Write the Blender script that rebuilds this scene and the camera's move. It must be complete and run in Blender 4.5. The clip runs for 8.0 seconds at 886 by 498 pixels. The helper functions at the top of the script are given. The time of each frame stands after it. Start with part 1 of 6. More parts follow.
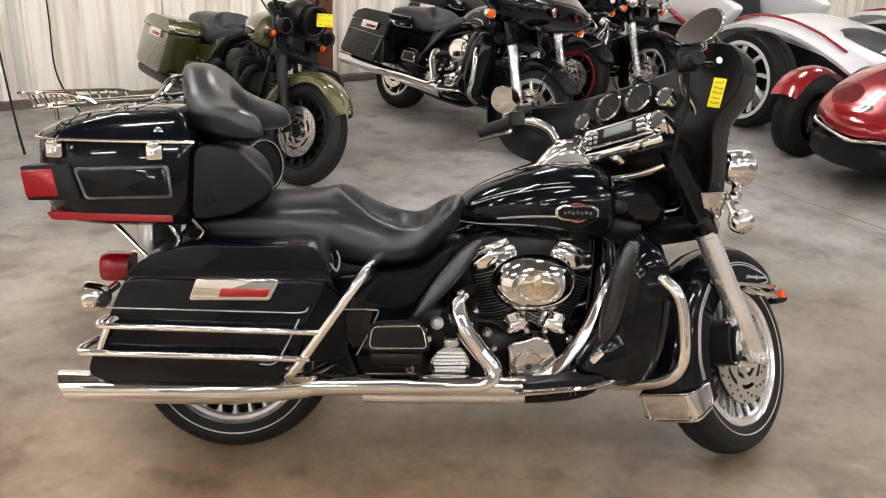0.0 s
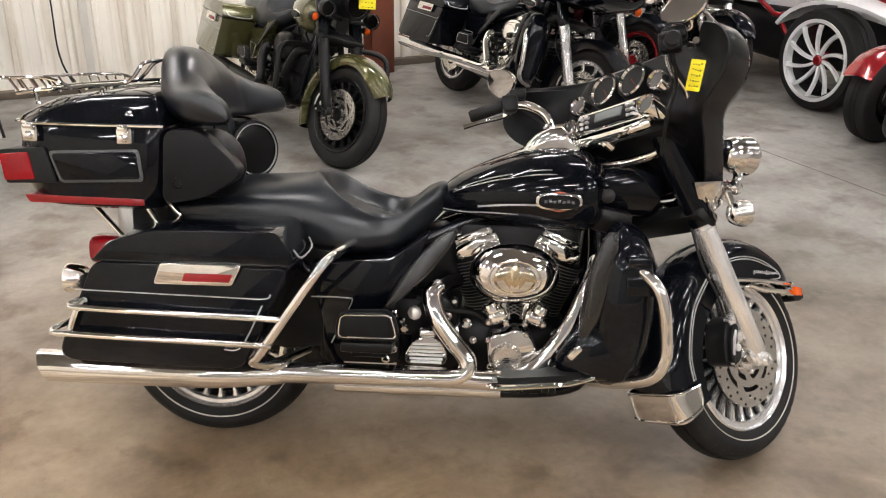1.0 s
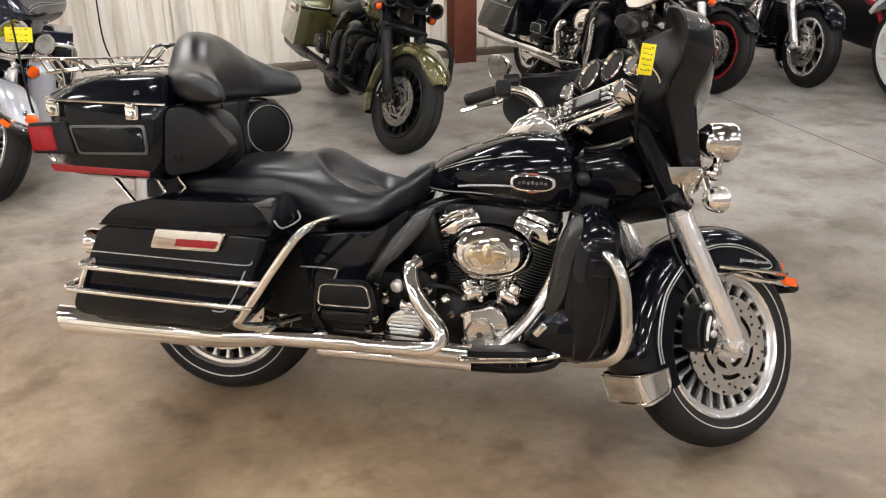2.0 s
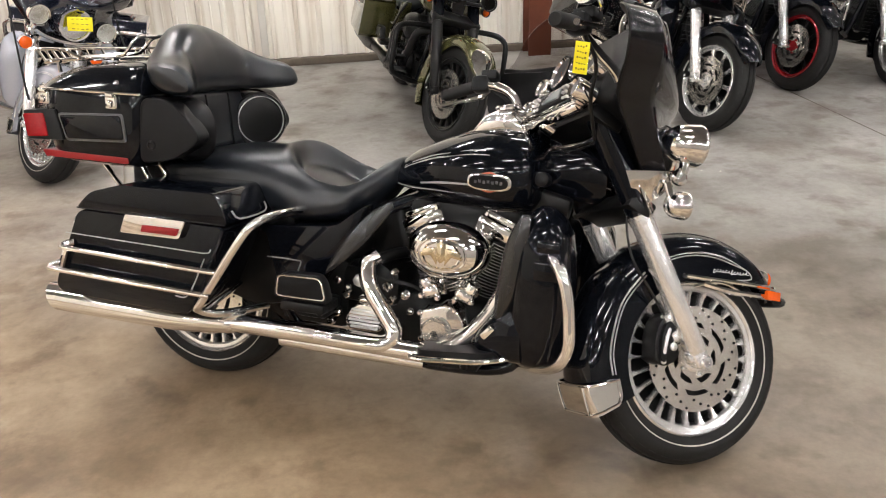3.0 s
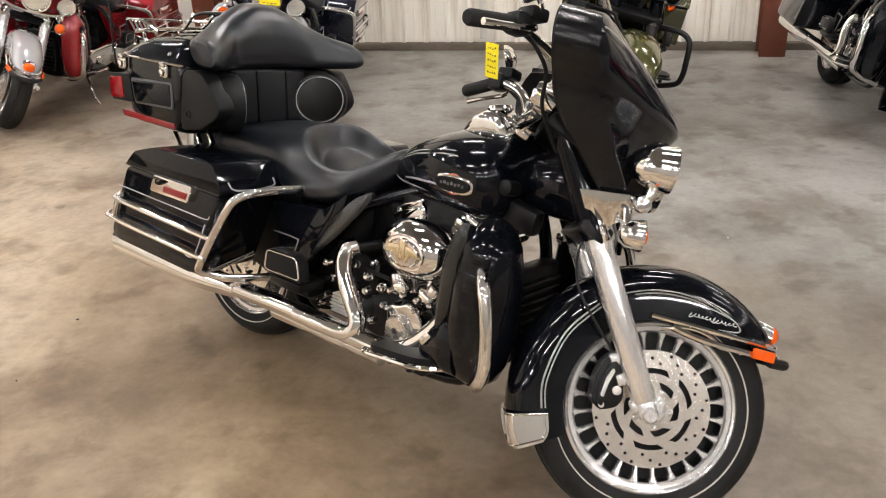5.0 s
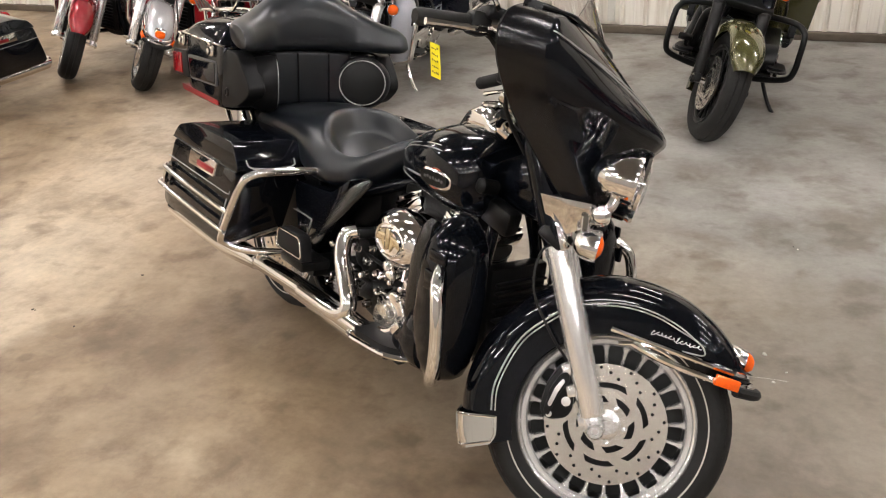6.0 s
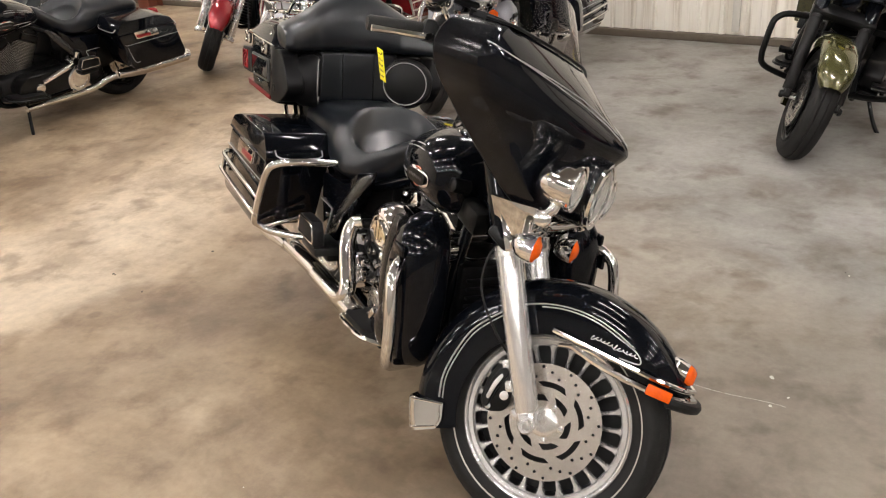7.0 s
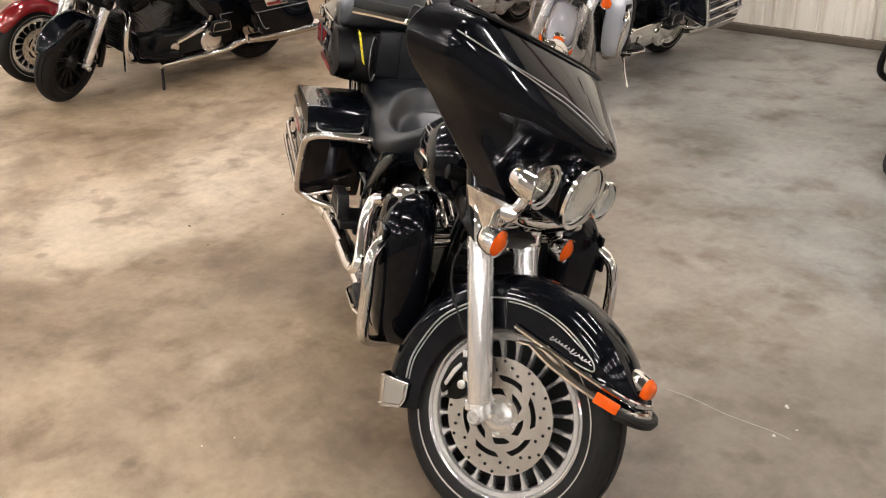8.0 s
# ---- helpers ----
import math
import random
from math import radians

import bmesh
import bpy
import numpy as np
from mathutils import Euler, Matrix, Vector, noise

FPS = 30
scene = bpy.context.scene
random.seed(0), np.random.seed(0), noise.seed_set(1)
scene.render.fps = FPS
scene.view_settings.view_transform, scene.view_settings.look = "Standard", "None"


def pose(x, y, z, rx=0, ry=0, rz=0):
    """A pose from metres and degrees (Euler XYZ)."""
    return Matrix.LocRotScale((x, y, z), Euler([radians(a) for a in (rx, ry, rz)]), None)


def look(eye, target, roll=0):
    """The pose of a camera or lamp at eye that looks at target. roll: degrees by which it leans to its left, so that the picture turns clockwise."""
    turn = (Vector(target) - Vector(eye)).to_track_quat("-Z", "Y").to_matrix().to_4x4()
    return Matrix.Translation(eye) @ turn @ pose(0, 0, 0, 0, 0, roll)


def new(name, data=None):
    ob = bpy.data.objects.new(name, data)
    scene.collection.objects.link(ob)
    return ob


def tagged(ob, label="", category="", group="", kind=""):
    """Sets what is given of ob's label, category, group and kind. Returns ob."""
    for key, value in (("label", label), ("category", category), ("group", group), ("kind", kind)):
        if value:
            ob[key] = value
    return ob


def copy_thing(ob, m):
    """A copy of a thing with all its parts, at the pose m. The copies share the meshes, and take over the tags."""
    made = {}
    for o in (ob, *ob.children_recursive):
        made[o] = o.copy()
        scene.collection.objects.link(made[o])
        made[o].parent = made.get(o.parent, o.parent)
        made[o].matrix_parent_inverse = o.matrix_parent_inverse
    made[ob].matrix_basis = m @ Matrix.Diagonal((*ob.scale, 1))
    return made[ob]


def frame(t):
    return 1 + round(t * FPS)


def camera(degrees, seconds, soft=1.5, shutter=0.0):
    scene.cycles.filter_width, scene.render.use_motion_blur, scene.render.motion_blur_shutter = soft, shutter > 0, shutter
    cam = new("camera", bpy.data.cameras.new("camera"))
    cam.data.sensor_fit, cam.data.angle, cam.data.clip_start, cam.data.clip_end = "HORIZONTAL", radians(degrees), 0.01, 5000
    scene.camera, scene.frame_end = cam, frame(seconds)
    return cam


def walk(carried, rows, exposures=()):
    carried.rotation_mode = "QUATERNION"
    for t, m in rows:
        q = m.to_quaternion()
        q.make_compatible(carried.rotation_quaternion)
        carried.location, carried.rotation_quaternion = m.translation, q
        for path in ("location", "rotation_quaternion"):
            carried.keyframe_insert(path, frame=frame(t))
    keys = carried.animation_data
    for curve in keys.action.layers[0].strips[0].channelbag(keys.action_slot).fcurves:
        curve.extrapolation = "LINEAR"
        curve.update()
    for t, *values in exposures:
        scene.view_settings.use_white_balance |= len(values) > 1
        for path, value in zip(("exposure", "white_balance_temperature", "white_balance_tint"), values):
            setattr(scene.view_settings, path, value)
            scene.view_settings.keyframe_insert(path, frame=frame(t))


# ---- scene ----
# smooth path of the carried camera: seconds, eye, target, roll
PATH = [
    (0, (0.320, -0.027, 1.690), (0.162, 1.854, 0.906), 2.6),
    (0.5, (0.453, 0.041, 1.676), (0.163, 1.895, 0.865), 1.1),
    (1, (0.653, 0.099, 1.686), (0.271, 1.928, 0.859), 0.9),
    (1.5, (0.895, 0.081, 1.689), (0.362, 1.873, 0.865), 0.6),
    (2, (1.087, 0.100, 1.690), (0.430, 1.843, 0.846), -0.7),
    (2.2, (1.154, 0.132, 1.688), (0.466, 1.866, 0.837), -0.8),
    (3.3, (1.639, 0.392, 1.688), (0.616, 1.950, 0.833), -2.2),
    (3.5, (1.718, 0.433, 1.690), (0.624, 1.938, 0.844), -2.3),
    (4, (1.846, 0.563, 1.672), (0.623, 1.965, 0.829), -2.3),
    (4.5, (1.977, 0.777, 1.672), (0.673, 2.100, 0.821), -1.5),
    (5, (2.166, 0.966, 1.662), (0.736, 2.141, 0.798), -2.7),
    (5.2, (2.245, 1.043, 1.670), (0.766, 2.146, 0.793), -2.8),
    (6.3, (2.511, 1.516, 1.695), (0.821, 2.256, 0.806), -3.6),
    (6.5, (2.568, 1.596, 1.686), (0.843, 2.263, 0.815), -3.8),
    (7, (2.766, 1.815, 1.701), (0.986, 2.305, 0.827), -4.1),
    (7.5, (2.830, 2.016, 1.684), (1.013, 2.331, 0.803), -3.9),
    (8, (2.873, 2.262, 1.697), (1.039, 2.391, 0.802), -2.8),
]
cam = camera(53.9, 8.0, soft=1.1)
walk(cam, [(t, look(eye, target, roll)) for t, eye, target, roll in PATH],
     exposures=[(0, 0.05, 6200, 10), (2, 0.06, 6250, 10), (3.5, 0.12, 6280, 10), (4.5, 0.02, 6300, 10), (5, 0.0, 6320, 10), (8, -0.03, 6450, 11)])

# ---- world, light and exposure ----
world = bpy.data.worlds.new("world")
scene.world = world
world.use_nodes = True
world.node_tree.nodes["Background"].inputs[0].default_value = (0.6, 0.7, 0.8, 1)
world.node_tree.nodes["Background"].inputs[1].default_value = 0.15

# ---- materials ----
def mat(name, color, rough=0.5, metal=0.0, coat=0.0, vary=0.0, scale=20.0, bump=0.0, bscale=200.0, rvary=0.0, trans=0.0, ior=1.5, flake=0.0, emit=0.0, spec=0.5):
    """A principled material with two scales of noise in colour and gloss, and fine relief."""
    m = bpy.data.materials.new(name)
    m.use_nodes = True
    nt = m.node_tree
    b = nt.nodes["Principled BSDF"]
    b.inputs["Base Color"].default_value = (*color, 1)
    b.inputs["Roughness"].default_value = rough
    b.inputs["Metallic"].default_value = metal
    b.inputs["Coat Weight"].default_value = coat
    b.inputs["Coat Roughness"].default_value = 0.03
    b.inputs["Transmission Weight"].default_value = trans
    b.inputs["IOR"].default_value = ior
    b.inputs["Specular IOR Level"].default_value = spec
    if emit:
        b.inputs["Emission Color"].default_value = (*color, 1)
        b.inputs["Emission Strength"].default_value = emit
    co = nt.nodes.new("ShaderNodeTexCoord")
    if vary or rvary:
        n1 = nt.nodes.new("ShaderNodeTexNoise")
        n1.inputs["Scale"].default_value = scale
        n1.inputs["Detail"].default_value = 8
        n1.inputs["Roughness"].default_value = 0.65
        nt.links.new(co.outputs["Object"], n1.inputs["Vector"])
        if vary:
            mx = nt.nodes.new("ShaderNodeMix")
            mx.data_type = "RGBA"
            mx.inputs["A"].default_value = (*[c * (1 - vary) for c in color], 1)
            mx.inputs["B"].default_value = (*[min(1, c * (1 + vary)) for c in color], 1)
            nt.links.new(n1.outputs["Fac"], mx.inputs["Factor"])
            nt.links.new(mx.outputs["Result"], b.inputs["Base Color"])
        if rvary:
            mr = nt.nodes.new("ShaderNodeMapRange")
            mr.inputs["From Min"].default_value, mr.inputs["From Max"].default_value = 0.3, 0.7
            mr.inputs["To Min"].default_value, mr.inputs["To Max"].default_value = max(0.01, rough - rvary), rough + rvary
            nt.links.new(n1.outputs["Fac"], mr.inputs["Value"])
            nt.links.new(mr.outputs["Result"], b.inputs["Roughness"])
    if flake:
        vo = nt.nodes.new("ShaderNodeTexVoronoi")
        vo.inputs["Scale"].default_value = 1500
        nt.links.new(co.outputs["Object"], vo.inputs["Vector"])
        fm = nt.nodes.new("ShaderNodeMix")
        fm.data_type = "RGBA"
        fm.inputs["A"].default_value = (*color, 1)
        fm.inputs["B"].default_value = (*[min(1, c * 2.5 + 0.02) for c in color], 1)
        mr2 = nt.nodes.new("ShaderNodeMath")
        mr2.operation = "MULTIPLY"
        mr2.inputs[1].default_value = flake
        nt.links.new(vo.outputs["Color"], mr2.inputs[0])
        nt.links.new(mr2.outputs[0], fm.inputs["Factor"])
        nt.links.new(fm.outputs["Result"], b.inputs["Base Color"])
    if bump:
        n2 = nt.nodes.new("ShaderNodeTexNoise")
        n2.inputs["Scale"].default_value = bscale
        n2.inputs["Detail"].default_value = 4
        nt.links.new(co.outputs["Object"], n2.inputs["Vector"])
        bp = nt.nodes.new("ShaderNodeBump")
        bp.inputs["Strength"].default_value = bump
        bp.inputs["Distance"].default_value = 0.002
        nt.links.new(n2.outputs["Fac"], bp.inputs["Height"])
        nt.links.new(bp.outputs["Normal"], b.inputs["Normal"])
    return m


BLACK = mat("gloss_black_paint", (0.003, 0.0038, 0.0058), 0.16, coat=0.9, rvary=0.04, scale=6, spec=0.05)
BLACK.node_tree.nodes["Principled BSDF"].inputs["Coat IOR"].default_value = 1.33
LEATHER = mat("black_vinyl", (0.0056, 0.0074, 0.0102), 0.3, vary=0.1, scale=14, spec=0.5)
PLASTIC = mat("matt_black_plastic", (0.008, 0.008, 0.0085), 0.4, vary=0.15, scale=60, spec=0.16)
WRINKLE = mat("black_engine_enamel", (0.006, 0.006, 0.006), 0.3, bump=0.2, bscale=500, spec=0.2)
GREYTRIM = mat("grey_trim_plastic", (0.07, 0.07, 0.072), 0.4)
BADGE = mat("muted_orange_enamel", (0.45, 0.10, 0.05), 0.3, coat=0.6)
CHROME = mat("chrome", (0.90, 0.89, 0.875), 0.05, 1.0, rvary=0.025, scale=8)
BRASS = mat("pale_gilt_metal", (0.80, 0.70, 0.5), 0.2, 1.0, vary=0.1, scale=60)
RIMBLACK = mat("satin_black_fairing", (0.0045, 0.0045, 0.0055), 0.2, spec=0.3)
SHEEN = mat("satin_black_plastic", (0.016, 0.0155, 0.015), 0.26, vary=0.04, scale=8, spec=0.55)
SATIN = mat("satin_aluminium", (0.74, 0.73, 0.71), 0.36, 0.85, vary=0.05, scale=40)
ALLOY = mat("brushed_fork_alloy", (0.95, 0.945, 0.935), 0.22, 0.76, vary=0.03, scale=30)
CAST = mat("cast_wheel_silver", (0.90, 0.895, 0.88), 0.2, 0.78, vary=0.04, scale=30)
STEEL = mat("brushed_rotor_steel", (0.74, 0.70, 0.64), 0.22, 0.92, vary=0.06, scale=90)
RUBBER = mat("tyre_rubber", (0.012, 0.0115, 0.011), 0.66, vary=0.35, scale=18, bump=0.4, bscale=160, spec=0.25)
SILVER = mat("silver_pinstripe", (0.42, 0.415, 0.40), 0.3, 0.3)
WHITE = mat("white_sidewall_line", (0.5, 0.47, 0.41), 0.6, vary=0.2)
SCRIPT = mat("silver_script", (0.7, 0.69, 0.67), 0.35, 0.2)
RED = mat("red_lens", (0.26, 0.002, 0.006), 0.2, coat=0.4, vary=0.25, scale=120, spec=0.3)
REDREFLECT = mat("red_reflector", (0.24, 0.003, 0.007), 0.3, coat=0.25, vary=0.2, scale=150)
AMBER = mat("amber_lens", (0.85, 0.115, 0.004), 0.25, coat=0.35, vary=0.15, scale=150, spec=0.3)
GLASS = mat("clear_lamp_glass", (0.97, 0.99, 0.99), 0.05, trans=1.0, ior=1.12, bump=0.2, bscale=45)
BOWL = mat("lamp_bowl", (0.97, 0.98, 0.96), 0.22, 0.45)
SMOKE = mat("smoked_screen", (0.72, 0.70, 0.69), 0.0, trans=1.0, ior=1.06)
YELLOW = mat("yellow_card", (0.9, 0.78, 0.01), 0.6, vary=0.06, scale=40)
INK = mat("dark_ink", (0.12, 0.09, 0.03), 0.7)
GREEN = mat("olive_metallic_paint", (0.055, 0.052, 0.014), 0.2, 0.45, coat=1.0, flake=0.6)
REDPAINT = mat("red_metallic_paint", (0.22, 0.004, 0.008), 0.18, 0.3, coat=1.0, flake=0.3)
BLUEBLACK = mat("midnight_blue_paint", (0.006, 0.009, 0.02), 0.14, 0.2, coat=1.0, flake=0.4)
WHITEPAINT = mat("white_paint", (0.78, 0.78, 0.78), 0.25, coat=1.0, vary=0.03)
GREYPAINT = mat("silver_grey_paint", (0.42, 0.42, 0.44), 0.25, 0.4, coat=1.0, flake=0.3)
ICE = mat("pale_silver_blue_paint", (0.42, 0.44, 0.50), 0.2, 0.35, coat=1.0, flake=0.2)
LCD = mat("grey_display", (0.18, 0.2, 0.2), 0.25, coat=0.5)
DIAL = mat("dial_face", (0.02, 0.02, 0.022), 0.4, coat=1.0)


def mirror_mat():
    return mat("mirror_glass", (0.9, 0.9, 0.9), 0.02, 1.0)


MIRROR = mirror_mat()

# ---- shape helpers ----
def lin(a, b, n):
    return [a + (b - a) * i / (n - 1) for i in range(n)]


ID = Matrix.Identity(4)


def part(name, bm, material, parent, label="", m=None, sharp=38):
    """Link a bmesh as one mesh object under a thing or a part."""
    if m is not None:
        bm.transform(m)
    bmesh.ops.remove_doubles(bm, verts=bm.verts, dist=1e-5)
    bmesh.ops.recalc_face_normals(bm, faces=bm.faces)
    lim = radians(sharp)
    for e in bm.edges:
        e.smooth = len(e.link_faces) == 2 and e.calc_face_angle(0) < lim
    for f in bm.faces:
        f.smooth = True
    me = bpy.data.meshes.new(name)
    bm.to_mesh(me)
    bm.free()
    me.materials.append(material)
    ob = new(name, me)
    ob.parent = parent
    if label:
        ob["label"] = label
    return ob


def thing(name, m, label, category, group="", kind=""):
    ob = new(name)
    ob.empty_display_size = 0.1
    ob.matrix_world = m
    return tagged(ob, label, category, group, kind)


def rings(bm, rows, closed=True, cap=True, loop=False):
    """Skin a list of equally long rings of points."""
    vs = [[bm.verts.new(p) for p in r] for r in rows]
    n = len(vs[0])
    k = n if closed else n - 1
    pairs = list(zip(vs, vs[1:])) + ([(vs[-1], vs[0])] if loop else [])
    for a, b in pairs:
        for i in range(k):
            j = (i + 1) % n
            bm.faces.new((a[i], a[j], b[j], b[i]))
    if cap and closed and not loop:
        bm.faces.new(vs[0][::-1])
        bm.faces.new(vs[-1])
    return bm


def curve_points(pts, per=6, loop=False):
    """Catmull-Rom points through pts."""
    p = [Vector(q) for q in pts]
    if len(p) < 3 and not loop:
        return p
    n = len(p)
    out = []
    for i in range(n if loop else n - 1):
        a, b, c, d = ([p[(i + k) % n] for k in (-1, 0, 1, 2)] if loop else
                      [p[max(i - 1, 0)], p[i], p[i + 1], p[min(i + 2, n - 1)]])
        for s in range(per):
            t = s / per
            out.append(0.5 * ((2 * b) + (c - a) * t + (2 * a - 5 * b + 4 * c - d) * t * t + (3 * b - a - 3 * c + d) * t ** 3))
    if not loop:
        out.append(p[-1])
    return out


def tube(bm, pts, r, seg=10, per=6, loop=False):
    """A round tube along a smooth line; r one radius or one for each of pts."""
    line = curve_points(pts, per, loop)
    if isinstance(r, (int, float)):
        rad = [r] * len(line)
    else:
        src = lin(0, 1, len(r))
        rad = [float(v) for v in np.interp(lin(0, 1, len(line)), src, r)]
    n = len(line)
    up = None
    rows = []
    for i, p in enumerate(line):
        d = (line[(i + 1) % n] - line[i - 1]) if loop else (line[min(i + 1, n - 1)] - line[max(i - 1, 0)])
        d.normalize()
        if up is None:
            up = d.orthogonal().normalized()
        up = (up - d * up.dot(d)).normalized()
        w = d.cross(up)
        rows.append([p + rad[i] * (math.cos(a) * up + math.sin(a) * w) for a in (2 * math.pi * k / seg for k in range(seg))])
    return rings(bm, rows, loop=loop)


def lathe(bm, prof, origin, axis, seg=32, loop=False, sx=1.0, cap=True):
    """Turn (radius, height) round an axis; sx squeezes one side into an oval."""
    o, a = Vector(origin), Vector(axis).normalized()
    u = (Vector((0, 0, 1)) if abs(a.z) < 0.9 else Vector((1, 0, 0)))
    u = (u - a * u.dot(a)).normalized()
    w = a.cross(u)
    rows = [[o + a * h + r * (math.cos(t) * u + sx * math.sin(t) * w) for t in (2 * math.pi * k / seg for k in range(seg))] for r, h in prof]
    return rings(bm, rows, loop=loop, cap=cap)


def supering(x, cy, cz, hw, hu, hd, e, n=24):
    """A soft-cornered closed section across x."""
    out = []
    for k in range(n):
        t = 2 * math.pi * k / n
        c, s = math.cos(t), math.sin(t)
        y = cy + hw * math.copysign(abs(c) ** (2 / e), c)
        h = hu if s > 0 else hd
        out.append(Vector((x, y, cz + h * math.copysign(abs(s) ** (2 / e), s))))
    return out


def loft(bm, keys, n=24, steps=5):
    """Skin soft sections along x: keys of (x, cy, cz, half width, up, down, squareness)."""
    k = np.array(keys, float)
    src = np.arange(len(k))
    dst = lin(0, len(k) - 1, (len(k) - 1) * steps + 1)
    cols = []
    for c in range(k.shape[1]):
        v = curve_points([(i, k[i, c], 0) for i in src], steps)
        cols.append([q.y for q in v])
    rows = [supering(*[cols[c][i] for c in range(7)], n=n) for i in range(len(dst))]
    return rings(bm, rows)


def block(bm, c, s, bev=0.0, rot=None, seg=2):
    """A bevelled box of size s round c."""
    t = bmesh.new()
    bmesh.ops.create_cube(t, size=1)
    bmesh.ops.scale(t, vec=s, verts=t.verts)
    if bev:
        bmesh.ops.bevel(t, geom=t.edges[:], offset=bev, segments=seg, profile=0.5, affect="EDGES")
    m = Matrix.Translation(c)
    if rot:
        m = m @ Euler([radians(a) for a in rot]).to_matrix().to_4x4()
    t.transform(m)
    me = bpy.data.meshes.new("t")
    t.to_mesh(me)
    t.free()
    bm.from_mesh(me)
    bpy.data.meshes.remove(me)
    return bm


def prism(bm, poly, y0, y1, bev=0.0, seg=2, shrink=1.0, axis="y"):
    """A side outline (x, z) given depth from y0 to y1, its edges rounded; shrink narrows the y1 face."""
    t = bmesh.new()
    cx = sum(p[0] for p in poly) / len(poly)
    cz = sum(p[1] for p in poly) / len(poly)
    a = [t.verts.new((x, y0, z)) for x, z in poly]
    b = [t.verts.new((cx + (x - cx) * shrink, y1, cz + (z - cz) * shrink)) for x, z in poly]
    t.faces.new(a)
    t.faces.new(b[::-1])
    n = len(poly)
    for i in range(n):
        j = (i + 1) % n
        t.faces.new((a[i], b[i], b[j], a[j]))
    bmesh.ops.recalc_face_normals(t, faces=t.faces)
    if bev:
        es = [e for e in t.edges if e.calc_face_angle(0) > 0.35]
        bmesh.ops.bevel(t, geom=es, offset=bev, segments=seg, profile=0.5, affect="EDGES", clamp_overlap=True)
    me = bpy.data.meshes.new("t")
    t.to_mesh(me)
    t.free()
    bm.from_mesh(me)
    bpy.data.meshes.remove(me)
    return bm


def sheet(bm, grid, thick):
    """A curved sheet with thickness from a grid of points."""
    rings(bm, grid, closed=False, cap=False)
    bmesh.ops.recalc_face_normals(bm, faces=bm.faces)
    bmesh.ops.solidify(bm, geom=bm.faces[:], thickness=thick)
    return bm


def B():
    return bmesh.new()


def rounded(poly, r=0.02, n=3):
    """Round the corners of a closed outline."""
    out = []
    p = [Vector((a, b, 0)) for a, b in poly]
    for i, q in enumerate(p):
        a, c = p[i - 1], p[(i + 1) % len(p)]
        u = q + (a - q).normalized() * min(r, (a - q).length * 0.45)
        w = q + (c - q).normalized() * min(r, (c - q).length * 0.45)
        for k in range(n + 1):
            t = k / n
            v = (1 - t) ** 2 * u + 2 * t * (1 - t) * q + t * t * w
            out.append((v.x, v.y))
    return out

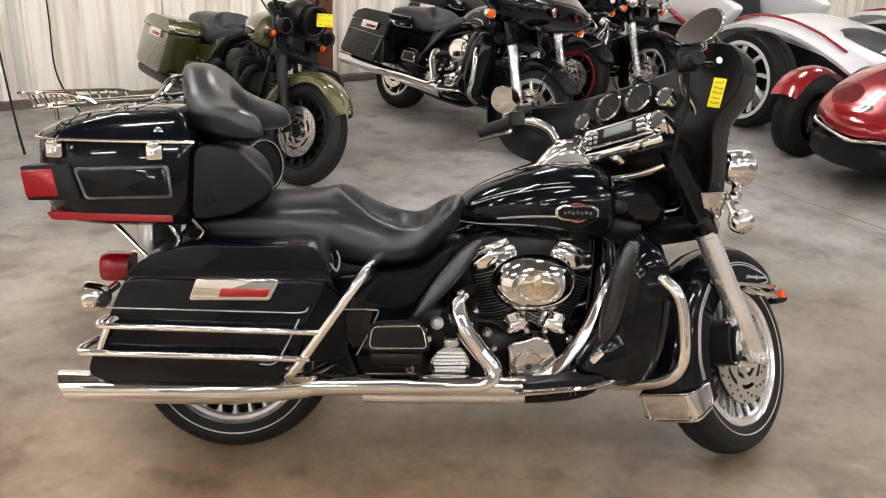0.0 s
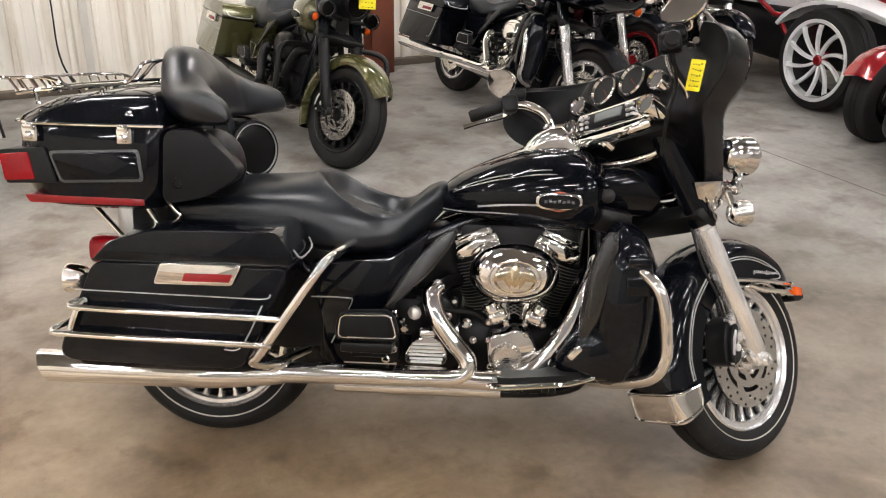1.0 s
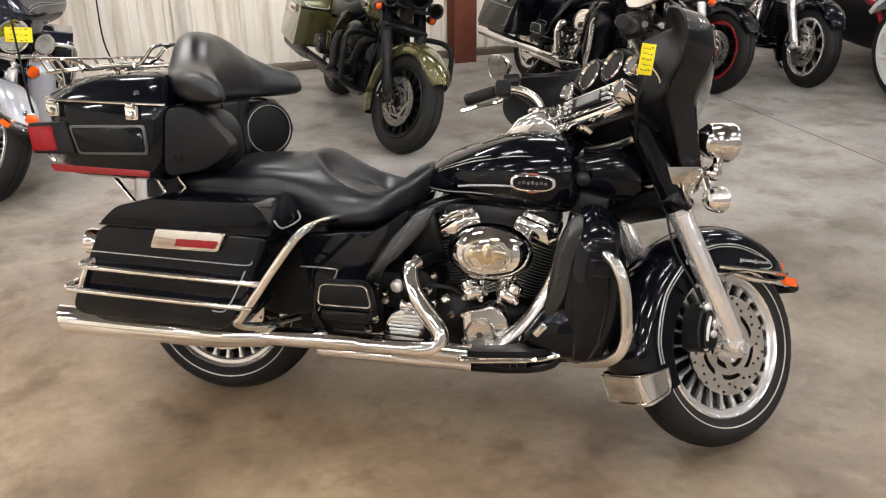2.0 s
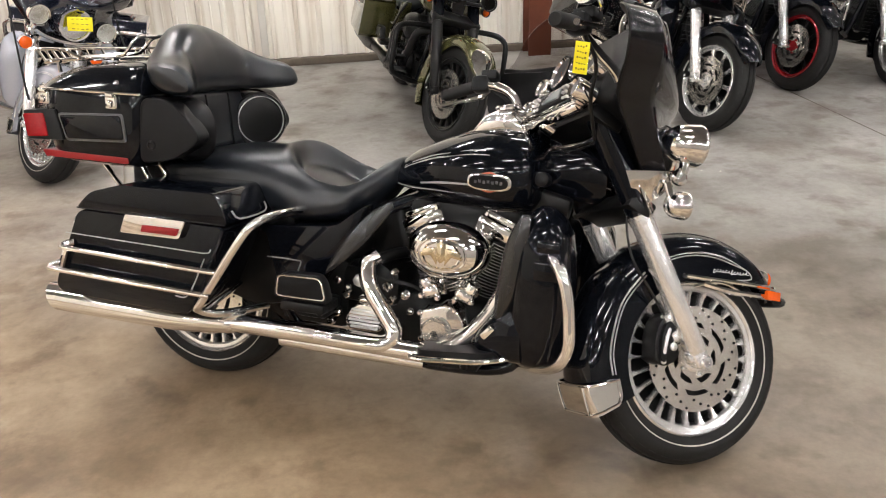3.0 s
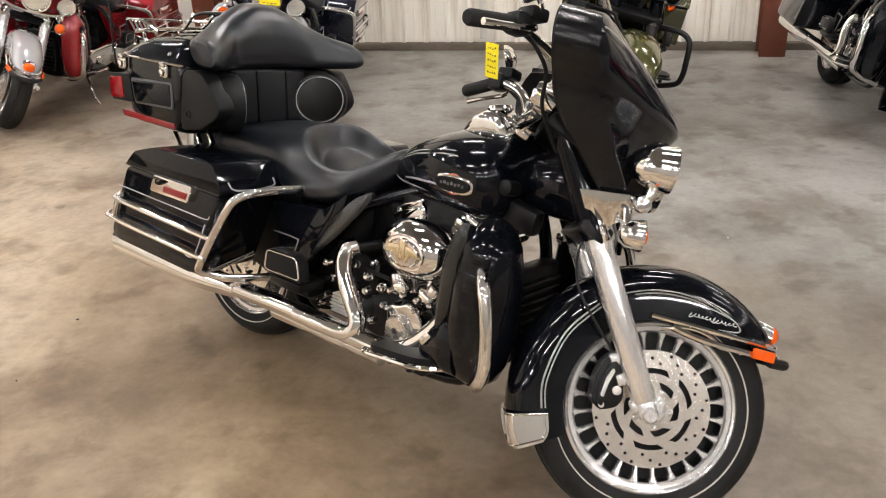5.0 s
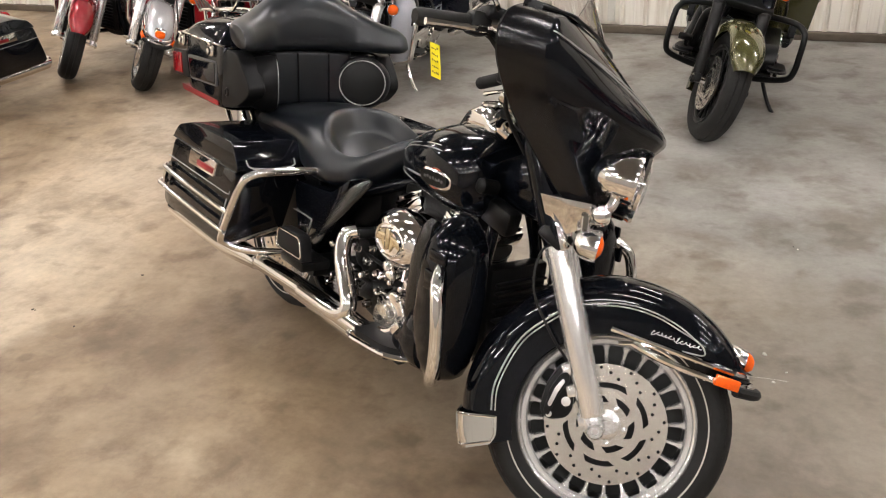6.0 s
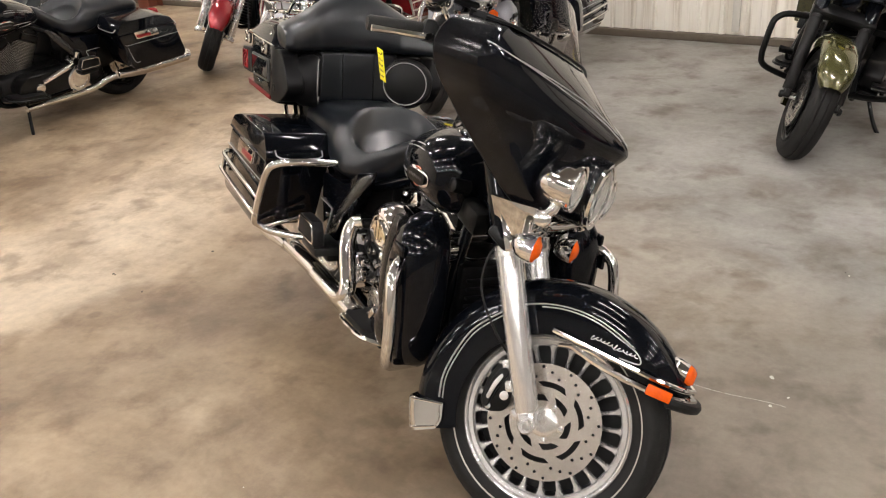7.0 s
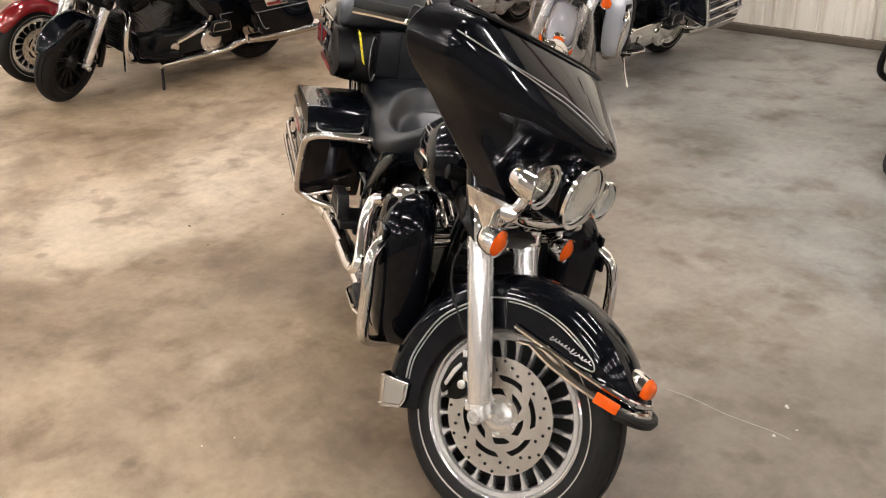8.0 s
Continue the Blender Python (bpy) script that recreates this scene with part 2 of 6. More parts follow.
# ---- the hall ----
def floor_mat():
    m = bpy.data.materials.new("stained_concrete")
    m.use_nodes = True
    nt = m.node_tree
    b = nt.nodes["Principled BSDF"]
    co = nt.nodes.new("ShaderNodeTexCoord")

    def noise_node(scale, detail, rough, dist=0.0):
        n = nt.nodes.new("ShaderNodeTexNoise")
        n.inputs["Scale"].default_value, n.inputs["Detail"].default_value = scale, detail
        n.inputs["Roughness"].default_value, n.inputs["Distortion"].default_value = rough, dist
        nt.links.new(co.outputs["Object"], n.inputs["Vector"])
        return n

    def ramp(src, stops):
        r = nt.nodes.new("ShaderNodeValToRGB")
        el = r.color_ramp.elements
        while len(el) < len(stops):
            el.new(0.5)
        for e, (p, c) in zip(el, stops):
            e.position, e.color = p, (*c, 1)
        nt.links.new(src, r.inputs["Fac"])
        return r

    def mix(a, c, fac, mode="MULTIPLY"):
        x = nt.nodes.new("ShaderNodeMix")
        x.data_type, x.blend_type = "RGBA", mode
        x.inputs["Factor"].default_value = fac
        nt.links.new(a, x.inputs["A"])
        nt.links.new(c, x.inputs["B"])
        return x.outputs["Result"]

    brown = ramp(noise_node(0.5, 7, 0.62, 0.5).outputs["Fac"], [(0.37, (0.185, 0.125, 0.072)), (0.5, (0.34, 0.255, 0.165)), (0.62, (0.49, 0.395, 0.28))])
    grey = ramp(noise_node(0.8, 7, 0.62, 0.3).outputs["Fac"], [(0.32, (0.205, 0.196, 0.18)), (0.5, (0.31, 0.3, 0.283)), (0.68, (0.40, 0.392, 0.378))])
    # base tint set by position: brown gives way to grey towards the wall
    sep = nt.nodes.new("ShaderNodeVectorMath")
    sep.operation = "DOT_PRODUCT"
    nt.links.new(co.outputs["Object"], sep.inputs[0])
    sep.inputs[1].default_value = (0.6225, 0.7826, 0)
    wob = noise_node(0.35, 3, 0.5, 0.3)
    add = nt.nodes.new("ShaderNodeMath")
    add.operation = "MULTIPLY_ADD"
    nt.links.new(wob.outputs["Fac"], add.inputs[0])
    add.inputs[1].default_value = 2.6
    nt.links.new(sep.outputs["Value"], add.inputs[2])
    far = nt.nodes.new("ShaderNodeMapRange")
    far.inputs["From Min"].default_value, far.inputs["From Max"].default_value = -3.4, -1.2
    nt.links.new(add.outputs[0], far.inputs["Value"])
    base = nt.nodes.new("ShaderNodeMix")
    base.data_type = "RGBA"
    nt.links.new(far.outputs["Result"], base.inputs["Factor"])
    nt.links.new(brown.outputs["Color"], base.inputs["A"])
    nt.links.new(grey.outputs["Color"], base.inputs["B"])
    mid = ramp(noise_node(2.2, 9, 0.6, 0.25).outputs["Fac"], [(0.36, (0.56, 0.5, 0.43)), (0.5, (0.98, 0.965, 0.94)), (0.66, (1.2, 1.195, 1.18))])
    fine = ramp(noise_node(24, 8, 0.72).outputs["Fac"], [(0.3, (0.84, 0.83, 0.81)), (0.6, (1.05, 1.05, 1.04))])
    blot = ramp(noise_node(4.2, 5, 0.55, 0.15).outputs["Fac"], [(0.32, (0.5, 0.44, 0.38)), (0.46, (1, 1, 1))])
    vor = nt.nodes.new("ShaderNodeTexVoronoi")
    vor.inputs["Scale"].default_value = 1.9
    nt.links.new(co.outputs["Object"], vor.inputs["Vector"])
    spots = ramp(vor.outputs["Distance"], [(0.035, (0.4, 0.36, 0.32)), (0.07, (1, 1, 1))])
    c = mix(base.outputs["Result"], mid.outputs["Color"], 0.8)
    c = mix(c, fine.outputs["Color"], 0.9)
    c = mix(c, blot.outputs["Color"], 0.75)
    c = mix(c, spots.outputs["Color"], 0.55)
    # dim stretch where less light falls, painted into the floor colour, ragged at its rim
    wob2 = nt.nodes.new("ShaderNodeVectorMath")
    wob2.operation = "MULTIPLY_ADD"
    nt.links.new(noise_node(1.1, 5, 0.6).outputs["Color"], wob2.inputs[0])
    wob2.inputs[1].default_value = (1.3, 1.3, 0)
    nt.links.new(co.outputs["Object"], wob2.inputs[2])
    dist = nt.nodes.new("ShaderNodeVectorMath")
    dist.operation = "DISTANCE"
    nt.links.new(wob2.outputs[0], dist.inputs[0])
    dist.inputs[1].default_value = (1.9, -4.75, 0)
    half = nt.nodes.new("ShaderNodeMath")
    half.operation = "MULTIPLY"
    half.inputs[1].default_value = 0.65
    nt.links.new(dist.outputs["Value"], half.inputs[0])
    floor_dim = ramp(half.outputs[0], [(0.5, (0.64, 0.61, 0.57)), (1.0, (1, 1, 1))])
    c = mix(c, floor_dim.outputs["Color"], 1.0)
    # pale stretch: a pool of light painted into the floor colour
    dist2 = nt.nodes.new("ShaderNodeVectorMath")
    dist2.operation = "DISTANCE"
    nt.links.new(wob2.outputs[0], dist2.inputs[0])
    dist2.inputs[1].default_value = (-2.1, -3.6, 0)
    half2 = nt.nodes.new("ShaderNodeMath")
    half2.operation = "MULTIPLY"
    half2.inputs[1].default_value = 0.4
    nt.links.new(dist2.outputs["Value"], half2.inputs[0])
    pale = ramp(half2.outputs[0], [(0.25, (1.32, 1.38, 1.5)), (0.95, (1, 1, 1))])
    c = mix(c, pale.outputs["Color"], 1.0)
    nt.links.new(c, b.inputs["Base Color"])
    rr = nt.nodes.new("ShaderNodeMapRange")
    rr.inputs["To Min"].default_value, rr.inputs["To Max"].default_value = 0.32, 0.62
    nt.links.new(noise_node(3.3, 6, 0.6).outputs["Fac"], rr.inputs["Value"])
    nt.links.new(rr.outputs["Result"], b.inputs["Roughness"])
    bp = nt.nodes.new("ShaderNodeBump")
    bp.inputs["Strength"].default_value, bp.inputs["Distance"].default_value = 0.15, 0.003
    nt.links.new(noise_node(60, 6, 0.7).outputs["Fac"], bp.inputs["Height"])
    nt.links.new(bp.outputs["Normal"], b.inputs["Normal"])
    return m


def siding_mat():
    """Cream painted sheet metal with dirt that has run down it in streaks."""
    m = mat("cream_siding", (0.66, 0.62, 0.54), 0.5, rvary=0.08, scale=3)
    nt = m.node_tree
    b = nt.nodes["Principled BSDF"]
    co = nt.nodes.new("ShaderNodeTexCoord")
    mp = nt.nodes.new("ShaderNodeMapping")
    mp.inputs["Scale"].default_value = (14, 14, 0.7)
    nt.links.new(co.outputs["Object"], mp.inputs["Vector"])
    n = nt.nodes.new("ShaderNodeTexNoise")
    n.inputs["Scale"].default_value, n.inputs["Detail"].default_value = 1.0, 5
    nt.links.new(mp.outputs["Vector"], n.inputs["Vector"])
    r = nt.nodes.new("ShaderNodeValToRGB")
    r.color_ramp.elements[0].position, r.color_ramp.elements[0].color = 0.25, (0.62, 0.54, 0.43, 1)
    r.color_ramp.elements[1].position, r.color_ramp.elements[1].color = 0.52, (0.90, 0.855, 0.76, 1)
    nt.links.new(n.outputs["Fac"], r.inputs["Fac"])
    nt.links.new(r.outputs["Color"], b.inputs["Base Color"])
    return m


CONCRETE = floor_mat()
SIDING = siding_mat()
TRIMPAINT = mat("cream_trim_paint", (0.7, 0.67, 0.6), 0.45, vary=0.08, scale=10)
OXIDE = mat("red_oxide_steel", (0.15, 0.042, 0.02), 0.55, vary=0.25, scale=12, bump=0.2, bscale=80)
SILL = mat("dirty_sill", (0.12, 0.095, 0.07), 0.7, vary=0.3, scale=15)
ROOFING = mat("dusty_roof_sheet", (0.12, 0.115, 0.105), 0.6, vary=0.08, scale=3)
TUBELIGHT = mat("fluorescent_tube", (0.99, 0.935, 0.90), 0.3, emit=114.0)
# for unseen walls only: grey chosen to darken what the black paint reflects
DIMWALL = mat("unseen_dim_grey_wall", (0.27, 0.255, 0.23), 0.7, vary=0.12, scale=2)
FIXTURE = mat("white_enamel", (0.8, 0.8, 0.78), 0.4)
CEIL = 4.3
FLOOR = 0.018
HALL = Matrix.Translation((-2.793, 6.56, FLOOR)) @ Matrix.Rotation(radians(38.5), 4, "Z")
X0, X1, Y0 = -10.0, 11.0, -15.0


def structure(name, bm, material, m=ID, label=""):
    ob = part(name, bm, material, None, label)
    ob.matrix_world = m
    return tagged(ob, label, "", "", "structure")


bm = B()
block(bm, ((X0 + X1) / 2, Y0 / 2, -0.1), (X1 - X0 + 0.6, -Y0 + 0.6, 0.2))
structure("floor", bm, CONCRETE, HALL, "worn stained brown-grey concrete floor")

bm = B()
block(bm, (2.95, Y0 / 2, 0.0003), (0.008, -Y0 - 0.2, 0.001))
structure("floor_joint", bm, SILL, HALL, "dark saw-cut joint in the floor")

# siding: sheets with upright ribs, each a piece of the wall
bm = B()
block(bm, ((X0 + X1) / 2, 0.12, CEIL / 2), (X1 - X0, 0.1, CEIL))
wall_n = structure("wall_north", bm, SIDING, HALL, "cream ribbed metal wall with dirty streaks")


def siding_sheet(width, height):
    """One sheet with trapezoid ribs about 20 cm apart."""
    bm = B()
    n = max(1, round(width / 0.2))
    s = width / n
    prof = []
    for i in range(n):
        x = i * s
        prof += [(x, 0), (x + s * 0.3, 0), (x + s * 0.32, -0.004), (x + s * 0.36, -0.004), (x + s * 0.38, 0), (x + s * 0.72, 0), (x + s * 0.78, -0.02), (x + s * 0.9, -0.02), (x + s * 0.96, 0)]
    prof.append((width, 0))
    rows = [[Vector((x, y, z)) for x, y in prof] for z in (0.06, height)]
    return rings(bm, rows, closed=False, cap=False)


SHEET = 1.18
mesh = None
x = -3.2 - SHEET * 5
while x < 9:
    if mesh is None:
        ob = part("siding_panel", siding_sheet(SHEET - 0.012, CEIL), SIDING, wall_n)
        mesh = ob.data
    else:
        ob = new("siding_panel", mesh)
        ob.parent = wall_n
    ob.location = (x, 0.05, 0)
    x += SHEET

bm = B()
block(bm, ((X0 + X1) / 2, 0.03, 0.03), (X1 - X0, 0.1, 0.06), 0.006)
structure("baseboard", bm, SILL, HALL, "dirty steel sill along the foot of the wall")
for i, sx in enumerate((-5.6, -0.76, 3.9)):
    bm = B()
    block(bm, (sx, 0.018, CEIL / 2 + 0.045), (0.06, 0.03, CEIL - 0.09), 0.006)
    structure("trim_%d" % (i + 1), bm, TRIMPAINT, HALL, "cream upright joint strip")


def post(px):
    bm = B()
    for dy in (-0.1, 0.1):
        block(bm, (px, -0.15 + dy, CEIL / 2), (0.2, 0.012, CEIL), 0.003)
    block(bm, (px, -0.15, CEIL / 2), (0.012, 0.19, CEIL))
    structure("post", bm, OXIDE, HALL, "red oxide painted steel column standing before the wall")


for px in (-3.18, 1.57, 6.32, -7.93):
    post(px)

# south and east walls stand out of view, kept dim to darken reflections
for nm, c, s in (("wall_south", ((X0 + X1) / 2, Y0 - 0.1, CEIL / 2), (X1 - X0 + 0.4, 0.2, CEIL)),
                 ("wall_west", (X0 - 0.1, Y0 / 2, CEIL / 2), (0.2, -Y0 + 0.4, CEIL)),
                 ("wall_east", (X1 + 0.1, Y0 / 2, CEIL / 2), (0.2, -Y0 + 0.4, CEIL))):
    bm = B()
    block(bm, c, s)
    structure(nm, bm, SIDING if nm == "wall_west" else DIMWALL, HALL, "plain cream metal wall" if nm == "wall_west" else "unseen grey wall, kept dim to darken reflections")
bm = B()
block(bm, ((X0 + X1) / 2, Y0 / 2, CEIL + 0.05), (X1 - X0 + 0.4, -Y0 + 0.4, 0.1))
structure("ceiling", bm, ROOFING, HALL, "dark sheeted ceiling")


def strip_light():
    root = thing("strip_light", HALL, "white twin-tube fluorescent strip under the ceiling", "ceiling light", "strip lights under the ceiling")
    bm = B()
    block(bm, (0, 0, -0.03), (1.26, 0.2, 0.06), 0.01)
    part("housing", bm, FIXTURE, root)
    for dy in (-0.06, 0.06):
        bm = B()
        lathe(bm, [(0.019, 0), (0.019, 1.2)], (-0.6, dy, -0.085), (1, 0, 0), 10)
        part("tube", bm, TUBELIGHT, root, "glowing white tube")
    return root


first_light = None
for gx in (-8.0, -4.8, -1.6, 1.6, 4.8, 8.0):
    for gy in (-13.0, -10.2, -7.4, -4.6, -1.8):
        m = HALL @ Matrix.Translation((gx, gy, CEIL - 0.004))
        if first_light is None:
            first_light = strip_light()
            first_light.matrix_world = m
        else:
            copy_thing(first_light, m)

# ---- motorcycles: x ahead from the rear axle's foot, y to the left, z up ----
RAKE = radians(26)
STEER_AT = Vector((1.558, 0, 0.32))
STEER_AXIS = Vector((-math.sin(RAKE), 0, math.cos(RAKE)))
RA, FA, FZ, FR, RZ, RR = 0.06, 1.595, 0.319, 0.296, 0.316, 0.297


def steering(deg):
    return Matrix.Translation(STEER_AT) @ Matrix.Rotation(radians(deg), 4, STEER_AXIS) @ Matrix.Translation(Vector((-0.024, 0, -0.009)) - STEER_AT)


def wheel(root, WR, cx, cz, width, rim_r, spokes, rim_mat, spoke_mat, m, whiteline=True, rotors=True, slim=True, rotor_mat=None):
    """A road wheel: tyre, rim, hub, each spoke, brake discs."""
    hub = Vector((cx, 0, cz))
    h = width / 2
    bm = B()
    prof = [(rim_r, -h * 0.62), (rim_r + 0.012, -h * 0.8), (rim_r + 0.045, -h * 0.99), (WR - 0.032, -h * 0.93), (WR - 0.014, -h * 0.72),
            (WR - 0.004, -h * 0.42), (WR - 0.004, -h * 0.3), (WR - 0.007, -h * 0.28), (WR - 0.007, -h * 0.22), (WR, -h * 0.2)]
    prof = prof + [(r, -y) for r, y in prof[::-1]]
    lathe(bm, prof, hub, (0, 1, 0), 64, cap=False)
    tyre = part("tyre", bm, RUBBER, root, "black rubber tyre", m, 50)
    # tread bars across the shoulder
    bm = B()
    for s in (-1, 1):
        for k in range(44):
            a = 2 * math.pi * (k + 0.5 * (s > 0)) / 44
            e1 = Vector((math.cos(a), 0, math.sin(a)))
            a2 = a + 0.07
            e2 = Vector((math.cos(a2), 0, math.sin(a2)))
            p1 = hub + e1 * (WR - 0.0215) + Vector((0, s * h * 0.75, 0))
            p2 = hub + e2 * (WR - 0.0065) + Vector((0, s * h * 0.33, 0))
            w = Vector((-math.sin(a), 0, math.cos(a))) * 0.011
            q = [p1 - w, p1 + w, p2 + w, p2 - w]
            o = (e1 + Vector((0, s * 0.6, 0))).normalized() * 0.004
            rings(bm, [[v - o for v in q], [v + o for v in q]])
    tagged(part("tread", bm, RUBBER, root, "worn tread bars", m), kind="stuff")
    if whiteline:
        for s in (-1, 1):
            bm = B()
            lathe(bm, [(rim_r + 0.0315, s * h * 0.965), (rim_r + 0.0348, s * h * 0.983), (rim_r + 0.0348, s * h * 0.993), (rim_r + 0.0315, s * h * 0.977)], hub, (0, 1, 0), 64, loop=True)
            part("white_line", bm, WHITE, tyre, "thin white sidewall line", m)
    bm = B()
    rp = [(rim_r + 0.008, -h * 0.7), (rim_r + 0.009, -h * 0.84), (rim_r + 0.004, -h * 0.9), (rim_r - 0.001, -h * 0.86), (rim_r - 0.004, -h * 0.78), (rim_r - 0.014, -h * 0.76), (rim_r - 0.019, -h * 0.66), (rim_r - 0.016, -h * 0.5)]
    lathe(bm, rp + [(r, -y) for r, y in rp[::-1]], hub, (0, 1, 0), 64, loop=True)
    rim = part("rim", bm, rim_mat, root, "", m)
    bm = B()
    lathe(bm, [(rim_r - 0.016, -h * 0.48), (rim_r - 0.019, -h * 0.3), (rim_r - 0.019, h * 0.3), (rim_r - 0.016, h * 0.48)], hub, (0, 1, 0), 48, cap=False)
    part("rim_well", bm, WRINKLE, root, "dark inside of the rim", m)
    bm = B()
    lathe(bm, [(0.02, -h * 0.9), (0.042, -h * 0.85), (0.055, -h * 0.5), (0.075, -h * 0.2), (0.075, h * 0.2), (0.055, h * 0.5), (0.042, h * 0.85), (0.02, h * 0.9)], hub, (0, 1, 0), 28)
    part("hub", bm, spoke_mat, root, "", m)
    # added dark disc that stands in for the shade between the spokes
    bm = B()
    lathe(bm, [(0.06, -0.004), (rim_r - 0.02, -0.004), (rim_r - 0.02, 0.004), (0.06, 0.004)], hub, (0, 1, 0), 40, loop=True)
    part("web", bm, WRINKLE, root, "added dark disc for the shade behind the spokes", m)
    for k in range(spokes):
        a = 2 * math.pi * k / spokes
        e = Vector((math.cos(a), 0, math.sin(a)))
        w = Vector((-math.sin(a), 0, math.cos(a)))
        bm = B()
        rows = []
        for t in lin(0, 1, 9 if slim else 5):
            r = 0.055 + (rim_r - 0.014 - 0.055) * t
            ww = (0.0046 * (1 + 1.9 * smooth((t - 0.8) / 0.2) ** 2 + 0.6 * smooth((0.3 - t) / 0.3)) if slim else 0.011 * (1 + 0.5 * (2 * t - 1) ** 4))
            rows.append([(e * r, w * ww)])
        for sy in (-1, 1):
            bar = []
            for i, ((c, ww),) in enumerate(rows):
                t = i / (len(rows) - 1)
                y0, y1 = h * (0.18 + 0.14 * t), h * (0.40 + 0.27 * t)
                bar.append([hub + c + ww * sx + Vector((0, sy * yy, 0)) for sx, yy in ((-1, y0), (-1, y1 - 0.004), (-0.55, y1), (0.55, y1), (1, y1 - 0.004), (1, y0))])
            rings(bm, bar)
        part("spoke", bm, spoke_mat, rim, "", m)
    if rotors:
        for s in (-1, 1):
            y = s * h * 1.02
            bm = B()
            lathe(bm, [(0.144, y - 0.0025), (0.144, y + 0.0025), (0.1, y + 0.0025), (0.1, y - 0.0025)], hub, (0, 1, 0), 56, loop=True)
            part("brake_disc", bm, rotor_mat or STEEL, root, "drilled steel brake disc", m)
            # carrier: two rings tied by bridges, with open slots between them
            bm = B()
            for r0, r1 in ((0.068, 0.087), (0.03, 0.053)):
                lathe(bm, [(r0, y - 0.003), (r1, y - 0.003), (r1, y + 0.003), (r0, y + 0.003)], hub, (0, 1, 0), 48, loop=True)
            part("disc_carrier", bm, rotor_mat or STEEL, root, "slotted disc carrier", m)
            for r0, r1, turn, wide, skew in ((0.086, 0.102, 0.0, 0.17, 0.16), (0.052, 0.069, 0.4, 0.2, 0.25)):
                for k in range(6):
                    a0 = 2 * math.pi * k / 6 + turn
                    bar = []
                    for f in lin(-1, 1, 7):
                        an = a0 + f * wide
                        c0, c1 = Vector((math.cos(an), 0, math.sin(an))), Vector((math.cos(an + skew), 0, math.sin(an + skew)))
                        bar.append([hub + c0 * r0 + Vector((0, y - 0.0028, 0)), hub + c1 * r1 + Vector((0, y - 0.0028, 0)), hub + c1 * r1 + Vector((0, y + 0.0028, 0)), hub + c0 * r0 + Vector((0, y + 0.0028, 0))])
                    part("disc_arm", rings(B(), bar), rotor_mat or STEEL, root, "", m)
            bm = B()
            lathe(bm, [(0.036, y - s * 0.004), (0.036, y + s * 0.007), (0.03, y + s * 0.01), (0.016, y + s * 0.01)], hub, (0, 1, 0), 28)
            for k in range(5):
                a = 2 * math.pi * k / 5
                lathe(bm, [(0.0075, 0), (0.0075, 0.006), (0.004, 0.008)], hub + Vector((math.cos(a) * 0.045, y + s * 0.003, math.sin(a) * 0.045)), (0, s, 0), 10)
            part("hub_flange", bm, rim_mat, root, "hub flange with bolts", m)
            # black plate added as the shade seen through the carrier slots
            bm = B()
            lathe(bm, [(0.05, y - s * 0.018), (0.138, y - s * 0.016), (0.138, y - s * 0.012), (0.05, y - s * 0.012)], hub, (0, 1, 0), 40, loop=True)
            part("hub_plate", bm, WRINKLE, root, "added black plate for the shade behind the disc", m)
            bm = B()
            for k in range(36):
                a = 2 * math.pi * k / 36
                r = (0.112, 0.124, 0.136)[k % 3]
                lathe(bm, [(0.0042, -0.0036), (0.0042, 0.0036)], hub + Vector((math.cos(a) * r, y, math.sin(a) * r)), (0, 1, 0), 6)
            tagged(part("drilling", bm, WRINKLE, root, "small drilled holes", m), kind="stuff")
    return tyre


def smooth(x):
    x = min(1, max(0, x))
    return x * x * (3 - 2 * x)


def fender(cx, cz, a0, a1, r_top, half, skirt, n=26, peak=0.0):
    """A deep mudguard round a wheel; skirt(t) gives the inner radius from end to end."""
    rows = []
    for i in range(n + 1):
        t = i / n
        a = radians(a0 + (a1 - a0) * t)
        rt = r_top + peak * math.sin(math.pi * t)
        e = Vector((math.cos(a), 0, math.sin(a)))
        c = Vector((cx, 0, cz))
        k = skirt(t)
        tip = 1 - 0.45 * max(0, (0.14 - t) / 0.14) ** 2
        row = []
        for u in lin(-1, 1, 19):
            if abs(u) > 0.62:
                q = (abs(u) - 0.62) / 0.38
                y, r = half, rt - 0.055 - (rt - 0.055 - k) * q
            else:
                ph = abs(u) / 0.62 * math.pi / 2
                y, r = half * math.sin(ph) ** 0.85, rt - 0.055 * (1 - math.cos(ph))
            row.append(c + e * r + Vector((0, math.copysign(y * tip, u), 0)))
        rows.append(row)
    return sheet(B(), rows, 0.004)


def fins(bm, base, top, r, n, oval=1.0):
    """A cooled cylinder: a stack of fins along its axis."""
    base, top = Vector(base), Vector(top)
    ax = (top - base)
    L = ax.length
    prof = []
    for i in range(n):
        h = L * i / n
        d = L / n
        prof += [(r * 0.72, h), (r * 0.72, h + d * 0.45), (r, h + d * 0.5), (r, h + d * 0.9)]
    prof += [(r * 0.72, L)]
    return lathe(bm, prof, base, ax, 24, sx=oval)


def stripe(root, pts, r=0.0025, m=None, name="pinstripe", material=None, loop=False, per=6, label="thin silver pinstripe"):
    bm = B()
    tube(bm, pts, r, 6, per, loop)
    return part(name, bm, material or SILVER, root, label, m)


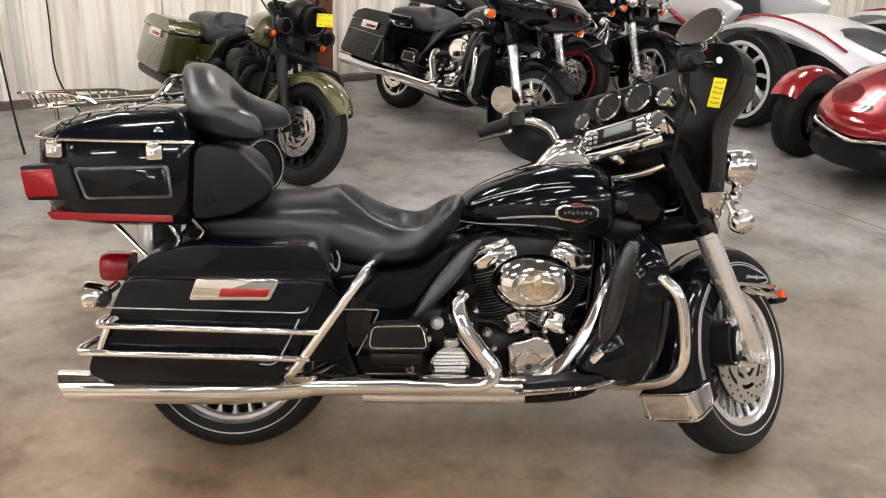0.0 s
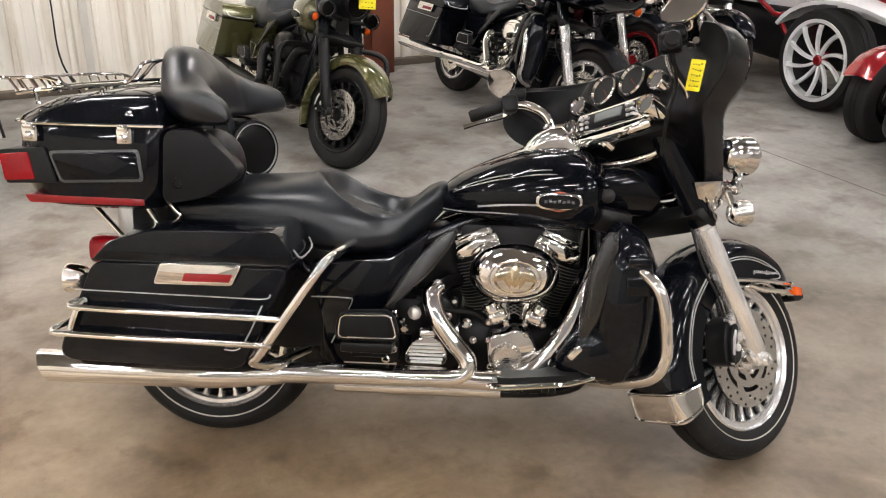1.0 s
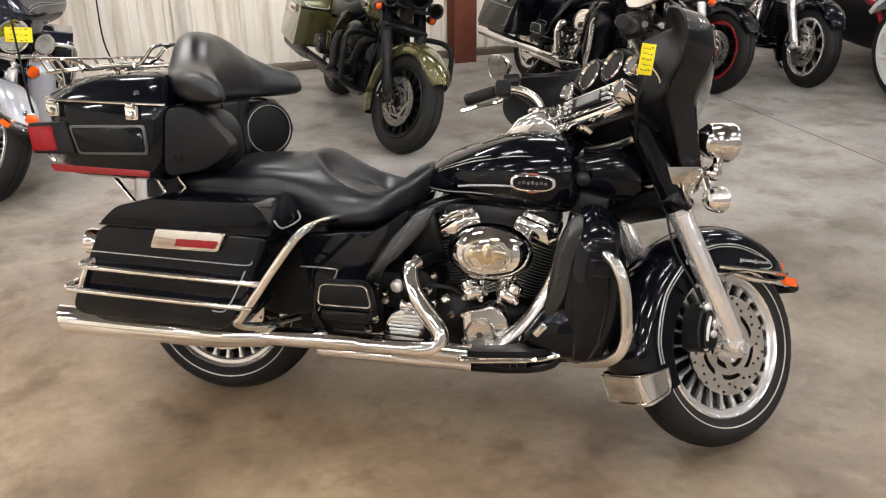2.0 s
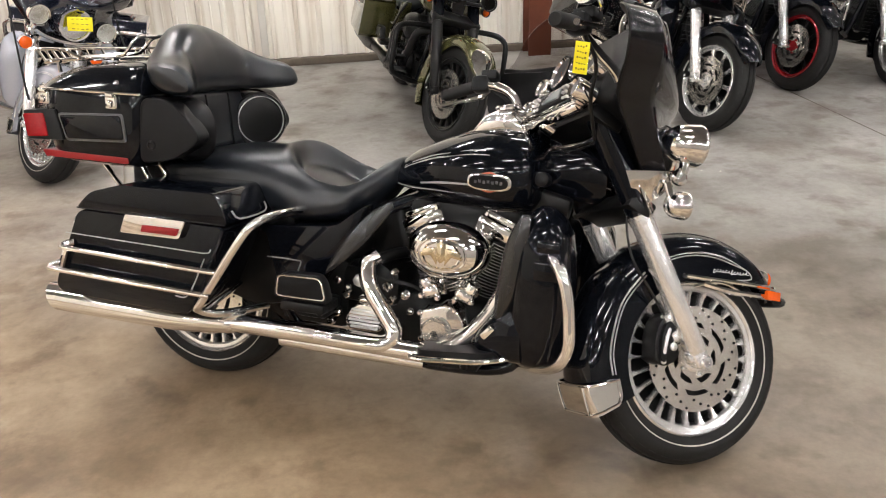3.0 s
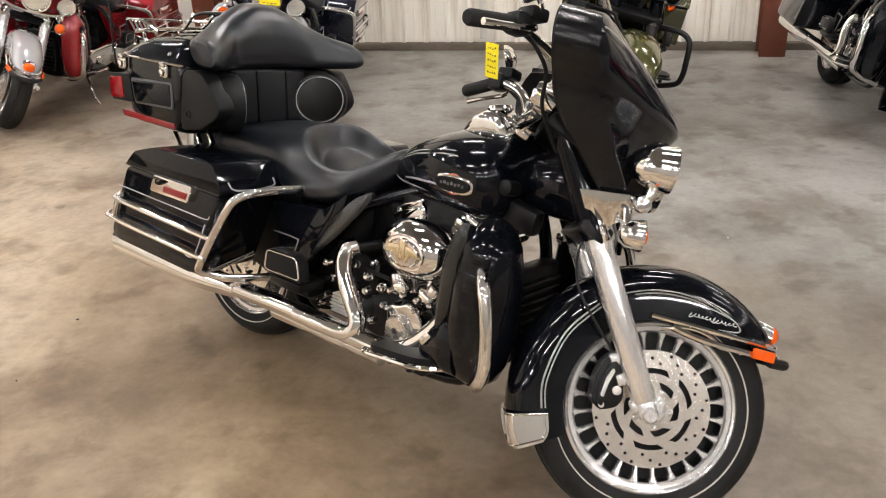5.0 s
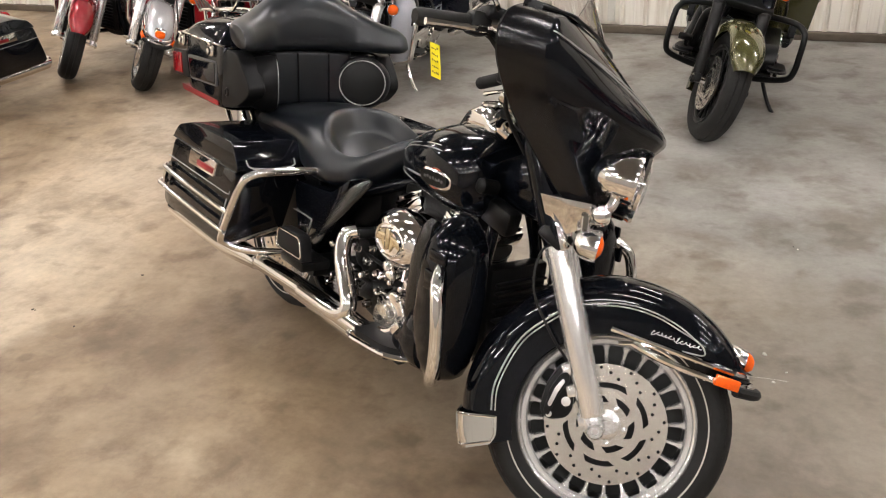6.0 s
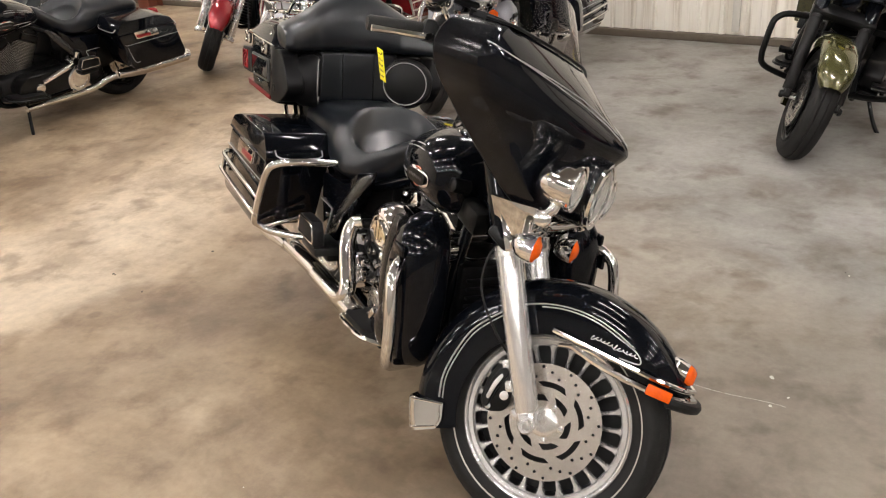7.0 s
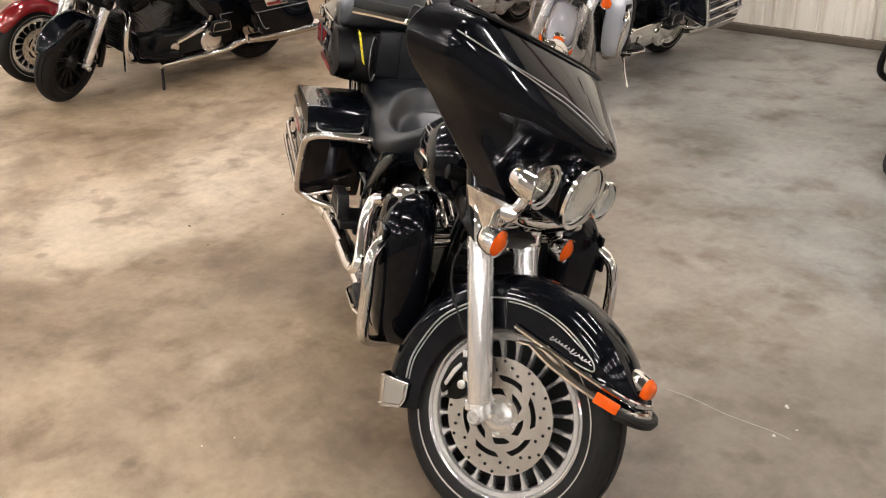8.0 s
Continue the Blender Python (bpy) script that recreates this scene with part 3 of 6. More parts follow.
def lamp(root, name, c, r, depth, m, face=(1, 0, 0), lens=None, shell=None, label=""):
    """A round lamp: bowl, rim, lens."""
    a = Vector(face).normalized()
    c = Vector(c)
    bm = B()
    lathe(bm, [(0.012, -depth), (r * 0.55, -depth * 0.92), (r * 0.86, -depth * 0.6), (r * 0.98, -depth * 0.2), (r, 0), (r * 1.04, 0.006), (r * 1.02, 0.014), (r * 0.9, 0.012), (r * 0.86, 0.0)], c, a, 32)
    ob = part(name, bm, shell or CHROME, root, label, m)
    bm = B()
    if lens is None:
        lathe(bm, [(r * 0.88, 0.004), (r * 0.6, -depth * 0.28), (r * 0.22, -depth * 0.45), (r * 0.2, -depth * 0.2), (r * 0.05, -depth * 0.15)], c, a, 28, cap=False)
        part("reflector", bm, BOWL, ob, "", m)
        bm = B()
    lathe(bm, [(r * 0.9, 0.006), (r * 0.7, 0.016), (r * 0.4, 0.023), (r * 0.06, 0.025)], c, a, 28)
    part("lens", bm, lens or GLASS, ob, "clear ribbed lens" if lens is None else "", m)
    return ob


def card(root_m, w, h, lines, group=""):
    """A yellow price card with bars of writing."""
    root = thing("price_card", root_m, "yellow paper price card with handwritten figures", "tag", group)
    bm = B()
    block(bm, (0, 0, 0), (w, 0.0016, h), 0.0005)
    part("card", bm, YELLOW, root)
    rnd = random.Random(4)
    for i in range(lines):
        bm = B()
        z = h * (0.36 - 0.72 * i / max(1, lines - 1))
        for k in range(4):
            block(bm, (w * (-0.27 + 0.18 * k), 0, z + rnd.uniform(-0.002, 0.002)), (w * 0.10, 0.0026, h * 0.045 * rnd.uniform(0.6, 1.4)))
        part("writing", bm, INK, root, "dark bars of handwriting")
    return root


def flatten(root):
    """Keep things to parts and sub-parts: what lies deeper moves up under its part."""
    for p in root.children:
        for q in p.children:
            for r in q.children_recursive:
                r.parent = p


def motorcycle(name, at, yaw, label, lean=11.4, steer=42.6, paint=None, trim=None, forkmat=None, fairing="bat", tourpak=True, lowers=True, rails=True,
               bags=True, spokes=28, rim=None, spoke=None, pipe=None, fendermat=None, accent=None, whiteline=True, guard=None, fork_cover=None, screen=True, group="", slim=True, stand=True, bagmat=None, lowermat=None, discs=True, high=FLOOR - 0.02):
    paint, trim, forkmat = paint or BLACK, trim or CHROME, forkmat or ALLOY
    rim, spoke, pipe, accent = rim or CAST, spoke or CAST, pipe or CHROME, accent or CHROME
    fendermat, guard, fork_cover, bagmat = fendermat or paint, guard or trim, fork_cover or BLACK, bagmat or paint
    root = thing(name, Matrix.Translation((*at, high)) @ Matrix.Rotation(radians(yaw), 4, "Z") @ Matrix.Rotation(radians(-lean), 4, "X") @ Matrix.Scale(1.038, 4), label, "motorcycle", group)
    S = steering(steer)

    # wheels
    g = thing("rear_wheel", ID, "", "")
    g.parent = root
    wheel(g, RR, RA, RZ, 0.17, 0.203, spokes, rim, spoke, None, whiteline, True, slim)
    g = thing("front_wheel", ID, "", "")
    g.parent = root
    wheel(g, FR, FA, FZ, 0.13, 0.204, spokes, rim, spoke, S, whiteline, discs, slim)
    bm = B()
    lathe(bm, [(0.008, -0.156), (0.0085, -0.15), (0.013, -0.142), (0.013, 0.142), (0.0085, 0.15), (0.008, 0.156)], (FA - 0.022, 0, FZ - 0.006), (0, 1, 0), 6)
    part("axle", bm, CHROME, root, "", S)

    # mudguards
    fd = fender(FA, FZ, 33, 207, 0.352, 0.088, lambda t: float(np.interp(t, (0, 0.067, 0.12, 0.17, 0.24, 0.31, 0.6, 1), (0.296, 0.285, 0.258, 0.237, 0.223, 0.217, 0.217, 0.222))) if fairing == 'bat' else 0.288 - 0.045 * smooth((t - 0.25) / 0.35), n=48)
    ff = part("front_fender", fd, fendermat, root, "deep valanced front mudguard", S)
    rf = fender(RA, RZ, -15, 165, 0.385, 0.105, lambda t: 0.25, n=20)
    rfo = part("rear_fender", rf, paint, root)
    if fairing == "bat":
        # trim rails, running marker and tip lamp of the mudguard, flap
        for s in (-1, 1):
            bm = B()
            tube(bm, [(1.545, s * 0.094, 0.544), (1.66, s * 0.094, 0.536), (1.79, s * 0.09, 0.527), (1.865, s * 0.06, 0.521), (1.893, 0, 0.518)], 0.0072, 8)
            part("trim_strip", bm, CHROME, ff, "chrome trim strip", S)
            bm = B()
            tube(bm, [(1.60, s * 0.094, 0.525), (1.68, s * 0.1, 0.508), (1.79, s * 0.097, 0.499), (1.87, s * 0.066, 0.496), (1.9, 0, 0.496)], 0.009, 8)
            part("bumper_rail", bm, CHROME, ff, "chrome bumper rail", S)
            bm = B()
            tube(bm, [(1.57, s * 0.094, 0.515), (1.63, s * 0.098, 0.53), (1.68, s * 0.099, 0.524), (1.72, s * 0.099, 0.505)], 0.005, 8)
            part("rail_stay", bm, CHROME, ff, "", S)
            bm = B()
            block(bm, (1.826, s * 0.1015, 0.501), (0.06, 0.012, 0.026), 0.003, (0, 4, -s * 16))
            part("side_reflector", bm, AMBER, ff, "amber side reflector", S)
            # side outlines
            e = lambda a, r, yy: Vector((FA + math.cos(radians(a)) * r, s * yy, FZ + math.sin(radians(a)) * r))
            stripe(ff, [e(a, 0.290, 0.0895) for a in range(60, 126, 8)] + [e(125, 0.278, 0.0895)], m=S, r=0.0018)
            stripe(ff, [e(a, 0.283, 0.0895) for a in range(110, 66, -8)] + [e(60, 0.29, 0.0893), e(55, 0.288, 0.0893), e(54, 0.277, 0.0893), e(62, 0.25, 0.0893)], m=S, r=0.0018)
            stripe(ff, [e(a, r, 0.0905) for a, r in ((128, 0.288), (150, 0.283), (175, 0.276), (190, 0.27))], m=S, r=0.0025)
            stripe(ff, [e(a, r, 0.0905) for a, r in ((128, 0.279), (150, 0.274), (175, 0.267), (190, 0.261))], m=S, r=0.0018)
        for s in (-1, 1):
            bm = B()
            pts = []
            for k in range(181):
                t = k / 180
                tall = 2.6 if 4 < k < 16 or 92 < k < 104 else 1.0 + 0.8 * (math.sin(k * 0.23) > 0.75)
                zz = 0.0026 * tall * math.sin(k * 0.42 + 0.8 * math.sin(k * 0.13))
                pts.append((1.636 + 0.115 * t + 0.0032 * math.cos(k * 0.42) + 0.5 * zz, s * 0.0902, 0.564 - 0.006 * t + zz))
            tube(bm, pts, 0.0010, 4, 1)
            part("script_mark", bm, SCRIPT, ff, "silver script flourish", S)
        bm = B()
        tube(bm, [(1.85, -0.09, 0.487), (1.898, -0.05, 0.485), (1.91, 0, 0.484), (1.898, 0.05, 0.485), (1.85, 0.09, 0.487)], 0.013, 8)
        part("rubber_bumper", bm, RUBBER, ff, "black rubber bumper insert", S)
        bm = B()
        loft(bm, [(1.80, 0, 0.572, 0.028, 0.006, 0.03, 2.5), (1.835, 0, 0.568, 0.038, 0.016, 0.035, 2.5), (1.865, 0, 0.556, 0.036, 0.022, 0.028, 2.5)], 16)
        tl = part("tip_lamp", bm, CHROME, ff, "chrome fender tip lamp", S)
        bm = B()
        loft(bm, [(1.860, 0, 0.557, 0.034, 0.021, 0.026, 2.8), (1.876, 0, 0.553, 0.032, 0.019, 0.024, 2.8), (1.885, 0, 0.55, 0.022, 0.012, 0.016, 2.4)], 16)
        part("lens", bm, AMBER, tl, "amber lens", S)
        fu = (0, 0.40, 0.5, 0.58, 0.66, 0.74, 1)

        def flap(a, u, d):
            r = float(np.interp(abs(u), fu, (0.356, 0.355, 0.352, 0.346, 0.335, 0.320, 0.255))) + d
            y = float(np.interp(abs(u), fu, (0, 0.062, 0.077, 0.087, 0.094, 0.0965, 0.0965))) + d
            return Vector((FA + math.cos(radians(a)) * r, math.copysign(y, u), FZ + math.sin(radians(a)) * r))
        us = [-1 + 2 * k / 36 for k in range(37)]
        bm = sheet(B(), [[flap(192.5 + 14.5 * t, u * (1 - 0.09 * t ** 5), 0) for u in us] for t in lin(0, 1, 7)], 0.004)
        fl = part("mudguard_flap", bm, CHROME, ff, "bright chrome flap at the mudguard's foot", S)
        for aa, w in ((193.2, 1.0), (205.6, 0.94)):
            bm = B()
            tube(bm, [flap(aa, u * w, 0.002) for u in us[::2]], 0.0024, 6, 1)
            part("flap_border", bm, CHROME, fl, "raised chrome border", S)
        for u in (-0.97, 0.97, -0.44, 0.44):
            bm = B()
            tube(bm, [flap(a, u * (0.95 if a > 204 else 1.0), 0.002) for a in (193.2, 197, 202, 205.6)], 0.0024, 6, 1)
            part("flap_border", bm, CHROME, fl, "", S)
    # fork
    for s in (-1, 1):
        bm = B()
        d = Vector((-0.46, 0, 0.888)).normalized()
        foot = Vector((1.572, s * 0.125, 0.315))
        tube(bm, [foot + d * 0.028, foot + d * 0.032, foot + d * 0.30, foot + d * 0.43], [0.0275, 0.030, 0.0315, 0.0325], 24, 1)
        lathe(bm, [(0.029, 0), (0.0345, 0.004), (0.0345, 0.016), (0.029, 0.02)], foot + d * 0.40, d, 24)
        block(bm, foot + d * 0.012, (0.046, 0.04, 0.052), 0.01, (0, -27, 0), 3)
        block(bm, foot + Vector((-0.03, 0, 0.012)), (0.03, 0.026, 0.03), 0.006, (0, -27, 0))
        lathe(bm, [(0.019, 0.0), (0.02, 0.012), (0.015, 0.02), (0.009, 0.02), (0.009, 0.012)], (FA - 0.022, s * 0.14, FZ - 0.006), (0, s, 0), 16)
        for h in (0.075, 0.125):
            block(bm, foot + d * h + Vector((-0.036, -s * 0.012, 0.0)), (0.034, 0.026, 0.03), 0.006, (0, -27, 0))
        leg = part("fork_leg", bm, forkmat, root, "brushed aluminium fork slider", S)
        bm = B()
        tube(bm, [foot + d * 0.43, foot + d * 0.47, foot + d * 0.72], [0.034, 0.037, 0.037], 16, 1)
        part("fork_cover", bm, fork_cover, leg, "black fork tube cover", S)
        # caliper
        bm = B()
        c = Vector((1.475, s * 0.088, 0.385))
        prism(bm, rounded([(1.437, 0.315), (1.462, 0.298), (1.50, 0.312), (1.512, 0.335), (1.505, 0.372), (1.515, 0.41), (1.505, 0.435), (1.478, 0.44), (1.452, 0.42), (1.437, 0.375)], 0.012), s * 0.05, s * 0.118, 0.009, 3)
        prism(bm, rounded([(1.447, 0.318), (1.462, 0.308), (1.47, 0.36), (1.488, 0.405), (1.478, 0.422), (1.462, 0.412), (1.449, 0.372)], 0.008), s * 0.115, s * 0.13, 0.006, 3)
        tube(bm, [(1.50, s * 0.1, 0.43), (1.487, s * 0.11, 0.452), (1.477, s * 0.105, 0.466)], 0.011, 10)
        cal = part("caliper", bm, WRINKLE, root, "black brake caliper", S)
        bm = B()
        for q, rr, y0 in (((1.492, 0.352), 0.011, 0.116), ((1.462, 0.312), 0.007, 0.116), ((1.493, 0.428), 0.006, 0.116)):
            lathe(bm, [(rr, 0), (rr, 0.006), (rr * 0.6, 0.008)], (q[0], s * y0, q[1]), (0, s, 0), 14)
        prism(bm, rounded([(1.4525, 0.335), (1.461, 0.331), (1.468, 0.368), (1.478, 0.398), (1.471, 0.404), (1.459, 0.378)], 0.005), s * 0.128, s * 0.1325, 0.0015)
        part("caliper_badge", bm, SATIN, cal, "bright caliper badge and bolts", S)
    if steer:
        bm = B()
        tube(bm, [(1.47, -0.1, 0.44), (1.41, -0.128, 0.50), (1.35, -0.135, 0.58), (1.34, -0.12, 0.67), (1.38, -0.08, 0.72)], 0.0032, 8)
        part("brake_hose", bm, RUBBER, root, "black brake hose", S)
    # yokes
    bm = B()
    block(bm, (1.25, 0, 0.93), (0.10, 0.34, 0.04), 0.012, (0, 27, 0))
    block(bm, (1.365, 0, 0.715), (0.08, 0.32, 0.05), 0.012, (0, 29, 0))
    part("yoke", bm, WRINKLE, root, "", S)

    bm = B()
    loft(bm, [(1.12, 0, 0.80, 0.05, 0.05, 0.06, 2.5), (1.20, 0, 0.80, 0.055, 0.07, 0.075, 2.5), (1.27, 0, 0.80, 0.05, 0.08, 0.08, 2.5), (1.33, 0, 0.79, 0.04, 0.07, 0.07, 2.3)], 18)
    part("frame_neck", bm, BLACK, root, "black frame neck")
    bm = B()
    block(bm, (1.19, -0.075, 0.72), (0.11, 0.05, 0.07), 0.014, (0, 12, 0))
    lathe(bm, [(0.02, 0), (0.02, 0.05), (0.012, 0.055)], (1.17, -0.09, 0.79), (0, -1, 0.2), 14)
    part("wiring_cover", bm, WRINKLE, root, "black wiring cover")
    # engine
    eng = thing("engine", ID, "", "")
    eng.parent = root
    bm = B()
    loft(bm, [(0.60, 0, 0.36, 0.12, 0.07, 0.10, 4), (0.70, 0, 0.36, 0.14, 0.08, 0.12, 4), (0.86, 0, 0.36, 0.155, 0.085, 0.13, 4), (1.0, 0, 0.355, 0.15, 0.085, 0.13, 4), (1.08, 0, 0.34, 0.10, 0.07, 0.1, 3)], 24)
    part("crankcase", bm, WRINKLE, eng, "black crankcase")
    for b, t in (((0.905, 0, 0.43), (0.828, 0, 0.62)), ((0.96, 0, 0.43), (1.038, 0, 0.617))):
        b, t = Vector(b), Vector(t)
        bm = B()
        fins(bm, b, b + (t - b) * 0.93, 0.101, 20, 1.0)
        cy = part("cylinder", bm, WRINKLE, eng, "black finned cylinder")
        bm = B()
        fa = (t - b) * 0.93
        for k in range(20):
            h = fa.length * (k + 0.62) / 20
            lathe(bm, [(0.1005, h), (0.1018, h), (0.1018, h + 0.0017), (0.1005, h + 0.0017)], b, fa, 24, loop=True)
        part("fin_edging", bm, SATIN, cy, "polished fin edges")
        bm = B()
        ax = (t - b).normalized()
        q = math.degrees(math.atan2(ax.x, ax.z))
        block(bm, t + ax * 0.018, (0.135, 0.20, 0.05), 0.014, (0, q, 0))
        block(bm, t + ax * 0.046, (0.115, 0.17, 0.03), 0.012, (0, q, 0))
        for dx in (-0.05, 0.05):
            for dy in (-0.085, 0.085):
                lathe(bm, [(0.007, 0), (0.007, 0.012)], t + ax * 0.04 + Vector((dx * ax.z, dy, -dx * ax.x)), ax, 6)
        part("rocker_cover", bm, accent, cy, "chrome rocker cover")
        for k in (-1, 1):
            bm = B()
            p0 = Vector((0.935 + (t.x - 0.935) * 0.35 + k * 0.012, -0.155, 0.445))
            p1 = Vector((0.935 + (t.x - 0.935) * 0.75 + k * 0.018, -0.1, 0.63))
            tube(bm, [p0, p0 + (p1 - p0) * 0.25, p0 + (p1 - p0) * 0.26, p1], [0.014, 0.014, 0.009, 0.009], 10, 1)
            part("pushrod_tube", bm, accent, cy, "chrome pushrod tube")
    bm = B()
    block(bm, (0.935, -0.03, 0.60), (0.12, 0.16, 0.09), 0.02)
    tube(bm, [(0.82, -0.06, 0.62), (0.935, -0.08, 0.60), (1.05, -0.06, 0.62)], 0.028, 12)
    block(bm, (0.94, 0, 0.665), (0.34, 0.16, 0.07), 0.02)
    part("intake", bm, WRINKLE, eng, "black intake body")
    # air cleaner
    bm = B()
    oval = lambda f, y: [Vector((0.927 + 0.122 * f * math.copysign(abs(math.cos(a)) ** 0.9, math.cos(a)), y + 0.088, 0.579 + 0.083 * f * math.sin(a))) for a in lin(0, 2 * math.pi, 41)[:-1]]
    rings(bm, [oval(0.93, -0.17), oval(0.95, -0.235), oval(1.0, -0.24), oval(1.015, -0.25), oval(1.01, -0.262), oval(0.97, -0.276), oval(0.9, -0.289), oval(0.8, -0.300), oval(0.68, -0.308), oval(0.6, -0.3115), oval(0.57, -0.308), oval(0.54, -0.3125), oval(0.3, -0.318), oval(0.1, -0.319)])
    ac = part("air_cleaner", bm, accent, eng, "oval chrome air cleaner cover")
    if fairing == "bat" and tourpak and accent is CHROME:
        bm = B()
        rings(bm, [oval(0.47, -0.310), oval(0.47, -0.318), oval(0.44, -0.323), oval(0.41, -0.3185), oval(0.1, -0.3195)])
        part("badge", bm, CHROME, ac, "embossed oval badge")
        bm = B()
        for s in (-1, 1):
            prism(bm, [(0.927 + s * 0.008, 0.602), (0.927 + s * 0.05, 0.597), (0.927 + s * 0.062, 0.572), (0.927 + s * 0.03, 0.577), (0.927 + s * 0.012, 0.552)], -0.226, -0.235, 0.002)
        prism(bm, [(0.915, 0.567), (0.927, 0.557), (0.939, 0.567), (0.939, 0.612), (0.927, 0.622), (0.915, 0.612)], -0.226, -0.237, 0.002)
        part("emblem", bm, BRASS, ac, "embossed spread-wing emblem")
    # cam cover, timer cover, lifter blocks, gearbox cover
    bm = B()
    prism(bm, rounded([(0.85, 0.415), (0.858, 0.32), (0.89, 0.285), (0.95, 0.28), (0.995, 0.305), (1.01, 0.36), (0.98, 0.425), (0.935, 0.44), (0.90, 0.42)], 0.03), -0.15, -0.205, 0.02, 4, 0.9)
    part("cam_cover", bm, accent, eng, "chrome cam cover")
    bm = B()
    lathe(bm, [(0.043, 0), (0.043, 0.016), (0.039, 0.022), (0.036, 0.02), (0.035, 0.026), (0.01, 0.027)], (0.914, -0.2, 0.35), (0, -1, 0), 30)
    tc = part("timer_cover", bm, STEEL, eng, "round brushed timer cover")
    bm = B()
    for k in (-1, 0, 1):
        block(bm, (0.914, -0.228, 0.35 + k * 0.0055), (0.022 - abs(k) * 0.008, 0.002, 0.0035), 0.0006)
    part("timer_badge", bm, WRINKLE, tc, "small dark badge bars")
    for x, q in ((0.885, -22), (0.985, 22)):
        bm = B()
        block(bm, (x, -0.172, 0.46), (0.058, 0.05, 0.04), 0.014, (0, q, 0), 3)
        lathe(bm, [(0.024, -0.01), (0.026, 0.0), (0.022, 0.016), (0.014, 0.02)], (x + q * 0.0008, -0.17, 0.478), (q * 0.02, 0, 1), 16)
        for k in (-1, 1):
            lathe(bm, [(0.009, 0), (0.009, 0.01), (0.005, 0.014)], (x + k * 0.024, -0.192, 0.447), (0, -1, 0), 10)
        part("lifter_block", bm, accent, eng, "chrome lifter block")
    for x, z in ((0.862, 0.40), (0.868, 0.325), (0.925, 0.288), (0.985, 0.31), (1.0, 0.365), (0.965, 0.42)):
        bm = B()
        lathe(bm, [(0.0075, 0), (0.0075, 0.009), (0.004, 0.012)], (x, -0.204, z), (0, -1, 0), 10)
        part("cover_bolt", bm, accent, eng, "chrome bolt")
    bm = B()
    prism(bm, rounded([(0.635, 0.315), (0.745, 0.315), (0.762, 0.345), (0.745, 0.385), (0.72, 0.405), (0.67, 0.405), (0.64, 0.38), (0.625, 0.345)], 0.02), -0.14, -0.215, 0.02, 4, 0.9)
    block(bm, (0.695, -0.19, 0.412), (0.05, 0.05, 0.026), 0.01, (0, 0, 0), 3)
    gb = part("gearbox_cover", bm, accent, eng, "chrome ribbed gearbox cover")
    bm = B()
    for k in range(6):
        block(bm, (0.693, -0.2165, 0.33 + k * 0.0105), (0.098 - 0.006 * abs(k - 2), 0.008, 0.006), 0.0025)
    part("rib", bm, SATIN, gb, "bright ribs")
    for x, z in ((0.63, 0.42), (0.77, 0.42), (0.60, 0.36), (0.80, 0.34), (0.60, 0.46), (1.03, 0.30), (0.58, 0.33)):
        bm = B()
        lathe(bm, [(0.012, 0), (0.012, 0.02), (0.008, 0.024)], (x, -0.185, z), (0, -1, 0), 10)
        part("acorn_nut", bm, accent, eng, "chrome acorn nut")
    for x, y, z, r in ((0.655, -0.16, 0.455, 0.017), (0.70, -0.165, 0.475, 0.011), (0.745, -0.16, 0.45, 0.013), (0.80, -0.16, 0.43, 0.012), (0.82, -0.165, 0.385, 0.009), (1.05, -0.13, 0.40, 0.012), (0.62, -0.15, 0.43, 0.01), (0.765, -0.16, 0.495, 0.009)):
        bm = B()
        lathe(bm, [(r * 1.2, 0), (r * 1.2, 0.006), (r, 0.008), (r, 0.018), (r * 0.6, 0.022)], (x, y, z), (0, -1, 0.1), 8)
        part("fitting", bm, accent if r < 0.0135 else SATIN, eng, "bright fitting")
    bm = B()
    tube(bm, [(0.66, -0.16, 0.50), (0.74, -0.165, 0.47), (0.82, -0.16, 0.46), (0.86, -0.14, 0.43)], 0.006, 8)
    part("hose", bm, RUBBER, eng, "black rubber hose")
    bm = B()
    lathe(bm, [(0.034, 0), (0.036, 0.01), (0.036, 0.07), (0.03, 0.08)], (1.07, -0.02, 0.33), (0.75, -0.3, 0.1), 20)
    part("oil_filter", bm, accent, eng, "chrome oil filter")
    bm = B()
    block(bm, (0.68, -0.06, 0.44), (0.2, 0.2, 0.12), 0.03)
    block(bm, (0.50, -0.02, 0.40), (0.24, 0.28, 0.22), 0.03)
    lathe(bm, [(0.05, 0), (0.05, 0.13), (0.03, 0.14)], (0.71, -0.03, 0.46), (0, -1, 0), 20)
    part("gearbox", bm, WRINKLE, eng)
    bm = B()
    prism(bm, rounded([(0.42, 0.30), (1.02, 0.27), (1.06, 0.36), (1.0, 0.44), (0.5, 0.44), (0.40, 0.38)], 0.05), 0.14, 0.25, 0.02)
    pc = part("primary_cover", bm, accent, eng, "primary drive cover")
    bm = B()
    lathe(bm, [(0.088, -0.004), (0.088, 0.012), (0.080, 0.02), (0.06, 0.022), (0.056, 0.019), (0.008, 0.021)], (0.60, 0.248, 0.345), (0, 1, 0), 32)
    part("derby_cover", bm, CHROME, pc, "round chrome clutch cover")
    bm = B()
    lathe(bm, [(0.035, -0.004), (0.034, 0.012), (0.026, 0.016), (0.005, 0.017)], (0.90, 0.248, 0.35), (0, 1, 0), 24)
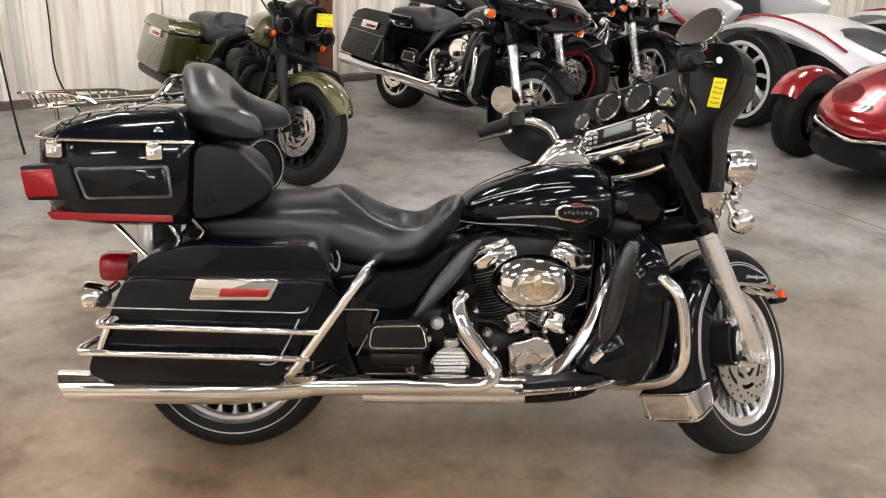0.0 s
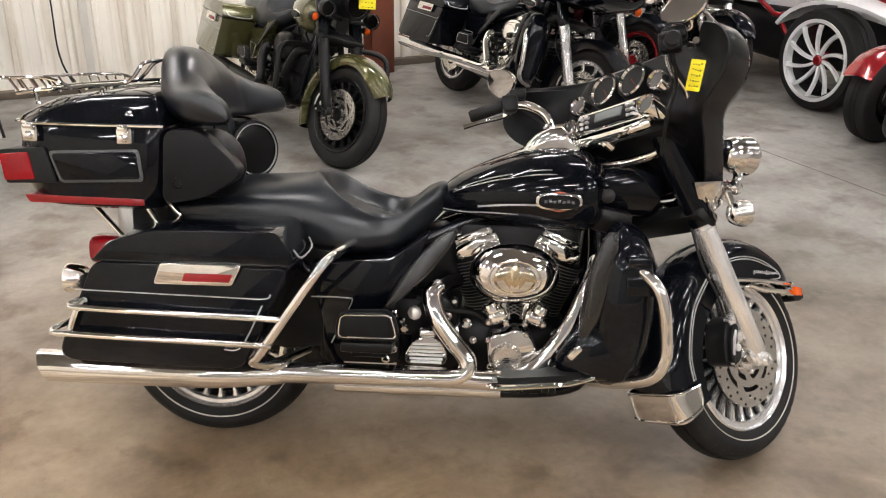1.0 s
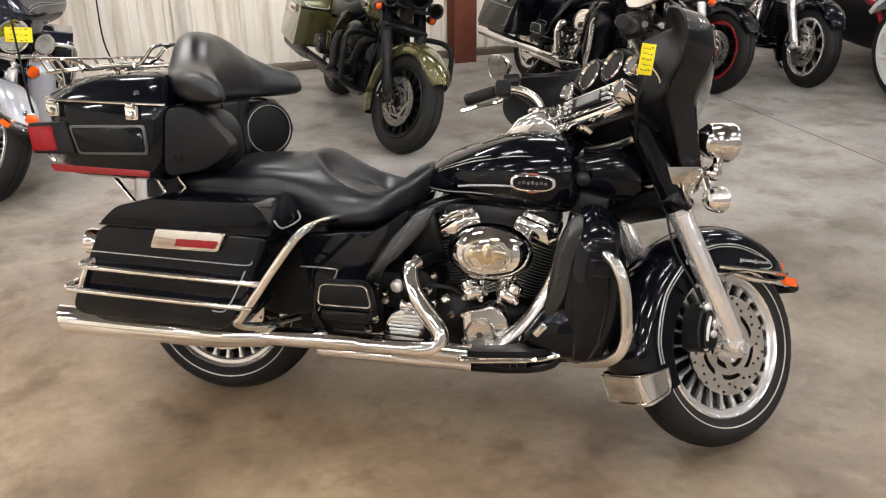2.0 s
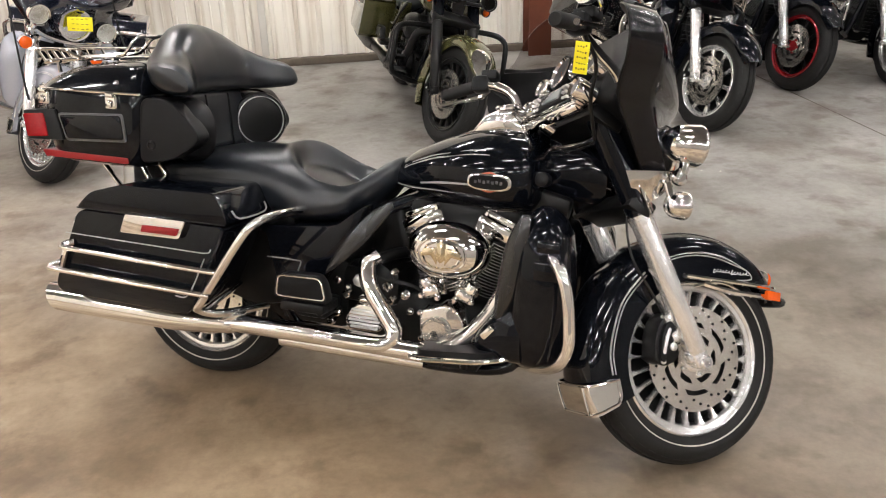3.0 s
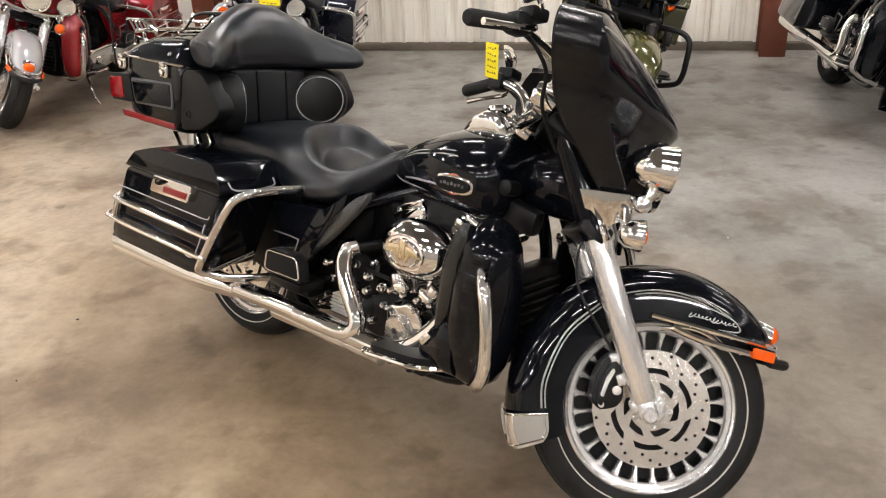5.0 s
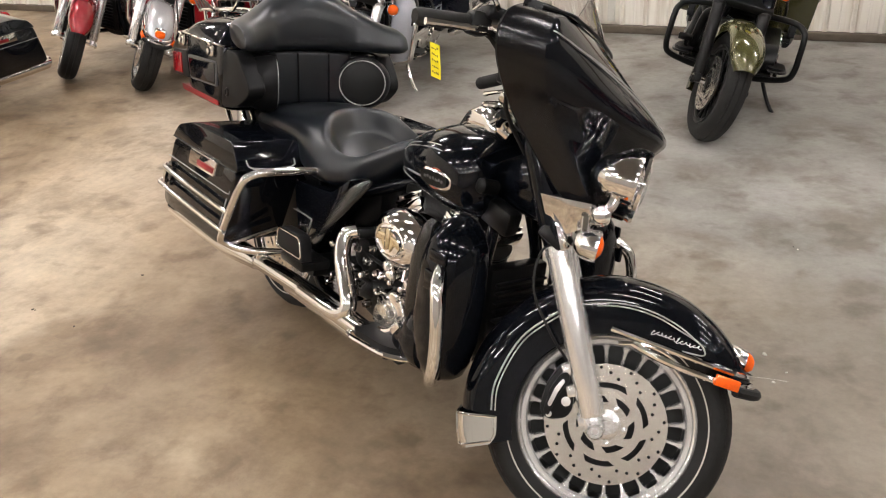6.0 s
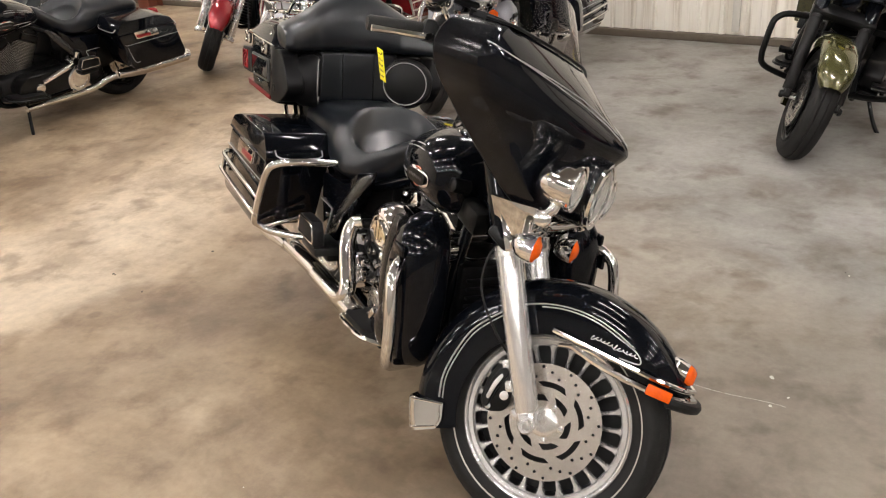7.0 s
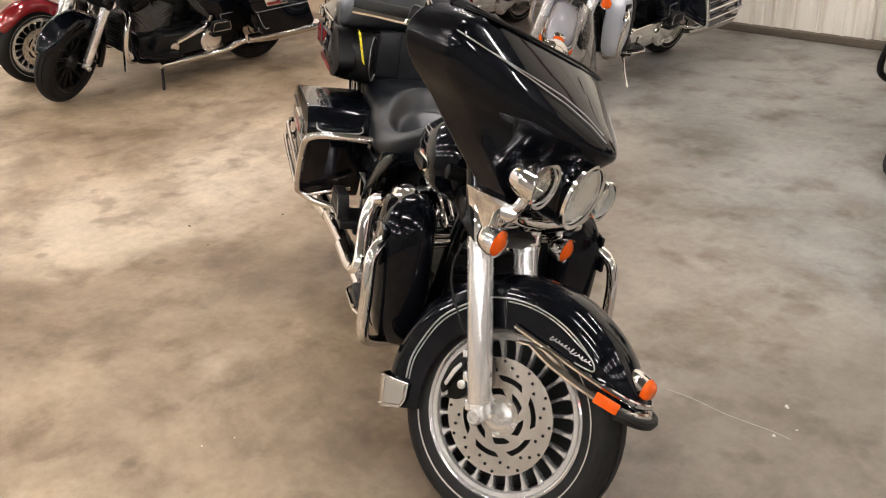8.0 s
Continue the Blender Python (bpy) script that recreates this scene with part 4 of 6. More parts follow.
    part("inspection_cover", bm, CHROME, pc, "small round chrome inspection cover")

    # frame
    for s in (-1, 1):
        bm = B()
        tube(bm, [(1.14, s * 0.03, 0.80), (1.17, s * 0.09, 0.60), (1.15, s * 0.13, 0.34), (1.05, s * 0.14, 0.235), (0.55, s * 0.14, 0.235), (0.42, s * 0.15, 0.32), (0.40, s * 0.16, 0.52), (0.30, s * 0.16, 0.60)], 0.018, 10)
        part("frame_tube", bm, BLACK, root, "black frame tube")
        bm = B()
        tube(bm, [(1.10, 0.0, 0.80), (0.80, s * 0.05, 0.70), (0.55, s * 0.12, 0.60), (0.30, s * 0.14, 0.60), (-0.05, s * 0.14, 0.62)], 0.018, 10)
        part("frame_tube", bm, BLACK, root)
    # oil cooler / regulator between the down tubes
    bm = B()
    block(bm, (1.19, 0, 0.45), (0.05, 0.2, 0.26), 0.01)
    oc = part("oil_cooler", bm, WRINKLE, root, "black finned cooler")
    for k in range(9):
        bm = B()
        block(bm, (1.222, 0, 0.34 + k * 0.025), (0.02, 0.17, 0.008), 0.002)
        part("fin", bm, WRINKLE, oc)
    bm = B()
    loft(bm, [(0.36, 0, 0.48, 0.14, 0.10, 0.20, 3), (0.48, 0, 0.50, 0.15, 0.13, 0.2, 3), (0.60, 0, 0.54, 0.11, 0.12, 0.1, 3), (0.68, 0, 0.62, 0.06, 0.06, 0.06, 3)], 20)
    part("battery_box", bm, PLASTIC, root)
    bm = B()
    block(bm, (0.70, 0, 0.575), (0.15, 0.15, 0.19), 0.03, (0, -20, 0), 3)
    part("oil_tank", bm, WRINKLE, root, "black oil tank behind the rear cylinder")
    # side cover with pinstripe
    for s in (-1, 1):
        bm = B()
        poly = rounded([(0.36, 0.60), (0.60, 0.625), (0.70, 0.70), (0.66, 0.60), (0.545, 0.44), (0.50, 0.365), (0.42, 0.365)], 0.025)
        prism(bm, poly, s * 0.15, s * 0.215, 0.015, 2, 0.97)
        sc = part("side_cover", bm, paint, root, "gloss side cover")
        stripe(sc, [(0.375, s * 0.2165, 0.505), (0.47, s * 0.2165, 0.505), (0.485, s * 0.2165, 0.49), (0.43, s * 0.2165, 0.375)], per=4, r=0.0018)
        bm = B()
        prism(bm, rounded([(0.16, 0.63), (0.44, 0.63), (0.46, 0.36), (0.30, 0.33), (0.18, 0.36)], 0.03), s * 0.125, s * 0.165, 0.01)
        part("inner_fender", bm, WRINKLE, root, "black panel inboard of the pannier")
        # heat guard flap between seat and cylinder
        bm = B()
        loft(bm, [(0.585, s * 0.235, 0.495, 0.008, 0.01, 0.01, 2.5), (0.63, s * 0.235, 0.555, 0.009, 0.028, 0.034, 2.3), (0.70, s * 0.225, 0.632, 0.009, 0.034, 0.042, 2.3), (0.75, s * 0.205, 0.685, 0.008, 0.016, 0.03, 2.3), (0.768, s * 0.195, 0.70, 0.005, 0.005, 0.012, 2.2)], 24)
        for v in bm.verts:
            v.co.y -= s * 0.2 * (v.co.z - (0.50 + 1.06 * (v.co.x - 0.585)))
        part("heat_deflector", bm, SHEEN, root, "matt black heat deflector")

    # exhaust, down the right side
    bm = B()
    tube(bm, [(0.800, -0.03, 0.53), (0.75, -0.10, 0.535), (0.715, -0.19, 0.53)], 0.017, 12)
    part("rear_pipe", bm, WRINKLE, root, "black rear exhaust pipe")
    bm = B()
    tube(bm, [(0.72, -0.195, 0.542), (0.705, -0.222, 0.525), (0.723, -0.244, 0.468), (0.77, -0.255, 0.405), (0.806, -0.264, 0.362), (0.806, -0.272, 0.33), (0.775, -0.278, 0.313), (0.70, -0.284, 0.311), (0.58, -0.288, 0.312)], 0.0255, 18)
    part("rear_header", bm, pipe, root, "chrome heat shield of the rear pipe")
    bm = B()
    tube(bm, [(1.16, -0.08, 0.60), (1.145, -0.16, 0.585), (1.125, -0.19, 0.545), (1.075, -0.21, 0.436), (1.0, -0.225, 0.345), (0.93, -0.24, 0.305), (0.86, -0.26, 0.304)], 0.025, 14)
    part("front_header", bm, pipe, root, "chrome heat shield of the front pipe")
    bm = B()
    tube(bm, [(0.90, -0.265, 0.304), (0.6, -0.275, 0.31), (0.30, -0.295, 0.312), (0.24, -0.3, 0.311)], [0.028, 0.029, 0.029, 0.028], 16)
    part("collector_shield", bm, pipe, root, "chrome collector heat shield")
    bm = B()
    tube(bm, [(0.90, -0.25, 0.272), (0.45, -0.26, 0.275)], 0.024, 12)
    part("lower_pipe", bm, pipe, root, "")
    for s in ((-1, 1) if bags else (-1,)):
        bm = B()
        tube(bm, [(0.31, s * 0.297, 0.31), (0.26, s * 0.30, 0.309), (0.10, s * 0.31, 0.306), (-0.26, s * 0.318, 0.310), (-0.295, s * 0.318, 0.311)], [0.029, 0.034, 0.042, 0.0435, 0.0435], 24, 4)
        o = Vector((-0.295, s * 0.318, 0.311))
        rows = []
        for rr, back, slope in ((0.0435, 0.0, 0.0), (0.044, -0.034, 0.4), (0.0395, -0.034, 0.4), (0.038, 0.06, 0.0)):
            rows.append([o + Vector((back - slope * math.cos(a) * rr, math.sin(a) * rr, math.cos(a) * rr)) for a in (2 * math.pi * k / 24 for k in range(24))])
        rings(bm, rows)
        part("muffler", bm, pipe, root, "chrome slash-cut muffler")
    if fairing == "shark" and not lowers:
        bm = B()
        tube(bm, [(0.33, 0.297, 0.31), (0.40, 0.29, 0.295), (0.48, 0.275, 0.262), (0.62, 0.262, 0.245), (1.02, 0.25, 0.235)], [0.027, 0.025, 0.022, 0.021, 0.021], 14)
        part("crossover_pipe", bm, pipe, root, "chrome pipe low along the frame")
        bm = B()
        tube(bm, [(0.60, 0.235, 0.455), (0.72, 0.25, 0.43), (0.88, 0.255, 0.385)], [0.022, 0.02, 0.016], 12)
        lathe(bm, [(0.045, 0.0), (0.045, 0.05), (0.036, 0.065), (0.005, 0.07)], (0.60, 0.19, 0.46), (0, 1, 0), 20)
        tube(bm, [(0.60, 0.24, 0.46), (0.585, 0.245, 0.53)], 0.017, 10)
        part("shift_linkage", bm, CHROME, eng, "chrome shift linkage and starter cap")

    # footboards and pedals
    for s in (-1, 1):
        bm = B()
        poly = [(0.88, 0.05), (0.90, 0.115), (1.08, 0.125), (1.15, 0.09), (1.155, 0.04), (1.12, 0.02), (0.92, 0.015)]
        rows = []
        for z in (0.0, 0.018):
            rows.append([Vector((x - 0.008, s * (0.19 + y), 0.305 + z + (x - 0.88) * 0.12)) for x, y in rounded(poly, 0.03)])
        rings(bm, rows)
        fb = part("footboard", bm, PLASTIC, root, "black rubber footboard")
        bm = B()
        tube(bm, [(0.862, s * 0.23, 0.298), (0.877, s * 0.305, 0.30), (0.99, s * 0.318, 0.314), (1.08, s * 0.316, 0.325), (1.15, s * 0.28, 0.336), (1.156, s * 0.22, 0.337)], 0.0075, 8)
        part("board_rim", bm, accent, fb, "chrome rim")
        bm = B()
        block(bm, (0.97, s * 0.2, 0.275), (0.16, 0.10, 0.02), 0.006)
        for x in (0.95, 1.02):
            lathe(bm, [(0.011, 0), (0.011, 0.02)], (x, s * 0.27, 0.30), (0, 0, -1), 8)
        part("bracket", bm, WRINKLE, fb)
        # passenger board
        bm = B()
        prism(bm, rounded([(0.458, 0.42), (0.463, 0.48), (0.488, 0.495), (0.595, 0.5), (0.615, 0.48), (0.63, 0.42)], 0.014), s * 0.285, s * 0.322, 0.006)
        pb = part("passenger_board", bm, PLASTIC, root, "folded black passenger footboard")
        stripe(pb, [(px, s * 0.3225, pz) for px, pz in rounded([(0.466, 0.428), (0.474, 0.488), (0.606, 0.492), (0.622, 0.43)], 0.016, 4)], r=0.0026, name="board_outline", material=CHROME, loop=True, per=1, label="bright outline")
        bm = B()
        block(bm, (0.54, s * 0.26, 0.395), (0.14, 0.1, 0.03), 0.008)
        block(bm, (0.54, s * 0.2, 0.375), (0.1, 0.12, 0.05), 0.012)
        part("bracket", bm, WRINKLE, pb)
    bm = B()
    tube(bm, [(1.0, -0.18, 0.32), (1.05, -0.25, 0.345), (1.085, -0.26, 0.39)], 0.009, 8)
    block(bm, (1.09, -0.265, 0.405), (0.045, 0.08, 0.02), 0.006, (0, -50, 0))
    part("brake_pedal", bm, accent, root, "chrome brake pedal")

    # tank
    bm = B()
    loft(bm, [(0.70, 0, 0.745, 0.035, 0.03, 0.022, 2.2), (0.76, 0, 0.755, 0.088, 0.072, 0.04, 2.3), (0.86, 0, 0.775, 0.142, 0.10, 0.075, 2.4), (0.97, 0, 0.785, 0.172, 0.125, 0.098, 2.5),
              (1.07, 0, 0.785, 0.178, 0.13, 0.105, 2.6), (1.135, 0, 0.785, 0.165, 0.115, 0.095, 2.6), (1.165, 0, 0.785, 0.12, 0.08, 0.07, 2.4)], 36, 6)
    tank = part("tank", bm, paint, root, "teardrop fuel tank")
    ty = lambda x: float(np.interp(x, (0.70, 0.76, 0.86, 0.97, 1.07, 1.135), (0.036, 0.089, 0.1435, 0.1735, 0.1795, 0.166)))
    tz = lambda x: float(np.interp(x, (0.70, 0.76, 0.86, 0.97, 1.07, 1.135), (0.745, 0.755, 0.775, 0.785, 0.785, 0.785)))
    for s in (-1, 1):
        stripe(tank, [(x, s * (ty(x) * 0.992), tz(x) - 0.012) for x in (0.82, 0.88, 0.94, 1.0)], 0.0035, material=GREYPAINT, name="side_stripe", label="grey stripe")
        for dz, w in ((0.62, 0.86), (0.54, 0.905)):
            stripe(tank, [(x, s * ty(x) * w, tz(x) + hu * dz) for x, hu in ((0.75, 0.06), (0.80, 0.082), (0.86, 0.10), (0.92, 0.113), (0.98, 0.126), (1.04, 0.129), (1.10, 0.124), (1.13, 0.117))], 0.0018)
        stripe(tank, [(x, s * ty(x) * 0.93, tz(x) - hd * 0.55) for x, hd in ((0.72, 0.026), (0.78, 0.045), (0.86, 0.062), (0.95, 0.073), (1.03, 0.075))], 0.0018)
        bm = B()
        y = 0.1795
        rows = []
        for f, dy in ((1.0, 0.0), (1.0, 0.007), (0.8, 0.011)):
            rows.append([Vector((1.037 + 0.062 * f * math.copysign(abs(math.cos(a)) ** 0.7, math.cos(a)), s * (y - 0.006 + dy - 0.004 * abs(math.cos(a))), 0.785 + 0.024 * f * math.copysign(abs(math.sin(a)) ** 0.7, math.sin(a)))) for a in lin(0, 2 * math.pi, 29)[:-1]])
        rings(bm, rows)
        bd = part("tank_badge", bm, CHROME, tank, "chrome oval tank badge")
        bm = B()
        rows = [[Vector((1.037 + 0.055 * math.copysign(abs(math.cos(a)) ** 0.7, math.cos(a)), s * (y + 0.003 + d), 0.785 + 0.0185 * math.copysign(abs(math.sin(a)) ** 0.7, math.sin(a)))) for a in lin(0, 2 * math.pi, 25)[:-1]] for d in (0, 0.004)]
        rings(bm, rows)
        part("badge_field", bm, WRINKLE, bd, "dark badge field")
        bm = B()
        rows = [[Vector((1.037 + 0.034 * math.cos(a), s * (y + 0.0005 + d), 0.785 + 0.0275 * math.sin(a))) for a in lin(0, 2 * math.pi, 25)[:-1]] for d in (-0.004, 0.001)]
        rings(bm, rows)
        part("badge_disc", bm, BADGE if paint is BLACK else SATIN, bd, "orange disc behind the badge")
        bm = B()
        for k in range(7):
            block(bm, (1.001 + 0.012 * k, s * (y + 0.0075), 0.785 + 0.002 * (k % 2)), (0.0075, 0.0012, 0.008), 0.0005)
        part("badge_lettering", bm, GREYTRIM, bd, "bright bars in the badge")
    bm = B()
    rows = []
    for x, w, z, h in ((0.735, 0.024, 0.80, 0.03), (0.80, 0.032, 0.838, 0.034), (0.88, 0.038, 0.882, 0.034), (0.94, 0.042, 0.907, 0.036), (0.956, 0.046, 0.93, 0.05), (0.972, 0.05, 0.95, 0.065), (1.01, 0.054, 0.968, 0.08), (1.05, 0.055, 0.972, 0.08), (1.078, 0.05, 0.945, 0.07), (1.11, 0.042, 0.9, 0.05)):
        rows.append([Vector((x + 0.25 * (0.5 - 0.5 * math.sin(a)) * (h - 0.03), w * math.copysign(abs(math.cos(a)) ** 0.6, math.cos(a)), z - h * (0.5 - 0.5 * math.copysign(abs(math.sin(a)) ** 0.6, math.sin(a))))) for a in lin(0, 2 * math.pi, 33)[:-1]])
    rings(bm, rows)
    con = part("console", bm, trim, tank, "chrome tank console")
    bm = B()
    lathe(bm, [(0.036, 0), (0.036, 0.006), (0.032, 0.011), (0.01, 0.013)], (1.03, 0, 0.968), (-0.12, 0, 1), 28)
    part("filler_cap", bm, trim, con, "round chrome filler door")

    # seat
    bm = B()
    loft(bm, [(-0.06, 0, 0.705, 0.12, 0.03, 0.05, 3), (0.0, 0, 0.71, 0.165, 0.058, 0.055, 3.2), (0.13, 0, 0.715, 0.185, 0.08, 0.065, 3.2), (0.25, 0, 0.705, 0.19, 0.1, 0.07, 3), (0.33, 0, 0.69, 0.196, 0.124, 0.075, 2.7),
              (0.385, 0, 0.675, 0.205, 0.141, 0.07, 2.5), (0.43, 0, 0.665, 0.212, 0.137, 0.065, 2.4), (0.48, 0, 0.66, 0.213, 0.121, 0.06, 2.4), (0.54, 0, 0.66, 0.205, 0.1, 0.055, 2.4), (0.60, 0, 0.67, 0.175, 0.08, 0.05, 2.5),
              (0.645, 0, 0.70, 0.13, 0.068, 0.055, 2.6), (0.685, 0, 0.74, 0.09, 0.055, 0.055, 2.5), (0.715, 0, 0.765, 0.06, 0.04, 0.045, 2.4), (0.735, 0, 0.772, 0.035, 0.02, 0.03, 2.2)], 112, 12)
    # scooped rider's dish with a raised rim
    for v in bm.verts:
        d = math.hypot((v.co.x - 0.515) / 0.158, v.co.y / 0.17)
        up = smooth((v.co.z - 0.68) / 0.03) * smooth((0.69 - v.co.x) / 0.05)
        v.co.z += up * (0.008 * math.exp(-((d - 1.05) / 0.13) ** 2) - 0.060 * smooth((1.02 - d) / 0.32))
    bm.transform(Matrix.Translation((0.004, 0, 0.0)))
    part("seat", bm, LEATHER, root, "stepped black vinyl two-up seat")
    # tail, struts, plates
    bm = B()
    loft(bm, [(-0.328, 0, 0.568, 0.035, 0.03, 0.03, 3), (-0.313, 0, 0.568, 0.05, 0.042, 0.042, 3), (-0.243, 0, 0.568, 0.048, 0.04, 0.04, 3)], 20)
    part("tail_lamp", bm, RED, rfo, "red tail lamp")
    for s in (-1, 1):
        bm = B()
        tube(bm, [(-0.265, s * 0.08, 0.53), (-0.265, s * 0.2, 0.53)], 0.012, 10)
        part("lamp_bar", bm, CHROME, rfo)
        lamp(rfo, "turn_signal", (-0.29, s * 0.215, 0.53), 0.04, 0.05, None, (-1, 0, 0), AMBER, CHROME, "chrome bullet turn signal")

    # saddlebags
    if bags:
        for s in (-1, 1):
            bag = thing("saddlebag", ID, "", "")
            bag.parent = root
            bm = B()
            low = rounded([(-0.145, 0.632), (0.365, 0.632), (0.25, 0.378), (0.225, 0.355), (-0.225, 0.36), (-0.25, 0.385)], 0.03)
            prism(bm, low, s * 0.2, s * 0.425, 0.022, 3, 0.985)
            part("body", bm, bagmat, bag, "gloss black pannier")
            bm = B()
            prism(bm, rounded([(-0.15, 0.632), (0.374, 0.632), (0.37, 0.662), (0.335, 0.722), (0.015, 0.716), (-0.095, 0.685)], 0.02), s * 0.19, s * 0.431, 0.028, 4, 0.98)
            lid = part("lid", bm, bagmat, bag, "domed gloss lid")
            stripe(lid, [(-0.14, s * 0.429, 0.634), (0.36, s * 0.429, 0.635)], 0.003, material=PLASTIC, name="lid_seal", label="black seal")
            stripe(bag, [(-0.19, s * 0.4265, 0.553), (0.20, s * 0.4265, 0.548), (0.295, s * 0.4265, 0.548), (0.312, s * 0.4265, 0.56)], 0.0018)
            stripe(bag, [(0.19, s * 0.4265, 0.41), (0.235, s * 0.4265, 0.42), (0.29, s * 0.4265, 0.53)], 0.0018)
            stripe(lid, [(-0.105, s * 0.4255, 0.672), (-0.085, s * 0.422, 0.684), (0.012, s * 0.417, 0.708), (0.15, s * 0.416, 0.711), (0.315, s * 0.414, 0.711), (0.345, s * 0.418, 0.69), (0.358, s * 0.425, 0.66)], 0.0016, per=5)
            # front lid stripe
            stripe(lid, [(0.372, s * 0.235, 0.672), (0.381, s * 0.245, 0.648), (0.381, s * 0.38, 0.648), (0.366, s * 0.40, 0.672)], 0.0025, per=3)
            # latch plate with reflector
            bm = B()
            prism(bm, rounded([(0.018, 0.58), (0.038, 0.635), (0.243, 0.636), (0.218, 0.582)], 0.008), s * 0.42, s * 0.442, 0.004)
            lp = part("latch_plate", bm, CHROME, bag, "chrome latch plate")
            bm = B()
            prism(bm, [(0.092, 0.59), (0.099, 0.611), (0.222, 0.612), (0.212, 0.591)], s * 0.43, s * 0.4455, 0.002)
            part("reflector", bm, REDREFLECT, lp, "red reflector")
            if rails:
                for zz, x0, x1 in ((0.510, -0.212, 0.358), (0.440, -0.262, 0.318)):
                    bm = B()
                    tube(bm, [(x0 + 0.075, s * 0.30, zz + 0.03), (x0 + 0.03, s * 0.39, zz + 0.015), (x0 + 0.004, s * 0.43, zz), (x0 + 0.08, s * 0.447, zz), (x1 - 0.1, s * 0.45, zz - 0.006), (x1, s * 0.447, zz - 0.008)], 0.0085, 10, 5)
                    part("guard_rail", bm, CHROME, bag, "chrome bag rail")
                bm = B()
                tube(bm, [(-0.165, s * 0.425, 0.525), (-0.18, s * 0.437, 0.515), (-0.21, s * 0.437, 0.435)], 0.009, 8, 2)
                part("rail_bracket", bm, CHROME, bag)
                bm = B()
                tube(bm, [(0.50, s * 0.17, 0.66), (0.475, s * 0.33, 0.662), (0.452, s * 0.42, 0.65), (0.415, s * 0.445, 0.60), (0.29, s * 0.44, 0.415), (0.262, s * 0.415, 0.375), (0.30, s * 0.35, 0.352), (0.36, s * 0.2, 0.345)], 0.0125, 12, 5)
                part("bag_guard", bm, CHROME, bag, "chrome tubular bag guard")
                bm = B()
                tube(bm, [(0.270, s * 0.398, 0.371), (0.291, s * 0.238, 0.414)], 0.0085, 10)
                part("guard_stay", bm, CHROME, bag, "short chrome stay")
            for o in bag.children_recursive:
                o.data.transform(Matrix.Diagonal((1.0, 0.962, 1.0, 1.0)))

    # tour trunk
    if tourpak:
        tp = thing("luggage_trunk", ID, "", "")
        tp.parent = root
        bm = B()
        rows = []
        for z, xa, xb, w in ((0.722, -0.41, -0.055, 0.245), (0.731, -0.43, -0.045, 0.263), (0.765, -0.455, -0.03, 0.27), (0.86, -0.475, -0.02, 0.2735), (0.935, -0.47, -0.015, 0.275), (0.942, -0.465, -0.015, 0.272)):
            rows.append([Vector((x, y, z)) for x, y in rounded([(xa, -w * 0.72), (xa + 0.09, -w), (xb, -w), (xb, w), (xa + 0.09, w), (xa, w * 0.72)], 0.05, 4)])
        rings(bm, rows)
        part("trunk_body", bm, paint, tp, "gloss black trunk body")
        bm = B()
        rows = []
        for z, xa, xb, w in ((0.944, -0.475, -0.015, 0.278), (0.955, -0.468, -0.02, 0.274), (0.985, -0.425, -0.035, 0.258), (1.008, -0.37, -0.055, 0.235), (1.022, -0.28, -0.075, 0.20), (1.028, -0.22, -0.1, 0.14)):
            rows.append([Vector((x, y, z + 0.03 * (x + 0.25) * (z > 0.98))) for x, y in rounded([(xa, -w * 0.7), (xa + 0.09, -w), (xb, -w), (xb, w), (xa + 0.09, w), (xa, w * 0.7)], 0.05, 4)])
        rings(bm, rows)
        lid = part("trunk_lid", bm, paint, tp, "domed gloss black lid")
        for s in (-1, 1):
            for x in (-0.385, -0.125):
                bm = B()
                block(bm, (x, s * 0.279, 0.917), (0.044, 0.014, 0.042), 0.006, (0, 0, 0), 3)
                block(bm, (x, s * 0.284, 0.937), (0.03, 0.014, 0.016), 0.004)
                lathe(bm, [(0.012, 0), (0.011, 0.006), (0.004, 0.008)], (x, s * 0.286, 0.912), (0, s, 0), 14)
                part("latch", bm, CHROME, tp, "small chrome latch")
        for s in (-1, 1):
            bm = B()
            lathe(bm, [(0.014, 0), (0.014, 0.004), (0.01, 0.006)], (-0.117, s * 0.262, 0.967), (0, s, 0.4), 18)
            part("lock", bm, CHROME, tp, "round chrome lock")
            # wrap lamps and reflector strips
            bm = B()
            prism(bm, rounded([(-0.478, 0.872), (-0.35, 0.882), (-0.322, 0.79), (-0.462, 0.785)], 0.008), s * 0.20, s * 0.2785, 0.006)
            hb = part("lamp_housing", bm, PLASTIC, tp, "grey-black lamp housing")
            bm = B()
            prism(bm, rounded([(-0.476, 0.862), (-0.395, 0.868), (-0.38, 0.798), (-0.464, 0.793)], 0.006), s * 0.19, s * 0.2815, 0.006)
            part("side_lamp", bm, RED, hb, "red wraparound lamp")
            bm = B()
            prism(bm, rounded([(-0.342, 0.872), (-0.09, 0.884), (-0.08, 0.80), (-0.312, 0.79)], 0.012), s * 0.25, s * 0.2775, 0.003)
            fr2 = part("panel_frame", bm, GREYTRIM, tp, "grey frame of the side panel")
            bm = B()
            prism(bm, rounded([(-0.332, 0.866), (-0.097, 0.8775), (-0.088, 0.8065), (-0.306, 0.797)], 0.01), s * 0.25, s * 0.2795, 0.002)
            part("side_panel", bm, BLACK, fr2, "gloss black panel")
            bm = B()
